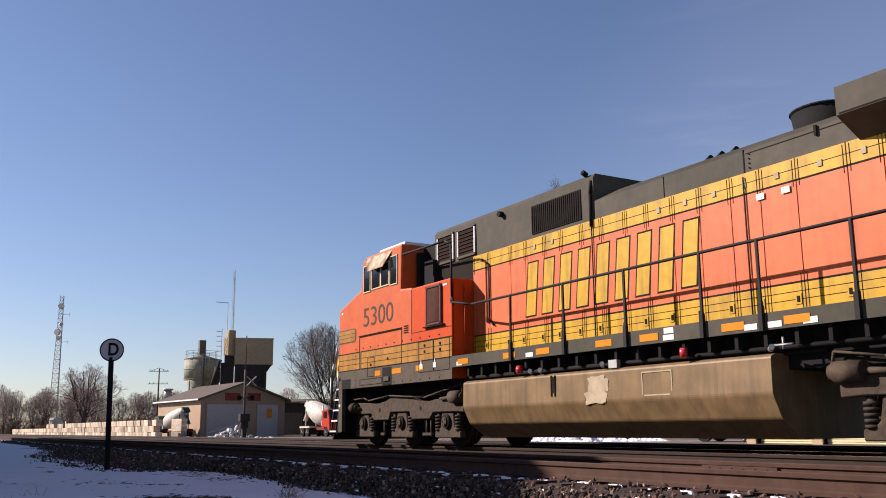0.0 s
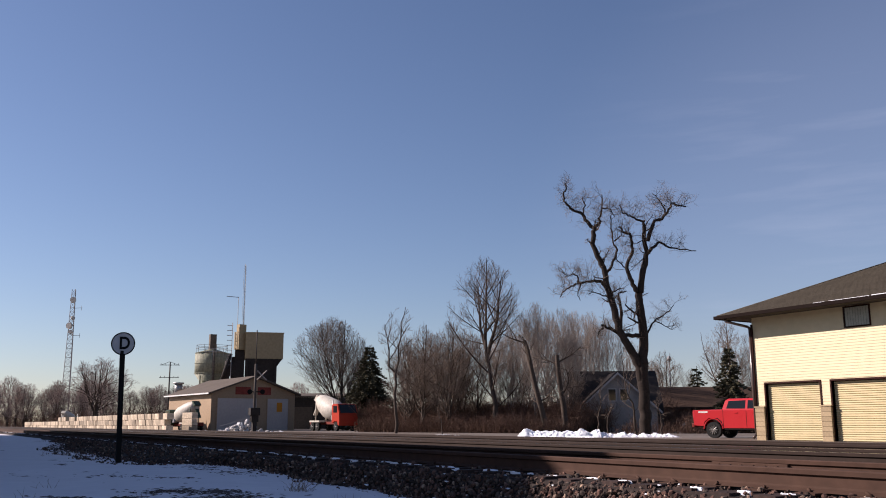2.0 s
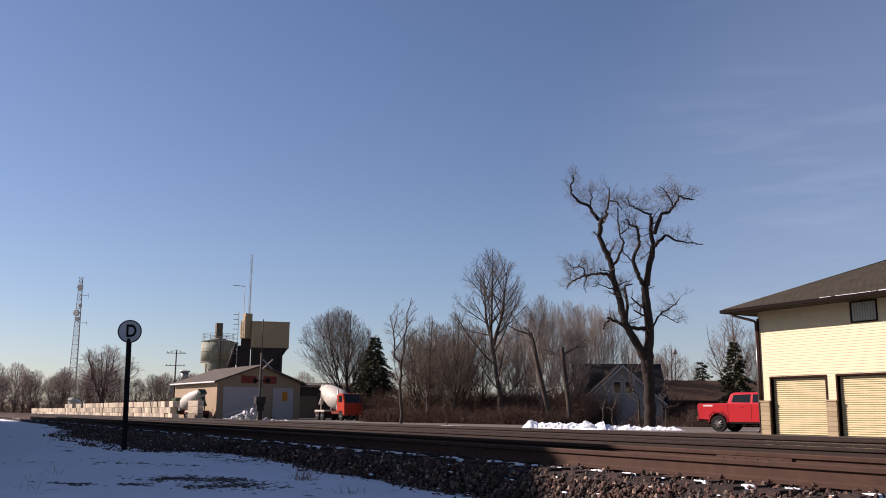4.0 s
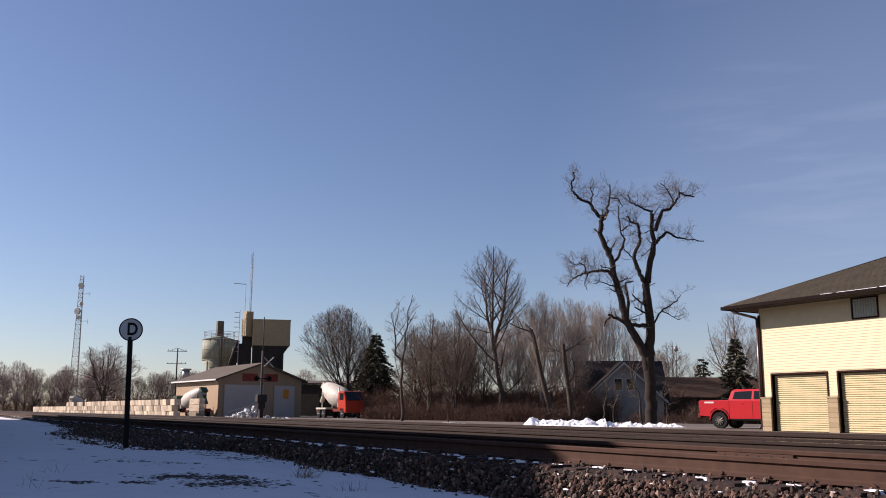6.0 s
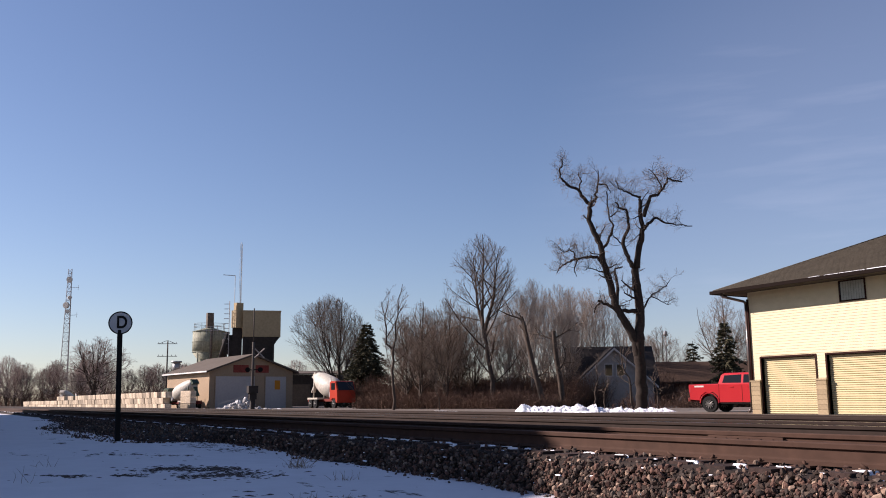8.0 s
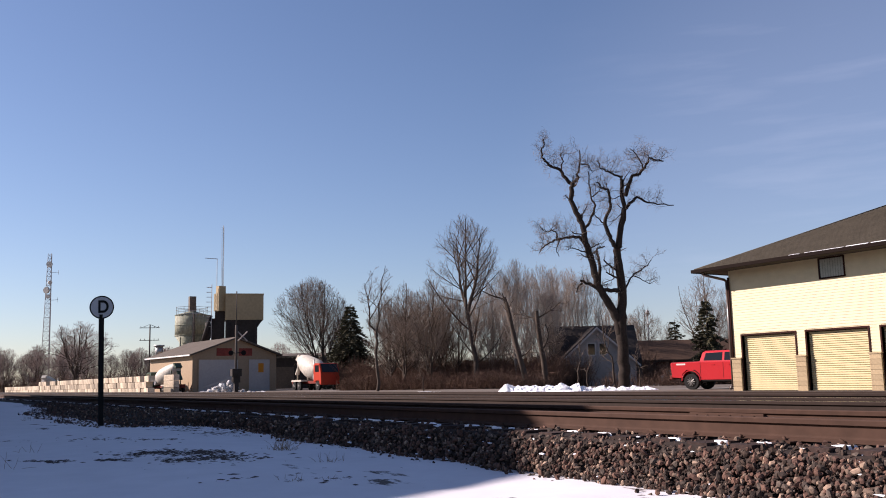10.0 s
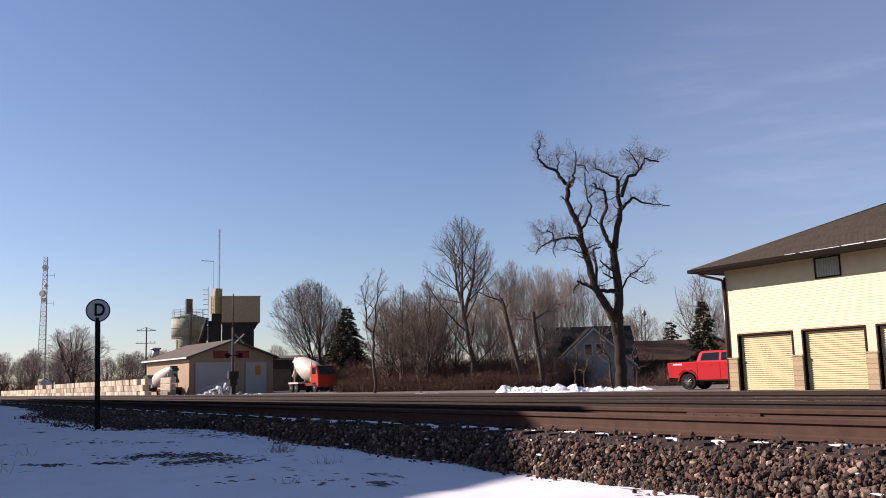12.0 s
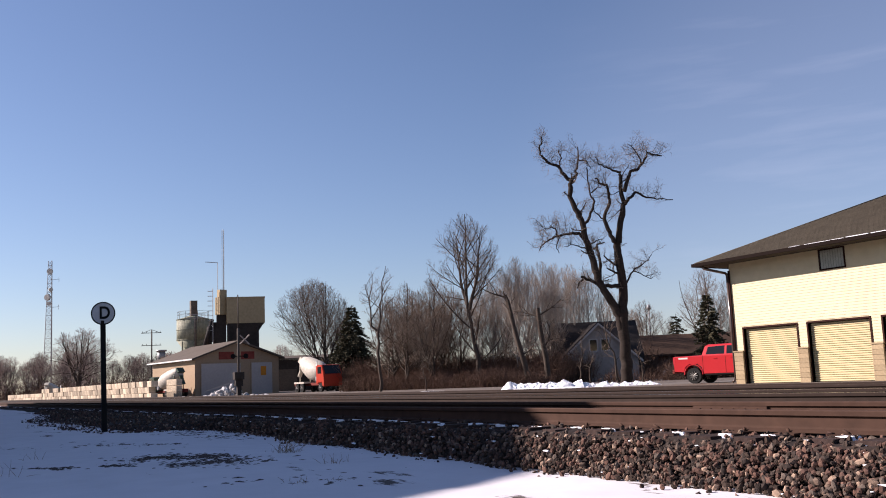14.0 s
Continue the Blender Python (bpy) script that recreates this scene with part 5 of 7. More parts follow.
def build_trees():
    old_tree()
    rnd = random.Random(4)
    # the spreading tree beyond the yard
    broad = place(crown_tree(3, "bare spreading tree with a rounded crown beyond the yard", Crown([(1.6, 2.6), (3.6, 5.8), (6.2, 7.0), (9, 6.8), (12, 5.6), (14.5, 3.4), (16.2, 0.6)], -1.6, 0.2, 3),
                  fork(rnd, 7, 5.2, 9.5, 15.6, 0.9), M_TWIG, M_TRUNK, kids=(11, 8, 6, 3), angles=(40, 36, 36, 32), first=0.22, crook=0.05, fine=0.010, girth=0.20), -121.2, 41.1)
    # the tall tree that stands over the thicket
    place(crown_tree(7, "tall bare tree with ascending branches", Crown([(2.0, 2.0), (4.2, 4.4), (7.0, 4.9), (9.6, 4.2), (11.6, 3.2), (13.6, 2.3), (15.3, 0.4)], -1.0, 0.2, 7),
          [[(0, 0, -0.1), (-0.15, 0.05, 2.4), (-0.5, 0.1, 4.4), (-0.85, 0.1, 8.0), (-0.8, 0.0, 11.5), (-0.75, 0.0, 15.0)], [(-0.7, 0.1, 6.0), (-1.3, 0.3, 9.0), (-1.6, 0.4, 13.0)], [(-0.7, 0.1, 6.6), (0.2, -0.3, 9.6), (0.5, -0.4, 13.2)]],
          M_TWIG, M_TRUNK, kids=(14, 7, 6, 3), angles=(58, 38, 36, 32), first=0.14, crook=0.05, fine=0.0055, up=0.05, girth=0.25), -65.4, 31.3)
    # the slender one at the yard's edge
    slim = place(crown_tree(9, "slender crooked bare tree at the yard's edge", Crown([(3.0, 0.5), (4.6, 1.6), (6.6, 2.1), (8.6, 1.8), (10.3, 0.4)], 0.2, 0.3, 9),
                 [[(0, 0, -0.1), (-0.05, 0, 2.5), (0.0, 0, 4.6), (0.25, 0.1, 6.4), (0.35, 0.1, 8.2), (0.75, 0.1, 10.2)], [(0.0, 0, 4.4), (-0.6, 0.2, 5.8), (-0.7, 0.3, 7.2), (-0.95, 0.2, 8.8)]],
                 M_TWIG, M_TRUNK, kids=(9, 6, 5, 2), angles=(60, 46, 44, 40), first=0.30, crook=0.085, fine=0.0065, girth=0.13), -66.1, 22.1)
    pale = [place(crown_tree(12 + k, "pale-barked bare tree of many upright stems in the thicket", Crown([(1.8, 0.9), (4.5, 2.2), (7.5, 2.6), (9.8, 2.0), (11.4, 0.5)], 0, 0.3, 12 + k),
            fork(random.Random(50 + k), 5, 1.9, 8.0, 11.2, 0.4), M_PALETWIG, M_PALEBARK, kids=(9, 6, 5, 3), angles=(34, 32, 34, 30), first=0.28, crook=0.07, fine=0.0065, up=0.09, girth=0.10), x, y)
            for k, (x, y) in enumerate(((-65.1, 35.2), (-67.0, 39.4)))]
    scrub = [place(crown_tree(15 + k, "scrubby crooked bare tree in the thicket", Crown([(1.5, 0.8), (3.6, 2.2), (6.0, 2.6), (8.2, 2.1), (9.8, 0.6)], 0, 0.35, 15 + k),
             fork(random.Random(70 + k), 4, 2.6, 5.5, 9.6, 0.6), M_TWIG, M_TRUNK, kids=(14, 8, 5, 3), angles=(54, 46, 42, 38), first=0.20, crook=0.085, fine=0.0065, girth=0.13), x, y)
             for k, (x, y) in enumerate(((-72.1, 27.8), (-69.2, 28.8)))]
    # thicket behind the yard: crooked brown trees first, then the pale upright ones
    for k, (x, y, s) in enumerate(((-79.0, 29.6, 0.86), (-81.5, 33.6, 0.95), (-76.2, 28.7, 0.92), (-76.8, 31.7, 0.98), (-73.8, 32.9, 1.0), (-71.4, 33.0, 0.92), (-85.9, 35.8, 0.9), (-84.4, 38.5, 0.94), (-79.5, 35.0, 0.95), (-70.5, 36.5, 0.74), (-62.0, 36.6, 0.55))):
        put(scrub[k % 2], x, y, 67 * k + 20, s)
    for k, (x, y, s) in enumerate(((-69.7, 35.6, 0.84), (-74.0, 40.0, 0.98), (-70.9, 40.8, 0.98), (-70.9, 44.2, 1.04), (-66.8, 42.8, 0.98), (-68.9, 46.6, 0.96), (-82.2, 42.1, 0.88), (-80.2, 45.0, 0.92), (-78.9, 50.1, 0.95), (-71.4, 51.4, 0.82), (-63.4, 37.6, 0.78))):
        put(pale[k % 2], x, y, 51 * k, s)
    # crooked saplings by the small house
    sapling = place(crown_tree(31, "thin crooked sapling in front of the small house", Crown([(1.2, 0.5), (2.6, 1.2), (4.0, 1.3), (5.4, 0.3)], -0.4, 0.35, 31),
                    [[(0, 0, -0.1), (-0.25, 0, 1.6), (-0.5, 0.1, 3.0), (-0.8, 0.1, 5.2)]], M_TWIG, M_TRUNK, kids=(9, 6, 4, 2), angles=(52, 44, 42, 38), first=0.25, crook=0.12, fine=0.006, girth=0.09), -45.8, 29.3)
    put(sapling, -47.6, 27.6, 130, 0.72), put(sapling, -46.0, 27.0, 230, 0.52), put(sapling, -49.0, 34.5, 60, 0.6), put(sapling, -57.3, 21.4, 20, 0.5)
    # behind the houses and the storage building
    put(scrub[0], -81.4, 65.6, 20, 0.96), put(pale[0], -84.5, 66.5, 80, 0.74), put(pale[1], -79.0, 67.5, 130, 0.62), put(scrub[1], -75.0, 69.2, 70, 1.28), put(pale[1], -73.0, 70.5, 20, 0.85)
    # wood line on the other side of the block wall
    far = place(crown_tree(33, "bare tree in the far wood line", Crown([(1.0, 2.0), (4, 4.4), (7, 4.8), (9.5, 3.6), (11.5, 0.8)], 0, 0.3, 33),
                fork(random.Random(90), 5, 3.4, 8.0, 11.2, 0.6), M_HAZETWIG, M_BARK, kids=(9, 6, 5, 2), angles=(50, 44, 42, 38), first=0.2, crook=0.09, fine=0.012, girth=0.16), -238.2, 18.0)
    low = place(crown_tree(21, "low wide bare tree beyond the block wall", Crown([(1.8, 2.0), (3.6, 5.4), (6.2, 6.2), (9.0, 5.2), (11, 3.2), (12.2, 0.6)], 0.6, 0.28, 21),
                fork(random.Random(91), 6, 5.0, 7.5, 11.4, 1.6), M_HAZETWIG, M_TRUNK, kids=(9, 6, 5, 3), angles=(56, 48, 42, 38), first=0.25, crook=0.11, fine=0.013, girth=0.30, up=0.02), -162.9, 14.8)
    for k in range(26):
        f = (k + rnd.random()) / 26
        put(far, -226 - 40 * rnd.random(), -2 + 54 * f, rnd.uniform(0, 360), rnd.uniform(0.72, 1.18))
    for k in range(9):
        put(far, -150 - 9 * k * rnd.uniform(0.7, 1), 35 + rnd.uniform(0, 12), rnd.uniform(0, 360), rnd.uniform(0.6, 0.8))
    place(spruce(5, 10.3, 3.9, "dark green spruce beside the mixer truck"), -101.4, 36.3)
    place(spruce(6, 8.0, 2.3, "dark spruce behind the storage building", 0.5), -61.2, 54.7)
    place(spruce(8, 7.3, 2.5, "ragged dark pine behind the brown house", 0.3), -77.5, 66.8)
    for seed, line, deep, count, low_, high, wide in ((1, (-92, 30.5, -59.5, 34.5), 5, 6000, 1.6, 4.2, 1.1), (15, (-96, 37, -64, 41.0), 5, 2600, 2.6, 4.8, 1.1), (9, (-108, 47, -66, 46), 6, 1800, 2.6, 5.0, 1.4), (2, (-80, 24.5, -56.5, 29.8), 3.5, 2600, 0.8, 2.3, 1.0), (12, (-92, 35.5, -72, 28.5), 5, 2600, 1.4, 3.4, 1.0),
                                                      (3, (-300, 2, -150, 24), 8, 1000, 2.5, 6.0, 1.7), (4, (-120, 58, -50, 72), 6, 650, 2.6, 5.0, 1.4), (8, (-330, -14, -290, 80), 12, 700, 5, 9, 2.0), (14, (-53.5, 34.0, -47.5, 37.5), 2, 260, 0.6, 1.8, 0.7), (16, (-51.5, 39.0, -44.5, 45.0), 3, 1500, 0.8, 2.4, 1.0), (17, (-66, 49.0, -56, 57), 3, 900, 1.4, 2.9, 1.1)):
        brush(seed, *line, deep, count, low_, high, "tangle of dead brown brush and saplings", thick=wide)
    # snapped trunks in the thicket
    for x, y, pts, limbs_ in ((-58.1, 31.2, [(0, 0), (-0.3, 1.2), (-0.8, 3.2), (-1.1, 4.8), (-1.45, 6.6), (-1.7, 7.2)], ((-1.6, 7.0, -1.6, 0.5), (-1.2, 5.4, -0.8, 0.5), (-0.6, 2.4, 0.9, 0.8), (-0.4, 2.0, -1.1, 1.0))),
                              (-58.9, 33.5, [(0, 0), (-0.1, 2.0), (-0.35, 4.0), (-0.45, 5.4), (-0.5, 6.2)], ((-0.45, 5.6, 0.7, 0.25), (-0.45, 5.4, -0.5, 0.3), (-0.2, 3.0, 0.8, 0.6)))):
        r2 = random.Random(int(x * 10))
        t = thing("tree", "broken bare trunk in the thicket", "tree", pose(x, y, -0.4))
        w, tw = Wood(), Wood()
        line = [RIGHT * a + Vector((r2.gauss(0, 0.04), r2.gauss(0, 0.04), z)) for a, z in pts]
        w.limb(line, [0.25 - 0.022 * i for i in range(len(line))], 8)
        for a, z, du, dz in limbs_:
            sprout(r2, w, tw, RIGHT * a + Vector((0, 0, z)), RIGHT * du + Vector((r2.gauss(0, 0.3), r2.gauss(0, 0.3), dz)), 2.3, 0.075, 3, 0.7, 0.03, 0.16, (0, 4, 4, 6), 0.55, 0.009)
        w.link("trunk", M_TRUNK, t)
        tw.link("crown", M_TWIG, t)


build_trees()


# ---- yard, plant and houses across the tracks ----
M_TANWALL = mat("tan_metal_wall", (0.42, 0.30, 0.19), 0.7, vary=0.15, grain=4, stain=0.4, bump=0.05)
M_PALEDOOR = mat("white_shop_door", (0.53, 0.49, 0.46), 0.6, vary=0.12, grain=4, stain=0.5, bump=0.03)
M_SHOPROOF = mat("weathered_grey_roof", (0.135, 0.108, 0.085), 0.85, vary=0.3, grain=4, stain=0.5, bump=0.1)
M_REDBAND = mat("faded_red_sign_board", (0.30, 0.058, 0.042), 0.7, vary=0.4, grain=3, stain=1.2, bump=0.02)
M_PLANT = mat("buff_plant_cladding", (0.46, 0.35, 0.20), 0.7, vary=0.25, grain=3, stain=0.5, bump=0.05)
M_SILO = mat("stained_silo_steel", (0.17, 0.14, 0.11), 0.8, vary=0.6, grain=3, stain=0.6, bump=0.05, tint=(0.17, 0.13, 0.09))
M_GREENSILO = mat("pale_green_silo_paint", (0.36, 0.37, 0.27), 0.7, streak=0.5, vary=0.5, grain=3, stain=0.6, bump=0.05, tint=(0.30, 0.29, 0.22))
M_PLANTDARK = mat("dark_plant_steel", (0.05, 0.042, 0.038), 0.8, vary=0.4, grain=3, stain=0.6, bump=0.05)
M_CONCRETE = mat("weathered_concrete_block", (0.60, 0.49, 0.36), 0.9, vary=0.5, grain=4, stain=0.9, bump=0.3, piece=0.42)
M_POLE = mat("weathered_pole", (0.12, 0.10, 0.085), 0.9, vary=0.3, bump=0.1)
M_TRUCKRED = mat("orange_red_truck_paint", (0.50, 0.055, 0.028), 0.35, vary=0.1, bump=0.0)
M_DARKRED = mat("dark_red_chassis_paint", (0.20, 0.03, 0.02), 0.6, vary=0.3, bump=0.0)
M_PICKUP = mat("bright_red_car_paint", (0.58, 0.032, 0.038), 0.25, vary=0.06, grain=2, stain=0.5, bump=0.0, spec=0.5)
M_TYRE = mat("black_tyre", (0.02, 0.02, 0.02), 0.85, vary=0.3, bump=0.2)
M_RIM = mat("dull_alloy_rim", (0.20, 0.19, 0.18), 0.5, 0.4, vary=0.3, bump=0.0)
M_DRUM = mat("white_mixer_drum", (0.66, 0.61, 0.52), 0.55, vary=0.35, grain=4, stain=1.0, bump=0.05, tint=(0.40, 0.35, 0.30))
M_HOUSE = mat("pale_grey_clapboard", (0.36, 0.325, 0.30), 0.8, vary=0.2, grain=4, stain=0.6, bump=0.1)
M_DARKROOF = mat("dark_house_shingles", (0.05, 0.042, 0.04), 0.95, vary=0.3, grain=6, stain=0.7, bump=0.3)
M_REDCOAT = mat("red_oxide_wall", (0.16, 0.06, 0.04), 0.8, vary=0.3, grain=3, stain=0.6, bump=0.05)
M_SIGNBOARD = mat("pale_sign_disc", (0.52, 0.53, 0.54), 0.6, vary=0.12, grain=6, stain=2, bump=0.0)
M_GREENTRUCK = mat("dull_green_truck_paint", (0.055, 0.085, 0.055), 0.4, vary=0.1, bump=0.0)


def wheel(parent, x, y, z, r, w, spokes=8):
    bm = bmesh.new()
    tube(bm, (x, y - w / 2, z), (x, y + w / 2, z), r, n=26)
    t = part("wheel", bm, M_TYRE, parent, "black tyre")
    bm = bmesh.new()
    for s in (-1, 1):
        tube(bm, (x, y + s * w / 2, z), (x, y + s * (w / 2 + 0.012), z), r * 0.62, n=22, mi=1)
        for k in range(spokes):
            a = k * math.tau / spokes
            q = Vector((x + r * 0.56 * math.cos(a), y + s * (w / 2 + 0.02), z + r * 0.56 * math.sin(a)))
            tube(bm, (x, y + s * (w / 2 + 0.02), z), q, r * 0.10, r * 0.07, n=5)
    part("rim", bm, [M_RIM, M_BLACK], t)


def build_shop():
    g = thing("repair_shop", "tan metal-clad shop with two white doors under a low gable", "building", pose(-106.0, 18.3, -0.36, 0, 0, 5))
    Wd, Lg, E, R = 10.6, 15.0, 4.35, 6.25
    bm = bmesh.new()
    prism(bm, [(0, 0), (0, E), (Wd / 2, R), (Wd, E), (Wd, 0)], "x", -Lg, 0)
    part("wall", bm, M_TANWALL, g)
    bm = bmesh.new()
    o = 0.55
    sl = (R - E) / (Wd / 2)
    prism(bm, [(-o, E - o * sl), (Wd / 2, R), (Wd + o, E - o * sl), (Wd + o, E - o * sl + 0.2), (Wd / 2, R + 0.2), (-o, E - o * sl + 0.2)], "x", -Lg - 0.4, 0.6)
    roof = part("roof", bm, M_SHOPROOF, g, "weathered grey metal roof")
    bm = bmesh.new()
    box(bm, -Lg - 0.4, 0.6, -o - 0.06, -o - 0.003, E - o * sl + 0.04, E - o * sl + 0.2)
    part("fascia", bm, M_WHITE, roof, "pale fascia along the eave")
    for y0, y1, h in ((0.75, 5.6, 3.75), (7.0, 9.7, 3.75)):
        bm = bmesh.new()
        box(bm, 0.003, 0.03, y0, y1, 0, h)
        door = part("shop_door", bm, M_PALEDOOR, g, "closed white sectional door")
        blocks("panel", [(0.031, 0.06, y0, y1, h * k / 6 + 0.01, h * (k + 1) / 6 - 0.01) for k in range(6)], M_PALEDOOR, door)
        bm = bmesh.new()
        box(bm, 0.003, 0.09, y0 - 0.1, y0, 0, h + 0.1), box(bm, 0.003, 0.09, y1, y1 + 0.1, 0, h + 0.1), box(bm, 0.003, 0.09, y0, y1, h, h + 0.1)
        part("door_frame", bm, M_TANWALL, door)
    blocks("sign_board", [(0.005, 0.04, 2.9, 4.8, 4.2, 5.1), (0.005, 0.04, 5.7, 7.4, 4.2, 5.1)], M_REDBAND, g, "faded red sign board")
    blocks("notice", [(0.061, 0.07, 8.2, 8.9, 2.2, 3.3)], M_REFLECT, g, "yellow notice on the door")
    bm = bmesh.new()
    tube(bm, (-17, 1.8, 4.8), (-17, 1.8, 6.0), 0.5, n=14), tube(bm, (-17, 1.8, 6.0), (-17, 1.8, 6.2), 0.7, n=14)
    part("roof_vent", bm, M_SILVER, roof)


def build_plant():
    g = thing("batching_plant", "old concrete batching plant with a buff hopper house and round silo", "plant", pose(-128.0, 29.0, -0.36))
    # hopper house, seen broadside: axis towards the right of the view
    f = Matrix.Rotation(radians(74), 4, "Z")
    bm = bmesh.new()
    box(bm, 0.0, 5.3, -2.0, 2.0, 9.9, 13.5)
    box(bm, -0.06, 5.36, -2.06, 2.06, 13.5, 13.65)
    o = part("hopper_house", bm, M_PLANT, g, "buff clad hopper house", f)
    bm = bmesh.new()
    v = [bm.verts.new(p) for p in ((0.1, -1.9, 9.9), (5.2, -1.9, 9.9), (5.2, 1.9, 9.9), (0.1, 1.9, 9.9), (0.1, -1.5, 6.6), (4.2, -1.5, 8.4), (4.2, 1.5, 8.4), (0.1, 1.5, 6.6))]
    for q in ((0, 1, 5, 4), (1, 2, 6, 5), (2, 3, 7, 6), (3, 0, 4, 7), (4, 5, 6, 7)):
        bm.faces.new([v[i] for i in q])
    for x in (0.3, 4.3):
        for y in (-1.9, 1.9):
            box(bm, x - 0.15, x + 0.15, y - 0.15, y + 0.15, 0, 9.5)
    box(bm, 0.1, 4.2, -1.5, 1.5, 0, 8.4)
    part("hopper", bm, M_PLANTDARK, g, "dark steel hopper and legs", f)
    bm = bmesh.new()
    box(bm, -0.55, 0.7, -0.8, 0.8, 11.2, 13.7)
    box(bm, -0.5, 0.3, -0.5, 0.6, 13.7, 14.8)
    part("elevator_head", bm, M_PLANT, g, "buff elevator head", Matrix.Translation(f @ Vector((-0.62, -0.9, 0))) @ Matrix.Rotation(radians(14), 4, "Z"))
    bm = bmesh.new()
    box(bm, -1.4, -0.05, -1.0, 1.0, 5.0, 11.2), box(bm, -1.9, -1.4, -0.7, 0.5, 5.0, 10.2), tube(bm, (-2.0, -1.0, 10.6), (-3.0, -1.2, 7.0), 0.28, n=8), tube(bm, (-2.4, -0.6, 6.0), (-2.4, -0.6, 9.6), 0.35, n=8)
    for k in range(8):
        prism(bm, [(-1.6 - 0.25 * k, 10.2 - 0.55 * k), (-1.2 - 0.25 * k, 10.2 - 0.55 * k), (-1.5 - 0.25 * k, 9.6 - 0.55 * k), (-1.9 - 0.25 * k, 9.6 - 0.55 * k)], "y", -0.8, 0.2)
    box(bm, -2.6, -1.4, -0.9, 0.9, 7.5, 9.5)
    part("conveyor_leg", bm, M_PLANTDARK, g, at=f)
    # cage ladder and rails
    bm = bmesh.new()
    for y in (-1.25, -0.85):
        tube(bm, (-1.9, y, 5), (-1.9, y, 15), 0.05, n=5)
    for k in range(20):
        tube(bm, (-1.9, -1.25, 5.2 + 0.5 * k), (-1.9, -0.85, 5.2 + 0.5 * k), 0.035, n=4)
    for k in range(9):
        pipe(bm, [(-1.9, -1.25, 9 + 0.7 * k), (-2.6, -1.3, 9 + 0.7 * k), (-2.6, -0.8, 9 + 0.7 * k), (-1.9, -0.85, 9 + 0.7 * k)], 0.03, 4)
    pipe(bm, [(-5.5, 0, 11.4), (-3.0, -0.5, 11.4)], 0.04, 4), pipe(bm, [(-5.5, 0, 10.9), (-3.0, -0.5, 10.9)], 0.04, 4)
    for k in range(6):
        tube(bm, (-5.5 + 0.5 * k, -0.1 * k, 10.4), (-5.5 + 0.5 * k, -0.1 * k, 11.4), 0.035, n=4)
    part("caged_ladder", bm, M_PALEDOOR, g, at=f)
    # silo with a cone on legs
    sx = Vector((-7.8, -2.6, 0))
    bm = bmesh.new()
    tube(bm, sx + Vector((0, 0, 8.1)), sx + Vector((0, 0, 11.2)), 2.42, n=32)
    tube(bm, sx + Vector((0, 0, 11.2)), sx + Vector((0, 0, 11.75)), 2.5, 0.6, n=32)
    tube(bm, sx + Vector((0, 0, 5.4)), sx + Vector((0, 0, 8.1)), 0.5, 2.42, n=32)
    for z in (8.1, 9.6, 11.1):
        tube(bm, sx + Vector((0, 0, z)), sx + Vector((0, 0, z + 0.1)), 2.47, n=32)
    part("silo", bm, M_GREENSILO, g, "pale green round steel silo streaked with rust")
    for k in range(4):
        bm = bmesh.new()
        a = k * math.pi / 2 + 0.5
        q = sx + Vector((2.2 * math.cos(a), 2.2 * math.sin(a), 0))
        tube(bm, q, q + Vector((0, 0, 8.3)), 0.14, n=6)
        part("silo_leg", bm, M_GREENSILO, g)
    bm = bmesh.new()
    box(bm, sx.x - 0.2, sx.x + 0.6, sx.y - 0.5, sx.y + 0.45, 11.4, 14.0)
    part("dust_filter", bm, M_SILO, g, "stained brown filter box on the silo")
    bm = bmesh.new()
    tube(bm, sx + Vector((2.5, -0.4, 5)), sx + Vector((2.5, -0.4, 11.4)), 0.2, n=8)
    part("blow_pipe", bm, M_SILO, g, "rusty filling pipe")
    # railing round the silo's top
    bm = bmesh.new()
    for z in (11.9, 12.35):
        for k in range(16):
            a, b = k * math.tau / 16, (k + 1) * math.tau / 16
            tube(bm, sx + Vector((2.3 * math.cos(a), 2.3 * math.sin(a), z)), sx + Vector((2.3 * math.cos(b), 2.3 * math.sin(b), z)), 0.03, n=4)
    for k in range(8):
        a = k * math.tau / 8
        tube(bm, sx + Vector((2.3 * math.cos(a), 2.3 * math.sin(a), 11.2)), sx + Vector((2.3 * math.cos(a), 2.3 * math.sin(a), 12.35)), 0.03, n=4)
    part("silo_railing", bm, M_SILO, g)
    bm = bmesh.new()
    p = f @ Vector((-0.4, 0, 0))
    for a in range(3):
        q = Vector((p.x + 0.18 * math.cos(a * 2.1), p.y + 0.18 * math.sin(a * 2.1), 0))
        tube(bm, q + Vector((0, 0, 14.8)), q + Vector((0, 0, 23.6)), 0.025, n=4)
    tube(bm, (p.x, p.y, 14.8), (p.x, p.y, 23.8), 0.04, n=5)
    q = f @ Vector((-1.2, 0, 0))
    tube(bm, (q.x, q.y, 14), (q.x, q.y, 18.9), 0.045, n=5)
    r = f @ Vector((-2.9, 0, 0))
    tube(bm, (q.x, q.y, 18.85), (r.x, r.y, 18.95), 0.05, n=5)
    part("antenna", bm, M_SILVER, g, "thin lattice antenna")


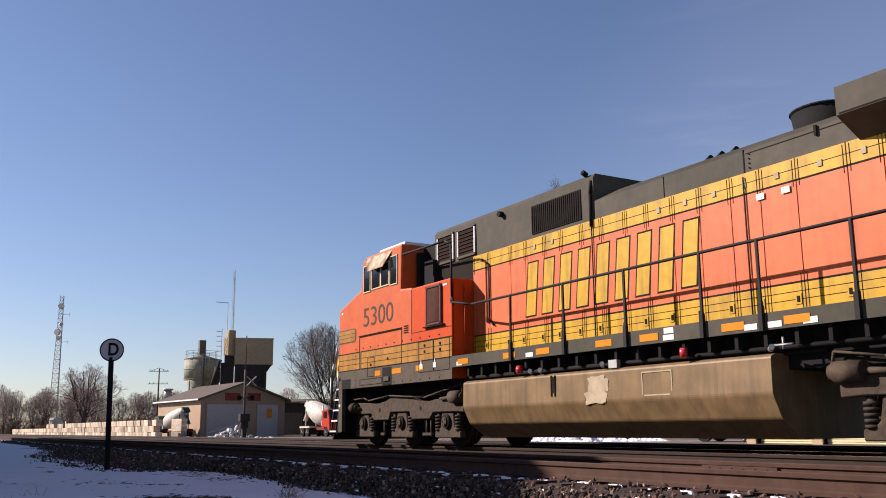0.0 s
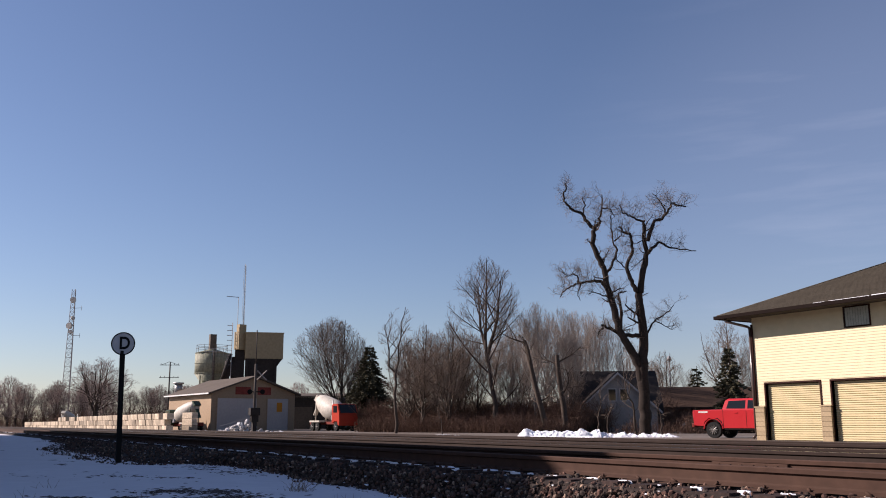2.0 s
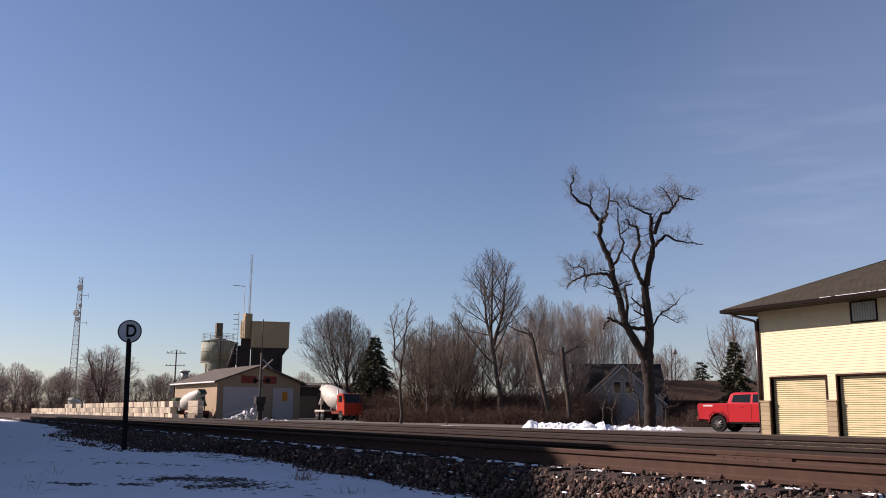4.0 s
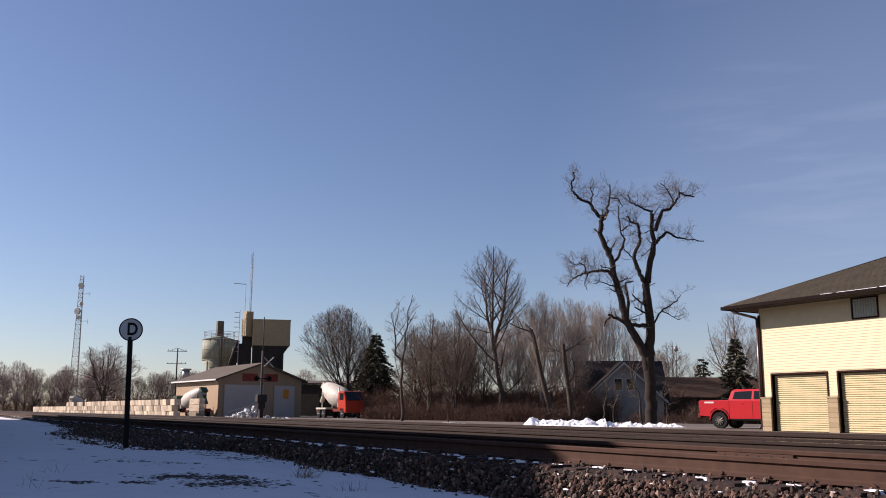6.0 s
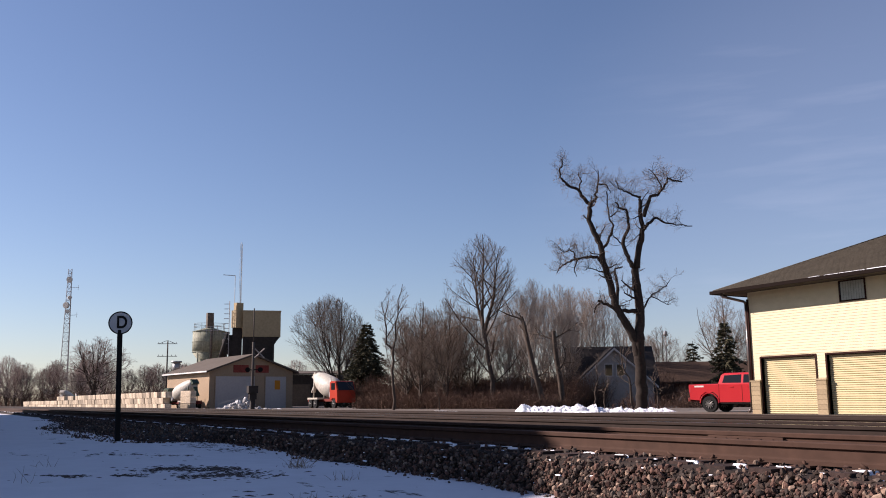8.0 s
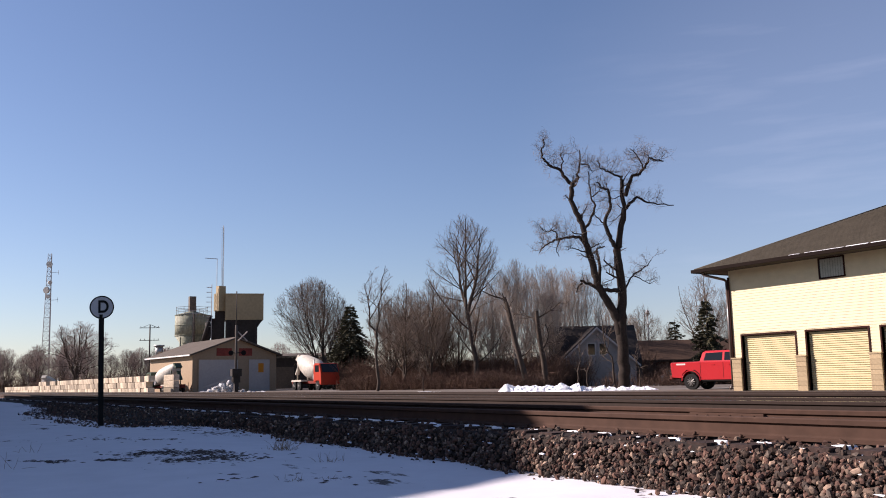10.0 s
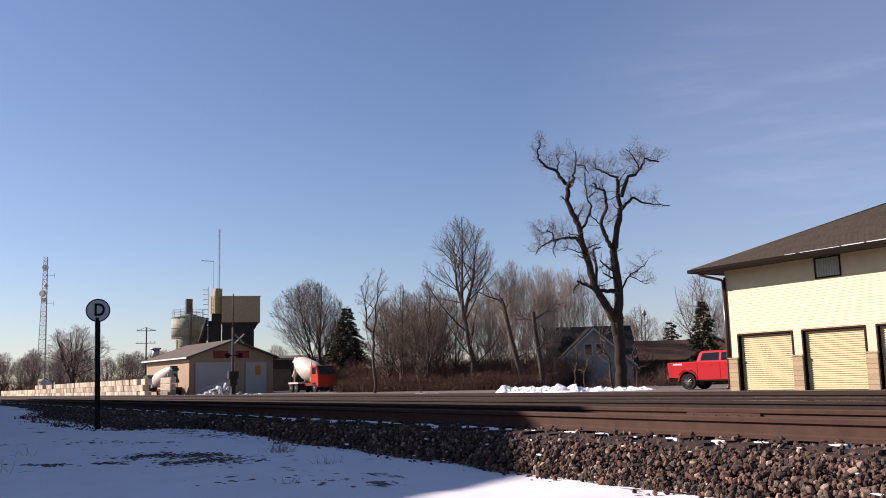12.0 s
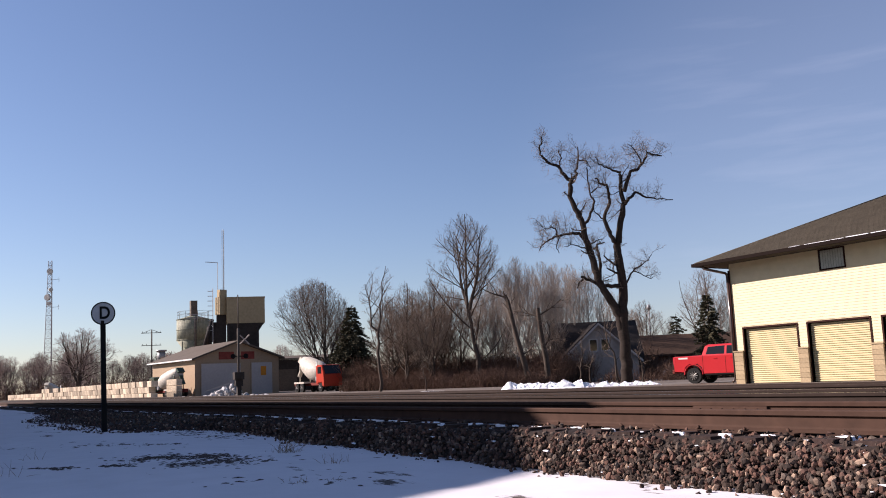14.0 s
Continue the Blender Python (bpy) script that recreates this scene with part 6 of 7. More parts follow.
def build_mixer(name, at, cab_paint, label, chute_paint):
    g = thing(name, label, "truck", at, "mixer trucks")
    bm = bmesh.new()
    box(bm, -4.2, 4.0, -0.45, 0.45, 0.75, 1.05), box(bm, -4.2, -3.6, -1.0, 1.0, 0.7, 1.2)
    part("chassis", bm, M_DARKRED, g, "dark red chassis")
    bm = bmesh.new()
    for x in (-3.2, -1.85):
        prism(bm, [(x - 0.7, 1.0), (x - 0.6, 1.2), (x + 0.6, 1.2), (x + 0.7, 1.0)], "y", -1.25, 1.25)
    part("mudguard", bm, M_DRUM, g, "pale mudguards")
    bm = bmesh.new()
    prism(bm, [(2.0, 0.9), (2.0, 2.9), (2.3, 3.05), (3.5, 3.0), (3.95, 2.0), (4.05, 1.0), (4.0, 0.6), (3.6, 0.6), (3.4, 1.05), (2.7, 1.05), (2.5, 0.9)], "y", -1.22, 1.22)
    bmesh.ops.bevel(bm, geom=[e for e in bm.edges], offset=0.06, segments=2, affect="EDGES")
    cabm = part("cab", bm, cab_paint, g)
    bm = bmesh.new()
    prism(bm, [(3.56, 2.95), (3.60, 2.96), (4.00, 2.0), (3.96, 2.0)], "y", -1.05, 1.05)
    part("windscreen", bm, M_GLASS, cabm)
    for s in (-1, 1):
        block("side_window", (2.45, 3.4, *sorted((s * 1.215, s * 1.235)), 2.05, 2.8), M_GLASS, cabm)
    bm = bmesh.new()
    prof = [(-3.75, 0.50, 3.62), (-3.4, 0.70, 3.52), (-2.2, 1.08, 3.06), (-0.9, 1.24, 2.62), (0.3, 1.22, 2.34), (1.2, 1.00, 2.16), (1.75, 0.68, 2.06)]
    rings = []
    tilt = radians(-14)
    for x, r, z in prof:
        rings.append([bm.verts.new((x + r * math.sin(k * math.tau / 28) * math.sin(-tilt), r * math.cos(k * math.tau / 28), z + r * math.sin(k * math.tau / 28) * math.cos(tilt))) for k in range(28)])
    for a, b in zip(rings, rings[1:]):
        for k in range(28):
            q = bm.faces.new((a[k], a[(k + 1) % 28], b[(k + 1) % 28], b[k]))
            q.smooth = True
    bm.faces.new(rings[0]), bm.faces.new(rings[-1])
    bmesh.ops.recalc_face_normals(bm, faces=bm.faces)
    part("drum", bm, M_DRUM, g, "dirty white mixing drum")
    bm = bmesh.new()
    prism(bm, [(-4.3, 3.6), (-3.6, 4.2), (-3.3, 4.2), (-3.7, 3.4)], "y", -0.5, 0.5)
    prism(bm, [(-3.9, 3.0), (-4.0, 3.1), (-4.9, 1.9), (-4.8, 1.8)], "y", -0.25, 0.25)
    for y in (-0.7, 0.7):
        tube(bm, (-3.3, y, 1.2), (-3.2, y, 3.4), 0.08, n=6)
    part("chute", bm, chute_paint, g)
    bm = bmesh.new()
    tube(bm, (1.55, -0.9, 1.5), (1.55, 0.9, 1.5), 0.35, n=14), tube(bm, (1.85, -1.0, 1.2), (1.85, -1.0, 3.5), 0.08, n=8)
    part("water_tank", bm, M_SILVER, g)
    for x in (-3.2, -1.85, 3.05):
        for s in (-1, 1):
            wheel(g, x, s * 1.05, 0.5, 0.5, 0.32, 6)
    return g


def build_pickup():
    g = thing("pickup_truck", "bright red crew-cab pickup parked beside the storage building", "pickup", pose(-32.5, 25.3, -0.36, 0, 0, 17) @ Matrix.Diagonal((1.03, 1.03, 1.03, 1)))
    bm = bmesh.new()
    prof = [(-2.75, 0.62), (-2.82, 1.28), (-2.76, 1.36), (-1.24, 1.38), (1.42, 1.37), (2.40, 1.27), (2.68, 1.08), (2.72, 0.55),
            (2.25, 0.50), (2.18, 0.80), (1.95, 0.97), (1.50, 0.97), (1.27, 0.80), (1.20, 0.48), (-1.20, 0.48), (-1.27, 0.80), (-1.50, 0.97), (-1.95, 0.97), (-2.18, 0.80), (-2.25, 0.58)]
    prism(bm, prof, "y", -0.92, 0.92)
    es = [e for e in bm.edges if abs(e.verts[0].co.y - e.verts[1].co.y) < 0.2 and e.verts[0].co.z > 1.0]
    bmesh.ops.bevel(bm, geom=es, offset=0.05, segments=3, affect="EDGES", profile=0.6)
    body = part("body", bm, M_PICKUP, g)
    # cab: four pillars' width of sloping sides under a crowned roof
    bm = bmesh.new()
    low = [bm.verts.new((x, y, 1.372)) for x, y in ((-1.24, -0.89), (1.40, -0.89), (1.40, 0.89), (-1.24, 0.89))]
    mid = [bm.verts.new((x, y, 1.82)) for x, y in ((-1.10, -0.76), (0.66, -0.76), (0.66, 0.76), (-1.10, 0.76))]
    top = [bm.verts.new((x, y, 1.90)) for x, y in ((-0.98, -0.66), (0.48, -0.66), (0.48, 0.66), (-0.98, 0.66))]
    for ra, rb in ((low, mid), (mid, top)):
        for k in range(4):
            bm.faces.new((ra[k], ra[(k + 1) % 4], rb[(k + 1) % 4], rb[k]))
    bm.faces.new(top), bm.faces.new(low[::-1])
    bmesh.ops.recalc_face_normals(bm, faces=bm.faces)
    bmesh.ops.bevel(bm, geom=[e for e in bm.edges if e.verts[0].co.z > 1.7 and e.verts[1].co.z > 1.7], offset=0.03, segments=2, affect="EDGES", profile=0.6)
    part("cab_top", bm, M_PICKUP, g)
    bm = bmesh.new()
    box(bm, -2.62, -1.3, -0.76, 0.76, 1.382, 1.395)
    part("bed_cover", bm, M_BLACK, g)
    for s in (-1, 1):
        for name, pts in (("side_window", [(-1.02, 1.42), (-0.93, 1.78), (-0.06, 1.81), (-0.06, 1.41)]), ("side_window", [(0.06, 1.41), (0.06, 1.81), (0.58, 1.79), (1.05, 1.41)])):
            bm = bmesh.new()
            vs = [bm.verts.new((x, s * (0.898 - 0.29 * (z - 1.372)), z)) for x, z in pts]
            vs2 = [bm.verts.new((x, s * (0.870 - 0.29 * (z - 1.372)), z)) for x, z in pts]
            bm.faces.new(vs), bm.faces.new(vs2[::-1])
            for k in range(4):
                bm.faces.new((vs[k], vs2[k], vs2[(k + 1) % 4], vs[(k + 1) % 4]))
            bmesh.ops.recalc_face_normals(bm, faces=bm.faces)
            part(name, bm, M_GLASS, body)
        blocks("door_handle", [(x, x + 0.18, *sorted((s * 0.92, s * 0.945)), 1.20, 1.235) for x in (-0.62, 0.28)], M_PICKUP, body)
        bm = bmesh.new()
        box(bm, -1.2, -1.185, *sorted((s * 0.91, s * 0.924)), 0.52, 1.37), box(bm, -0.005, 0.01, *sorted((s * 0.91, s * 0.924)), 0.52, 1.3), box(bm, 1.1, 1.115, *sorted((s * 0.91, s * 0.924)), 0.52, 1.3)
        part("door_seam", bm, M_LINE, body)
        block("mirror", (0.95, 1.1, *sorted((s * 0.93, s * 1.12)), 1.38, 1.56), M_PICKUP, body, "", 0.02)
        block("side_step", (-1.1, 1.15, *sorted((s * 0.86, s * 0.98)), 0.40, 0.46), M_BLACK, g, "", 0.01)
        block("decal", (-2.5, -2.0, *sorted((s * 0.918, s * 0.9225)), 1.22, 1.30), M_WHITE, body, "small pale side decal")
        block("tail_lamp", (-2.80, -2.70, *sorted((s * 0.78, s * 0.925)), 0.98, 1.34), M_RED, body)
        bm = bmesh.new()
        for cx in (-1.72, 1.72):
            for k in range(9):
                a, b = math.pi * k / 9, math.pi * (k + 1) / 9
                tube(bm, (cx + 0.5 * math.cos(a), s * 0.925, 0.44 + 0.5 * math.sin(a)), (cx + 0.5 * math.cos(b), s * 0.925, 0.44 + 0.5 * math.sin(b)), 0.03, n=5)
        part("arch_trim", bm, M_PICKUP, body)
        for x in (-1.72, 1.72):
            wheel(g, x, s * 0.80, 0.39, 0.39, 0.26, 10)
    block("rear_bumper", (-2.92, -2.78, -0.85, 0.85, 0.52, 0.72), M_DARKRED, g, "dark red rear bumper", 0.03)
    bm = bmesh.new()
    box(bm, -2.4, 2.4, -0.6, 0.6, 0.36, 0.52)
    part("underbody", bm, M_BLACK, g)


M_BROWNROOF = mat("brown_house_shingles", (0.085, 0.050, 0.034), 0.95, vary=0.35, grain=6, stain=0.7, bump=0.3)
M_PALECAR = mat("pale_blue_car_paint", (0.075, 0.085, 0.105), 0.3, vary=0.1, bump=0.0)
M_VAN = mat("dark_car_paint", (0.018, 0.019, 0.022), 0.25, vary=0.1, bump=0.0)


def build_house():
    g = thing("house", "small weathered grey clapboard house with a dark steep roof", "house", pose(-62.6, 37.9, -0.4, 0, 0, 58))
    # local x runs along the gable wall, y goes back from it
    W, E, R = 6.6, 2.0, 5.0
    bm = bmesh.new()
    prism(bm, [(0, 0), (0, E), (W / 2, R), (W, E), (W, 0)], "y", 0, 7.0)
    part("wall", bm, M_HOUSE, g)
    for k in range(24):
        bm = bmesh.new()
        z = 0.2 * k
        a = 0 if z < E else (z - E) / (R - E) * W / 2
        if W / 2 - a > 0.2:
            prism(bm, [(-0.025, z), (-0.005, z + 0.2), (-0.003, z)], "x", a, W - a)
            part("clapboard", bm, M_HOUSE, g)
    bm = bmesh.new()
    s = (R - E) / (W / 2)
    prism(bm, [(-0.35, E - 0.35 * s), (W / 2, R), (W + 0.35, E - 0.35 * s), (W + 0.35, E - 0.35 * s + 0.16), (W / 2, R + 0.18), (-0.35, E - 0.35 * s + 0.16)], "y", -0.3, 7.2)
    part("roof", bm, M_DARKROOF, g, "dark shingle roof")
    for side in (0, 1):
        bm = bmesh.new()
        e = W + 0.35 if side else -0.35
        prism(bm, [(e, E - 0.35 * s - 0.10), (W / 2, R - 0.10), (W / 2, R + 0.10), (e, E - 0.35 * s + 0.10)], "y", -0.33, -0.303)
        part("rake_board", bm, M_PALEDOOR, g, "pale board along the gable's edge")
    bm = bmesh.new()
    prism(bm, [(2.5, 0), (2.5, 2.4), (5.5, 5.5), (8.5, 2.4), (8.5, 0)], "x", -0.3, 7.6)
    part("wing", bm, M_DARKROOF, g, "dark rear wing")
    for x, z, w, h in ((1.7, 0.35, 0.62, 1.3), (2.5, 2.7, 0.6, 0.95), (3.5, 2.7, 0.6, 0.95)):
        bm = bmesh.new()
        for q in ((x - 0.08, x, z, z + h), (x + w, x + w + 0.08, z, z + h), (x - 0.08, x + w + 0.08, z + h, z + h + 0.08), (x - 0.08, x + w + 0.08, z - 0.08, z)):
            box(bm, q[0], q[1], -0.06, 0.0, q[2], q[3])
        wn_ = part("window", bm, M_PALEDOOR, g)
        block("pane", (x, x + w, -0.035, -0.027, z, z + h), M_GLASS, wn_)
    block("chimney", (6.2, 6.8, 5.2, 5.8, 4.0, 6.1), M_REDCOAT, g, "brick chimney", 0.01)
    # low brown house farther back, and cars parked between
    h = thing("house", "low brown house behind bare shrubs", "house", pose(-69.6, 48.8, -0.4, 0, 0, 59.3))
    bm = bmesh.new()
    box(bm, 0, 16, 0.9, 6.0, 0, 2.35)
    part("wall", bm, M_REDCOAT, h)
    bm = bmesh.new()
    prism(bm, [(-0.9, 2.15), (3.2, 4.2), (7.0, 2.3), (7.0, 2.45), (3.2, 4.4), (-0.9, 2.33)], "x", -0.5, 16.5)
    part("roof", bm, M_BROWNROOF, h, "plain brown roof")
    for x, y, turn, paint, lab in ((-51.0, 41.3, 20, M_PALECAR, "pale blue saloon car parked beside the pickup"),):
        c = thing("car", lab, "car", pose(x, y, -0.4, 0, 0, turn) @ Matrix.Diagonal((0.9, 0.9, 0.84, 1)))
        bm = bmesh.new()
        tall = 1.72 if paint is M_VAN else 1.4
        prism(bm, [(-2.2, 0.35), (-2.25, 0.95), (-1.9, 1.0), (-1.6, tall), (0.6, tall), (1.2, 1.0), (2.2, 0.85), (2.25, 0.35)], "y", -0.85, 0.85)
        bmesh.ops.bevel(bm, geom=list(bm.edges), offset=0.11, segments=3, affect="EDGES")
        part("body", bm, paint, c)
        for s in (-1, 1):
            block("side_window", (-1.5, 0.6, *sorted((s * 0.845, s * 0.86)), 1.0, tall - 0.12), M_GLASS, c)
            for xx in (-1.4, 1.4):
                wheel(c, xx, s * 0.78, 0.33, 0.33, 0.2, 6)


def build_yard_shed():
    g = thing("shed", "low dark shed beyond the yard", "shed", pose(-136.5, 38.5, -0.4, 0, 0, 59))
    bm = bmesh.new()
    box(bm, 0, 9, 0, 6, 0, 4.9)
    part("wall", bm, M_PLANTDARK, g)
    bm = bmesh.new()
    prism(bm, [(-0.4, 4.9), (6.4, 5.5), (6.4, 5.7), (-0.4, 5.1)], "x", -0.4, 9.4)
    part("roof", bm, M_SHOPROOF, g, "grey lean-to roof")
    bm = bmesh.new()
    box(bm, 1.0, 4.2, -0.05, -0.003, 0, 3.4)
    part("shed_door", bm, M_SHOPROOF, g, "weathered grey door")


def build_block_wall():
    g = thing("block_wall", "long wall of stacked weathered concrete blocks", "wall", pose(-95.0, 11.5, -0.36, 0, 0, 182.4))
    bm = bmesh.new()
    box(bm, 0.02, 1.48, 0, 0.7, 0.015, 0.735, bevel=0.035)
    rnd = random.Random(2)
    first = None
    bm2 = bm
    for row in range(3):
        for k in range(64):
            x = 1.5 * k + (0.75 if row == 1 else 0)
            if row == 2 and (k > 40 or rnd.random() < 0.12):
                continue
            m = pose(x, rnd.uniform(-0.05, 0.05), 0.62 * row, 0, 0, rnd.uniform(-1, 1)) @ Matrix.Diagonal((1, 1, 0.83, 1))
            if first is None:
                first = part("block", bm2, M_CONCRETE, g, at=m)
            else:
                share("block", first, g, m)
    d = thing("block_stack", "short stack of grey concrete blocks by the shop", "blocks", pose(-96.2, 12.6, -0.36, 0, 0, 20))
    for z in (0.0, 0.65, 1.3):
        share("block", first, d, pose(0, 0, z) @ Matrix.Diagonal((1.2, 1, 0.86, 1)))


M_MAST = mat("weathered_mast_steel", (0.30, 0.27, 0.26), 0.7, vary=0.3, bump=0.0)


def build_poles():
    # lattice radio mast with dishes
    g = thing("radio_mast", "tall steel lattice mast with round dishes", "mast", pose(-281.0, 25.5, -0.4))
    legs = [(1.05 * math.cos(a), 1.05 * math.sin(a)) for a in (0.3, 2.4, 4.5)]
    Hm = 39.5
    bm = bmesh.new()
    for x, y in legs:
        tube(bm, (x * 1.5, y * 1.5, 0), (x * 0.6, y * 0.6, Hm), 0.11, 0.08, n=5)
    n = 30
    for k in range(n):
        a, b = k / n, (k + 1) / n
        for i in range(3):
            p, q = legs[i], legs[(i + 1) % 3]
            s0, s1 = 1.5 - 0.9 * a, 1.5 - 0.9 * b
            tube(bm, (p[0] * s0, p[1] * s0, Hm * a), (q[0] * s1, q[1] * s1, Hm * b), 0.05, n=4)
            tube(bm, (p[0] * s0, p[1] * s0, Hm * a), (q[0] * s0, q[1] * s0, Hm * a), 0.05, n=4)
    part("lattice", bm, M_MAST, g)
    for z, r, o in ((36.3, 0.85, (0.9, -0.3)), (28.8, 0.95, (0.8, -0.8)), (31.0, 0.6, (0.9, 0)), (27.0, 0.6, (0.9, -0.4))):
        bm = bmesh.new()
        d = Vector((o[0], o[1], 0)).normalized()
        tube(bm, d * 0.9 + Vector((0, 0, z)), d * 1.5 + Vector((0, 0, z)), r, r * 0.92, n=20)
        part("dish", bm, M_DRUM, g, "round microwave dish")
    bm = bmesh.new()
    for z in (34, 26):
        tube(bm, (0, 0, z), (0.5, 2.4, z + 0.2), 0.07, n=4), tube(bm, (0.5, 2.2, z - 0.6), (0.5, 2.2, z + 0.8), 0.06, n=4)
    part("bracket", bm, M_SILVER, g)
    # utility poles
    u = thing("utility_pole", "wooden utility pole with two crossarms", "pole", pose(-164.5, 27.0, -0.4), "utility poles")
    bm = bmesh.new()
    tube(bm, (0, 0, 0), (0, 0, 11.6), 0.17, 0.11, n=8)
    part("shaft", bm, M_POLE, u)
    for z in (11.1, 8.9):
        bm = bmesh.new()
        d = Vector((0.4, 0.92, 0))
        tube(bm, d * -1.7 + Vector((0.15, -0.1, z)), d * 1.7 + Vector((0.15, -0.1, z)), 0.07, n=4)
        for s in (-1.5, -0.8, 0.8, 1.5):
            tube(bm, d * s + Vector((0.15, -0.1, z)), d * s + Vector((0.15, -0.1, z + 0.3)), 0.05, n=6)
        if z > 10:
            tube(bm, d * -1.5 + Vector((0.15, -0.1, z)), (0.15, -0.1, z + 0.6), 0.04, n=4), tube(bm, d * 1.5 + Vector((0.15, -0.1, z)), (0.15, -0.1, z + 0.6), 0.04, n=4)
        part("crossarm", bm, M_POLE, u)
    # street lamp far behind the pickup
    l = thing("street_lamp", "tall thin lamp post with a small head", "lamp", pose(-83.2, 68.1, -0.4))
    bm = bmesh.new()
    tube(bm, (0, 0, 0), (0, 0, 8.4), 0.11, 0.08, n=6)
    part("post", bm, M_SILVER, l)
    bm = bmesh.new()
    tube(bm, (0, 0, 8.3), (0, 0, 8.9), 0.35, 0.1, n=8)
    part("head", bm, M_SILVER, l)
    # crossing signal
    c = thing("crossing_signal", "railway crossing signal with dark twin lamps and a relay box", "signal", pose(-78.6, 14.5, -0.36))
    r = Vector((0.37, 0.93, 0))
    bm = bmesh.new()
    tube(bm, (0, 0, 0), (0, 0, 6.0), 0.11, n=10), tube(bm, (0, 0, 6.0), (0, 0, 9.0), 0.055, n=6)
    part("mast", bm, M_POLE, c)
    bm = bmesh.new()
    tube(bm, r * -0.55 + Vector((0, 0, 3.55)), r * 0.75 + Vector((0, 0, 3.55)), 0.05, n=6)
    for s in (-0.45, 0.65):
        tube(bm, r * s + Vector((0, 0, 3.55)), r * s + Vector((0.35, -0.14, 3.55)), 0.17, n=16)
        tube(bm, r * s + Vector((0.0, 0, 3.55)), r * s + Vector((-0.02, 0.01, 3.55)), 0.22, n=20)
    part("lamp_pair", bm, M_BLACK, c, "black twin flasher lamps")
    bm = bmesh.new()
    for s in (-1, 1):
        a, b = r * -0.42 + Vector((-0.1, 0.04, 5.0 - s * 0.42)) + r * 0.55, r * 0.42 + Vector((-0.1, 0.04, 5.0 + s * 0.42)) + r * 0.55
        tube(bm, a, b, 0.06, n=4)
    part("crossbuck", bm, M_HOUSE, c, "white crossed boards")
    bm = bmesh.new()
    box(bm, -0.35, 0.3, -0.42, 0.45, 1.5, 2.15, bevel=0.04), box(bm, -0.25, 0.2, -0.3, 0.34, 0.95, 1.5), box(bm, -0.2, 0.2, -0.15, 0.2, 0, 0.95)
    part("gate_mechanism", bm, M_PLANTDARK, c, "dark gate mechanism box")
    bm = bmesh.new()
    prism(bm, [(-2.9, 0.55), (0.0, 1.35), (0.0, 1.5), (-2.9, 0.62)], "y", -0.05, 0.05)
    part("gate_arm", bm, M_PALEDOOR, c, at=pose(0, 0, 0, 0, 0, 68))
    # rubble and snow heap by the shop
    rnd = random.Random(8)
    bm = bmesh.new()
    for k in range(90):
        p = Vector((rnd.gauss(0, 1.0), rnd.gauss(0, 1.5), 0))
        h = max(0, 1.3 - 0.6 * p.length)
        q = p + Vector((0, 0, rnd.uniform(0, h)))
        m = Matrix.Translation(q) @ Euler((rnd.random() * 3, rnd.random() * 3, rnd.random() * 3)).to_matrix().to_4x4() @ Matrix.Diagonal((rnd.uniform(0.12, 0.4), rnd.uniform(0.1, 0.3), rnd.uniform(0.08, 0.25), 1))
        bmesh.ops.create_icosphere(bm, subdivisions=1, radius=1, matrix=m)
    tagged(part("rubble_heap", bm, M_RUBBLE, at=pose(-88, 16.5, -0.4)), "heap of broken concrete dusted with snow", "rubble", kind="stuff")


M_RUBBLE = mat("snowy_rubble", (0.55, 0.54, 0.53), 0.9, vary=0.5, grain=3, stain=1, bump=0.2, island=0.4, tint=(0.25, 0.22, 0.19))


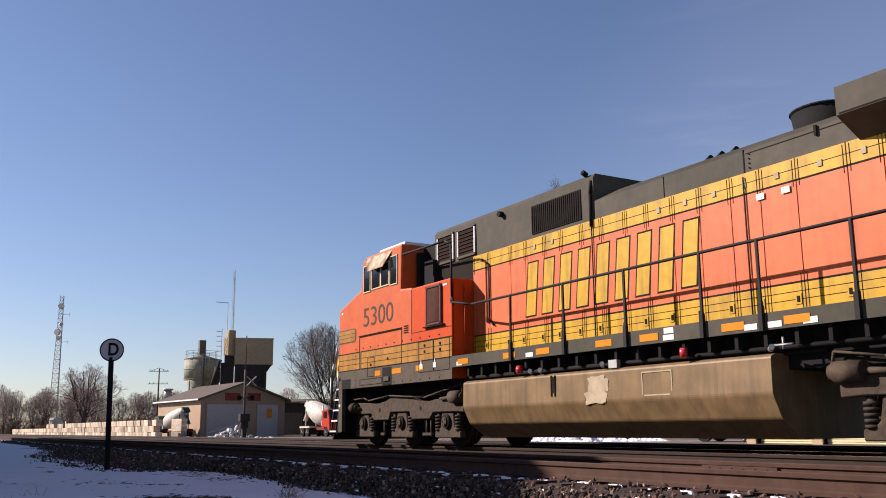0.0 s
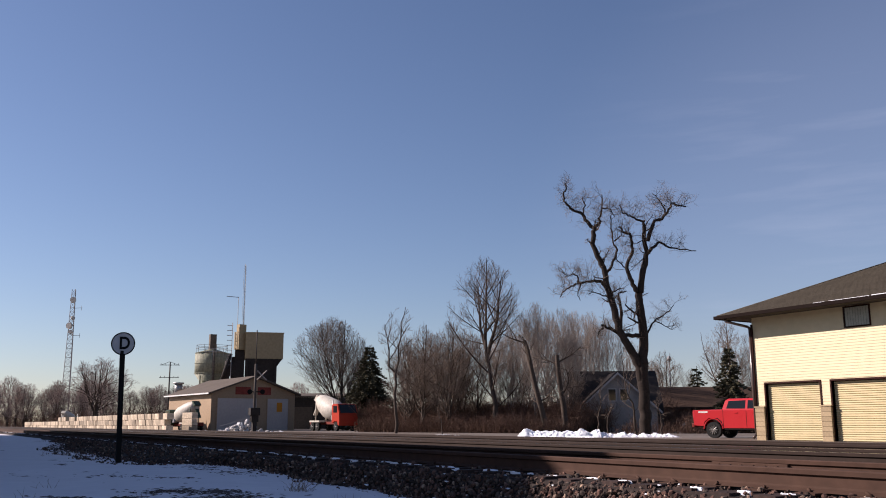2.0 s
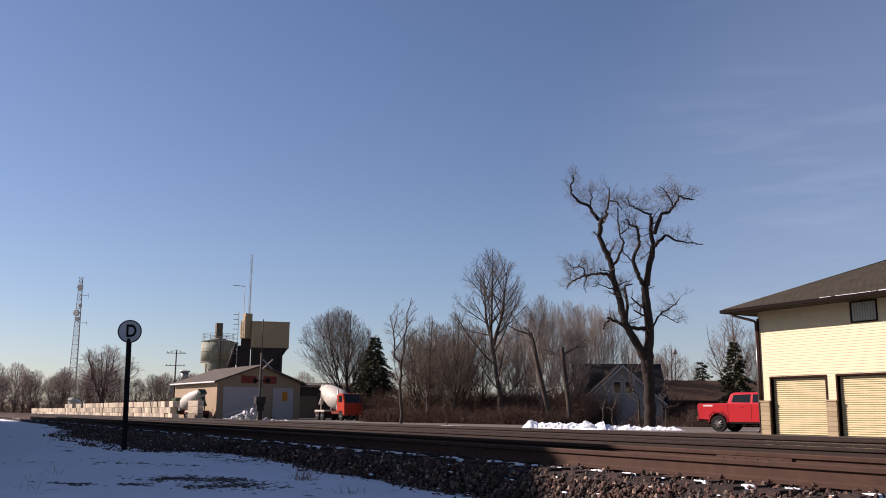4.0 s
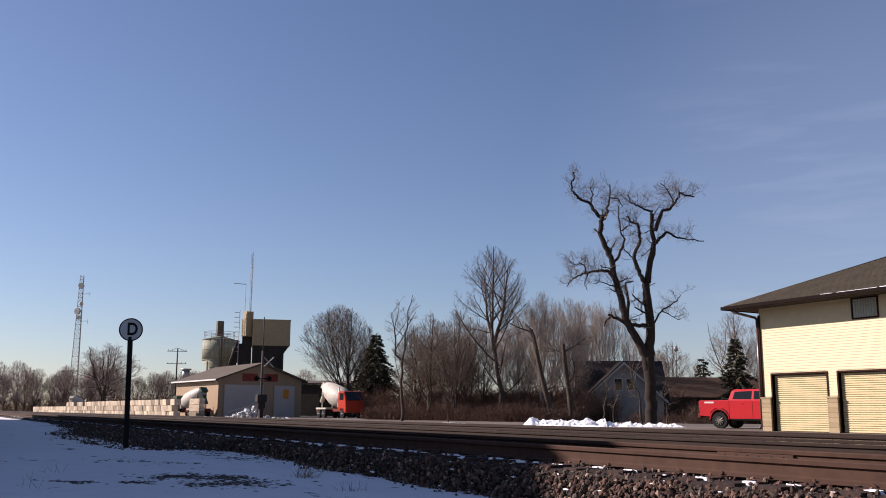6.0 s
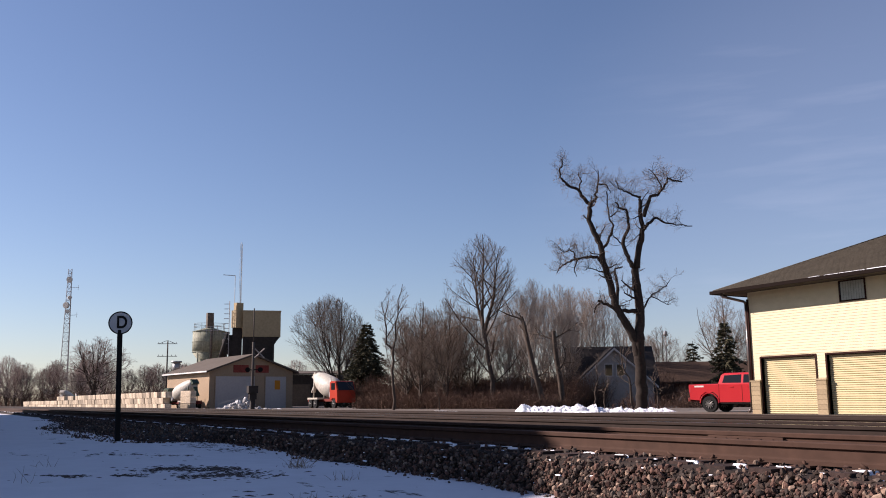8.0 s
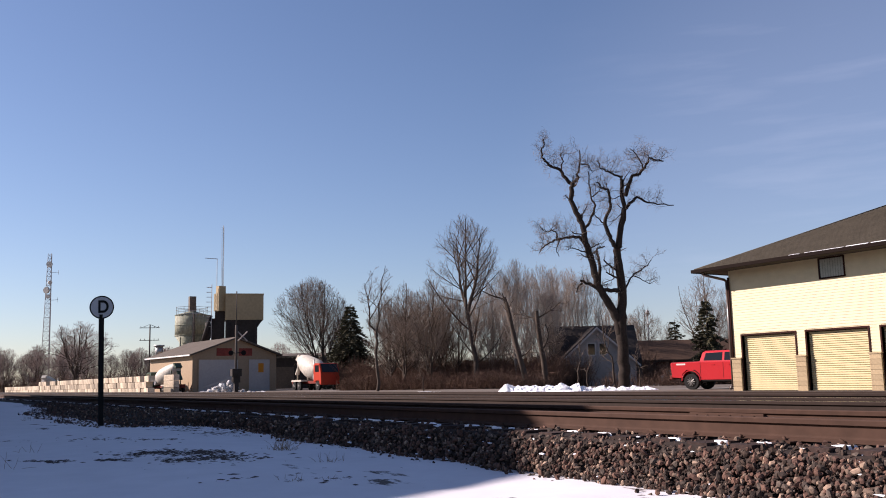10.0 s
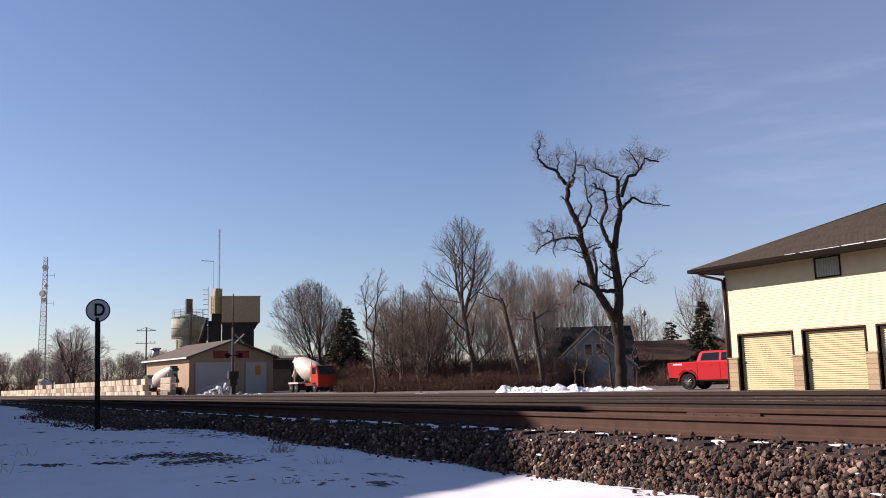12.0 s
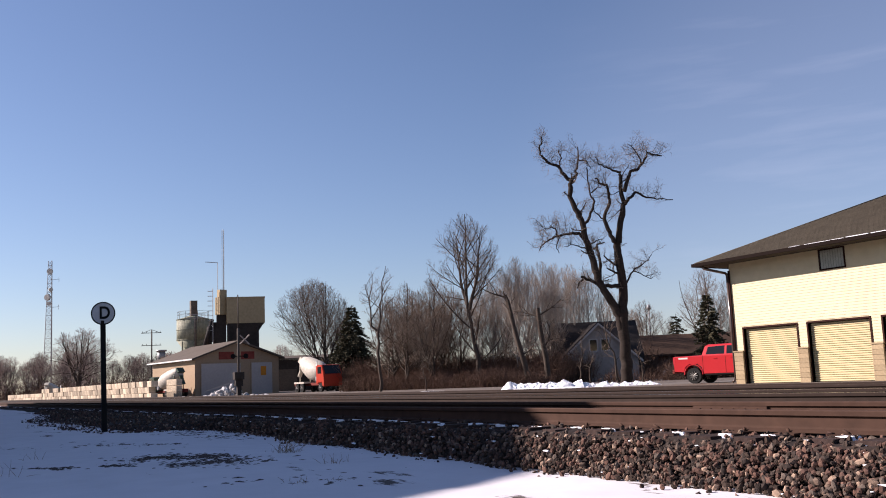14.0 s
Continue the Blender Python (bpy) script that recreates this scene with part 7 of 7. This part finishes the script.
def build_snowbank():
    bm = bmesh.new()
    a, b = Vector((-42.0, 17.2, 0)), Vector((-37.2, 25.2, 0))
    along, across = (b - a), Vector((0.86, -0.51, 0))
    nu, nv = 150, 26
    grid = []
    for i in range(nu + 1):
        f = i / nu
        row = []
        for j in range(nv + 1):
            s = j / nv * 2 - 1
            env = (1 - s * s) * min(1, f * 18) * min(1, (1 - f) * 10)
            tall = (0.50 if f < 0.5 else 0.27) * (0.65 + 0.7 * abs(noise.noise((f * 9, 0, 3))))
            p = a + along * f + across * s * 0.85
            lump = 0.17 * noise.noise((p.x * 2.2, p.y * 2.2, 1)) + 0.10 * noise.noise((p.x * 6, p.y * 6, 4)) + 0.05 * noise.noise((p.x * 14, p.y * 14, 7))
            row.append(bm.verts.new((p.x, p.y, -0.42 + env * (tall + lump))))
        grid.append(row)
    for i in range(nu):
        for j in range(nv):
            bm.faces.new((grid[i][j], grid[i + 1][j], grid[i + 1][j + 1], grid[i][j + 1]))
    bmesh.ops.recalc_face_normals(bm, faces=bm.faces)
    tagged(part("snowbank", bm, M_SNOW), "lumpy ploughed snowbank along the yard", "snow", kind="stuff")
    # thin snow left along the yard's edge
    rnd = random.Random(31)
    bm = bmesh.new()
    for k in range(34):
        x = -100 + 62 * rnd.random()
        y = 8.2 + rnd.uniform(0, 3.5) + max(0, (x + 62) * 0.33)
        L, Wd = rnd.uniform(0.8, 3.2), rnd.uniform(0.3, 0.8)
        ring = []
        for i in range(14):
            t = i * math.tau / 14
            m = 0.7 + 0.5 * noise.noise((k * 5.0, math.cos(t), math.sin(t)))
            ring.append((x + L * m * math.cos(t), y + Wd * m * math.sin(t)))
        lo = [bm.verts.new((px, py, -0.40)) for px, py in ring]
        hi = [bm.verts.new((x + (px - x) * 0.75, y + (py - y) * 0.75, -0.26)) for px, py in ring]
        bm.faces.new(hi)
        for i in range(14):
            bm.faces.new((lo[i], lo[(i + 1) % 14], hi[(i + 1) % 14], hi[i]))
    tagged(part("snow_remnant", bm, M_SNOW), "thin remnants of snow on the gravel yard", "snow", kind="stuff")


build_shop()
build_plant()
build_mixer("mixer_truck", pose(-94.5, 28.7, -0.36, 0, 0, 4) @ Matrix.Diagonal((0.92, 0.92, 0.95, 1)), M_TRUCKRED, "concrete mixer truck with an orange-red cab and white drum", M_DRUM)
build_mixer("mixer_truck", pose(-107.5, 15.6, -0.36, 0, 0, 192) @ Matrix.Diagonal((0.80, 0.80, 0.80, 1)), M_GREENTRUCK, "dull green and white concrete mixer truck behind the block wall", M_GREENTRUCK)
build_mixer("mixer_truck", pose(-176.0, 12.6, -0.36, 0, 0, 150) @ Matrix.Diagonal((0.75, 0.75, 0.75, 1)), M_GREENTRUCK, "far mixer truck behind the block wall", M_DRUM)
build_pickup()
build_house()
build_yard_shed()
build_block_wall()
build_poles()
build_snowbank()


# ---- beside the track ----
def build_sign():
    g = thing("track_sign", "round pale trackside sign with a black letter on a dark post", "sign", pose(-21.3, -7.33, -0.5, 1.3, 0, 0))
    bm = bmesh.new()
    tube(bm, (0, 0, -0.3), (0, 0, 2.43), 0.045, n=10)
    box(bm, -0.03, 0.06, -0.05, 0.05, 0.0, 2.5)
    part("post", bm, M_BLACK, g, "dark steel post")
    face = pose(0.05, 0, 2.66, 90, 0, 79)
    bm = bmesh.new()
    tube(bm, (0, 0, -0.006), (0, 0, 0.006), 0.235, n=48)
    part("disc", bm, M_SIGNBOARD, g, "pale round disc", face)
    bm = bmesh.new()
    n = 48
    for k in range(n):
        a, b = k * math.tau / n, (k + 1) * math.tau / n
        q = [(r * math.cos(t), r * math.sin(t)) for r, t in ((0.232, a), (0.258, a), (0.258, b), (0.232, b))]
        prism(bm, q, "z", -0.01, 0.012)
    part("rim", bm, M_BLACK, g, "black rim", face)
    letters("letter", "D", 0.40, M_BLACK, g, face @ Matrix.Translation((0.03, 0, 0.010)) @ Matrix.Diagonal((0.80, 0.96, 1, 1)), 0.004, "black letter", 0.010)


def bed_height(y):
    pts = ((-6.2, -0.60), (-5.75, -0.60), (-5.42, -0.33), (-5.28, -0.235), (-4.6, -0.205))
    for (a, za), (b, zb) in zip(pts, pts[1:]):
        if y <= b:
            return za + (zb - za) * (y - a) / (b - a)
    return -0.21


def build_stones():
    rnd = random.Random(17)
    shapes = []
    for k in range(6):
        bm = bmesh.new()
        bmesh.ops.create_icosphere(bm, subdivisions=1, radius=1)
        for v in bm.verts:
            v.co *= rnd.uniform(0.62, 1.22)
        shapes.append(([v.co.copy() for v in bm.verts], [[v.index for v in f.verts] for f in bm.faces]))
        bm.free()
    home = thing("ballast_shoulder", "brown crushed stones heaped along the near track", "ballast", kind="structure")
    loose = []
    for vs, fs in shapes:
        me = bpy.data.meshes.new("stone")
        me.from_pydata([tuple(v) for v in vs], [], fs)
        me.materials.append(M_STONE_P)
        loose.append(me)
    V, F, single = [], [], 0
    SV, SF = [], []
    for k in range(27000):
        x = -2.6 - 45 * rnd.random() ** 2.0
        y = rnd.uniform(-5.72, -4.80) if rnd.random() < 0.985 else rnd.uniform(-5.95, -5.6)
        z = max(bed_height(y), near_level(x) - 0.02)
        y += toe(x) * min(1, max(0, (-5.05 - y) / 0.6))
        s = rnd.choice((0.012, 0.016, 0.020, 0.024, 0.034))
        z += rnd.uniform(-0.02, 0.03) - (0.036 if y > -5.32 and rnd.random() < 0.85 else 0.0)
        m = pose(x, y, z, rnd.uniform(0, 360), rnd.uniform(0, 360), rnd.uniform(0, 360)) @ Matrix.Diagonal((s * rnd.uniform(0.9, 1.4), s, s * rnd.uniform(0.6, 0.95), 1))
        i = rnd.randrange(6)
        if single < 290 and -6.5 < x < -3.0 and y < -5.2 and rnd.random() < 0.35:
            o = new("stone", loose[i])
            o.parent, o.matrix_basis = home, m
            single += 1
            continue
        if rnd.random() < 0.010:
            m = pose(x, y, z + 0.022) @ Matrix.Diagonal((s * rnd.uniform(0.6, 1.6), s * 0.8, s * 0.3, 1))
            b = len(SV)
            SV += [tuple(m @ v) for v in shapes[i][0]]
            SF += [tuple(b + j for j in f) for f in shapes[i][1]]
            continue
        b = len(V)
        V += [tuple(m @ v) for v in shapes[i][0]]
        F += [tuple(b + j for j in f) for f in shapes[i][1]]
    me = bpy.data.meshes.new("stone_heap")
    me.from_pydata(V, [], F)
    me.materials.append(M_STONE)
    o = new("stone_heap", me)
    o.parent = home
    tagged(o, kind="stuff")
    me = bpy.data.meshes.new("snow_fleck")
    me.from_pydata(SV, [], SF)
    me.materials.append(M_SNOW)
    o = new("snow_fleck", me)
    o.parent = home
    tagged(o, "flecks of snow lodged between the stones", kind="stuff")


def build_tie_snow():
    rnd = random.Random(23)
    bm = bmesh.new()
    for k in range(150):
        if rnd.random() < 0.15:
            continue
        x = -2.0 - 0.535 * k + rnd.uniform(-0.05, 0.2)
        y = rnd.uniform(-5.16, -4.95)
        L, Wd = rnd.uniform(0.06, 0.20) * (1 + 0.9 * (k > 13)), rnd.uniform(0.02, 0.07)
        z = -0.192
        ring = []
        for i in range(12):
            t = i * math.tau / 12
            m = 0.75 + 0.9 * noise.noise((k * 3.3, math.cos(t) * 2.2, math.sin(t) * 2.2))
            ring.append((x + L * m * math.cos(t), y + Wd * m * math.sin(t)))
        lo = [bm.verts.new((a, b, z - 0.03)) for a, b in ring]
        hi = [bm.verts.new((x + (a - x) * 0.8, y + (b - y) * 0.8, z + rnd.uniform(0.003, 0.012))) for a, b in ring]
        bm.faces.new(hi)
        for i in range(12):
            bm.faces.new((lo[i], lo[(i + 1) % 12], hi[(i + 1) % 12], hi[i]))
    bmesh.ops.recalc_face_normals(bm, faces=bm.faces)
    tagged(part("tie_snow", bm, M_SNOW), "small patches of snow left on the tie ends", "snow", kind="stuff")


def build_rail_fittings():
    near = tracks[0]
    rnd = random.Random(3)
    for side in (-0.7535, 0.7535):
        bm = bmesh.new()
        for k in range(60):
            x = -2.0 - 0.535 * k
            box(bm, x - 0.10, x + 0.10, side - 0.19, side + 0.19, -0.20, -0.184)
            for s in (-0.085, 0.085):
                tube(bm, (x + rnd.uniform(-0.05, 0.05), side + s, -0.19), (x + rnd.uniform(-0.05, 0.05), side + s, -0.155), 0.014, n=6)
        part("tie_plate", bm, M_RUST, near)
    # bolted joint on the inner rail
    bm = bmesh.new()
    box(bm, -7.82, -6.75, 0.7535 - 0.045, 0.7535 - 0.012, -0.125, -0.052, bevel=0.006)
    for k in range(6):
        tube(bm, (-7.70 + 0.165 * k, 0.7535 - 0.045, -0.09), (-7.70 + 0.165 * k, 0.7535 - 0.075, -0.09), 0.018, n=6)
    part("joint_bar", bm, M_RUST, near, "bolted joint bar on the rail")


def tuft(seed, x, y, h, count, label):
    rnd = random.Random(seed)
    w = Wood()
    for _ in range(count):
        p = Vector((rnd.gauss(0, 0.10), rnd.gauss(0, 0.10), -0.03))
        w.limb(wander(rnd, p, Vector((rnd.gauss(0, 0.55), rnd.gauss(0, 0.55), 1)), h * rnd.uniform(0.4, 1.1), 0.18, -0.06, 4), [0.003, 0.0027, 0.0023, 0.002, 0.001], 3)
    o = w.link("dry_weed", M_WEED, None)
    o.matrix_basis = pose(x, y, ground_level(x, y))
    tagged(o, label, "weed", kind="stuff")


M_WEED = mat("dry_straw", (0.34, 0.24, 0.15), 0.9, vary=0.3, bump=0.0)


def soil_patches():
    """Clods of dark soil and dead leaves where the snow has been scraped away."""
    rnd = random.Random(77)
    V, F = [], []
    base = [(1, 0, 0), (0.3, 0.9, 0), (-0.8, 0.6, 0), (-0.8, -0.5, 0), (0.3, -0.95, 0), (0, 0, 0.7)]
    for x0, y0, x1, y1, wide, count in ((-12.9, -9.8, -12.5, -9.35, 0.13, 60), (-12.4, -8.95, -12.2, -8.75, 0.14, 60), (-12.9, -8.5, -12.2, -7.4, 0.22, 300), (-11.6, -8.3, -11.4, -7.3, 0.26, 200), (-17, -8.6, -15.5, -7.2, 0.2, 60), (-9.2, -8.4, -8.4, -7.2, 0.3, 24), (-20, -10, -8, -6.4, 1.6, 30), (-19, -6.3, -16, -6.0, 0.35, 110)):
        for _ in range(count * 2):
            f = rnd.random()
            x, y = x0 + (x1 - x0) * f + rnd.gauss(0, wide), y0 + (y1 - y0) * f + rnd.gauss(0, wide * 0.6)
            s = rnd.uniform(0.010, 0.042)
            m = pose(x, y, ground_level(x, y) - 0.001, 0, 0, rnd.uniform(0, 360)) @ Matrix.Diagonal((s * rnd.uniform(1, 2.4), s, s * rnd.uniform(0.15, 0.45), 1))
            b = len(V)
            V.extend(tuple(m @ Vector(p)) for p in base)
            F.extend((b + i, b + (i + 1) % 5, b + 5) for i in range(5))
    me = bpy.data.meshes.new("soil_patch")
    me.from_pydata(V, [], F)
    me.materials.append(M_SOIL)
    tagged(new("soil_patch", me), "scraped patches of dark soil and dead leaves in the snow", "soil", kind="stuff")


soil_patches()
build_sign()
build_stones()
build_tie_snow()
build_rail_fittings()
for k, (wx, wy, wh, wc) in enumerate(((-12.2, -6.6, 0.26, 60), (-10.3, -6.7, 0.16, 22), (-11.9, -10.1, 0.26, 5), (-14.6, -9.6, 0.24, 6), (-8.6, -7.8, 0.14, 12), (-8.5, -7.5, 0.12, 9), (-26.0, -8.3, 0.25, 8), (-12.3, -8.7, 0.1, 14))):
    tuft(40 + k, wx, wy, wh, wc, "dry straw-coloured weed standing out of the snow")


# ---- what moves ----
def motions():
    speed, start, radius = 22.36, -22.10, 0.533
    steps = [k / FPS for k in range(14 * FPS + 1)]
    walk(loco, [(t, pose(start + speed * t, 0, 0)) for t in steps])
    for w, a, way in WHEELS:
        walk(w, [(t, pose(a, 0, radius, 0, way * math.degrees(speed * t / radius) % 360, 0)) for t in steps])


motions()
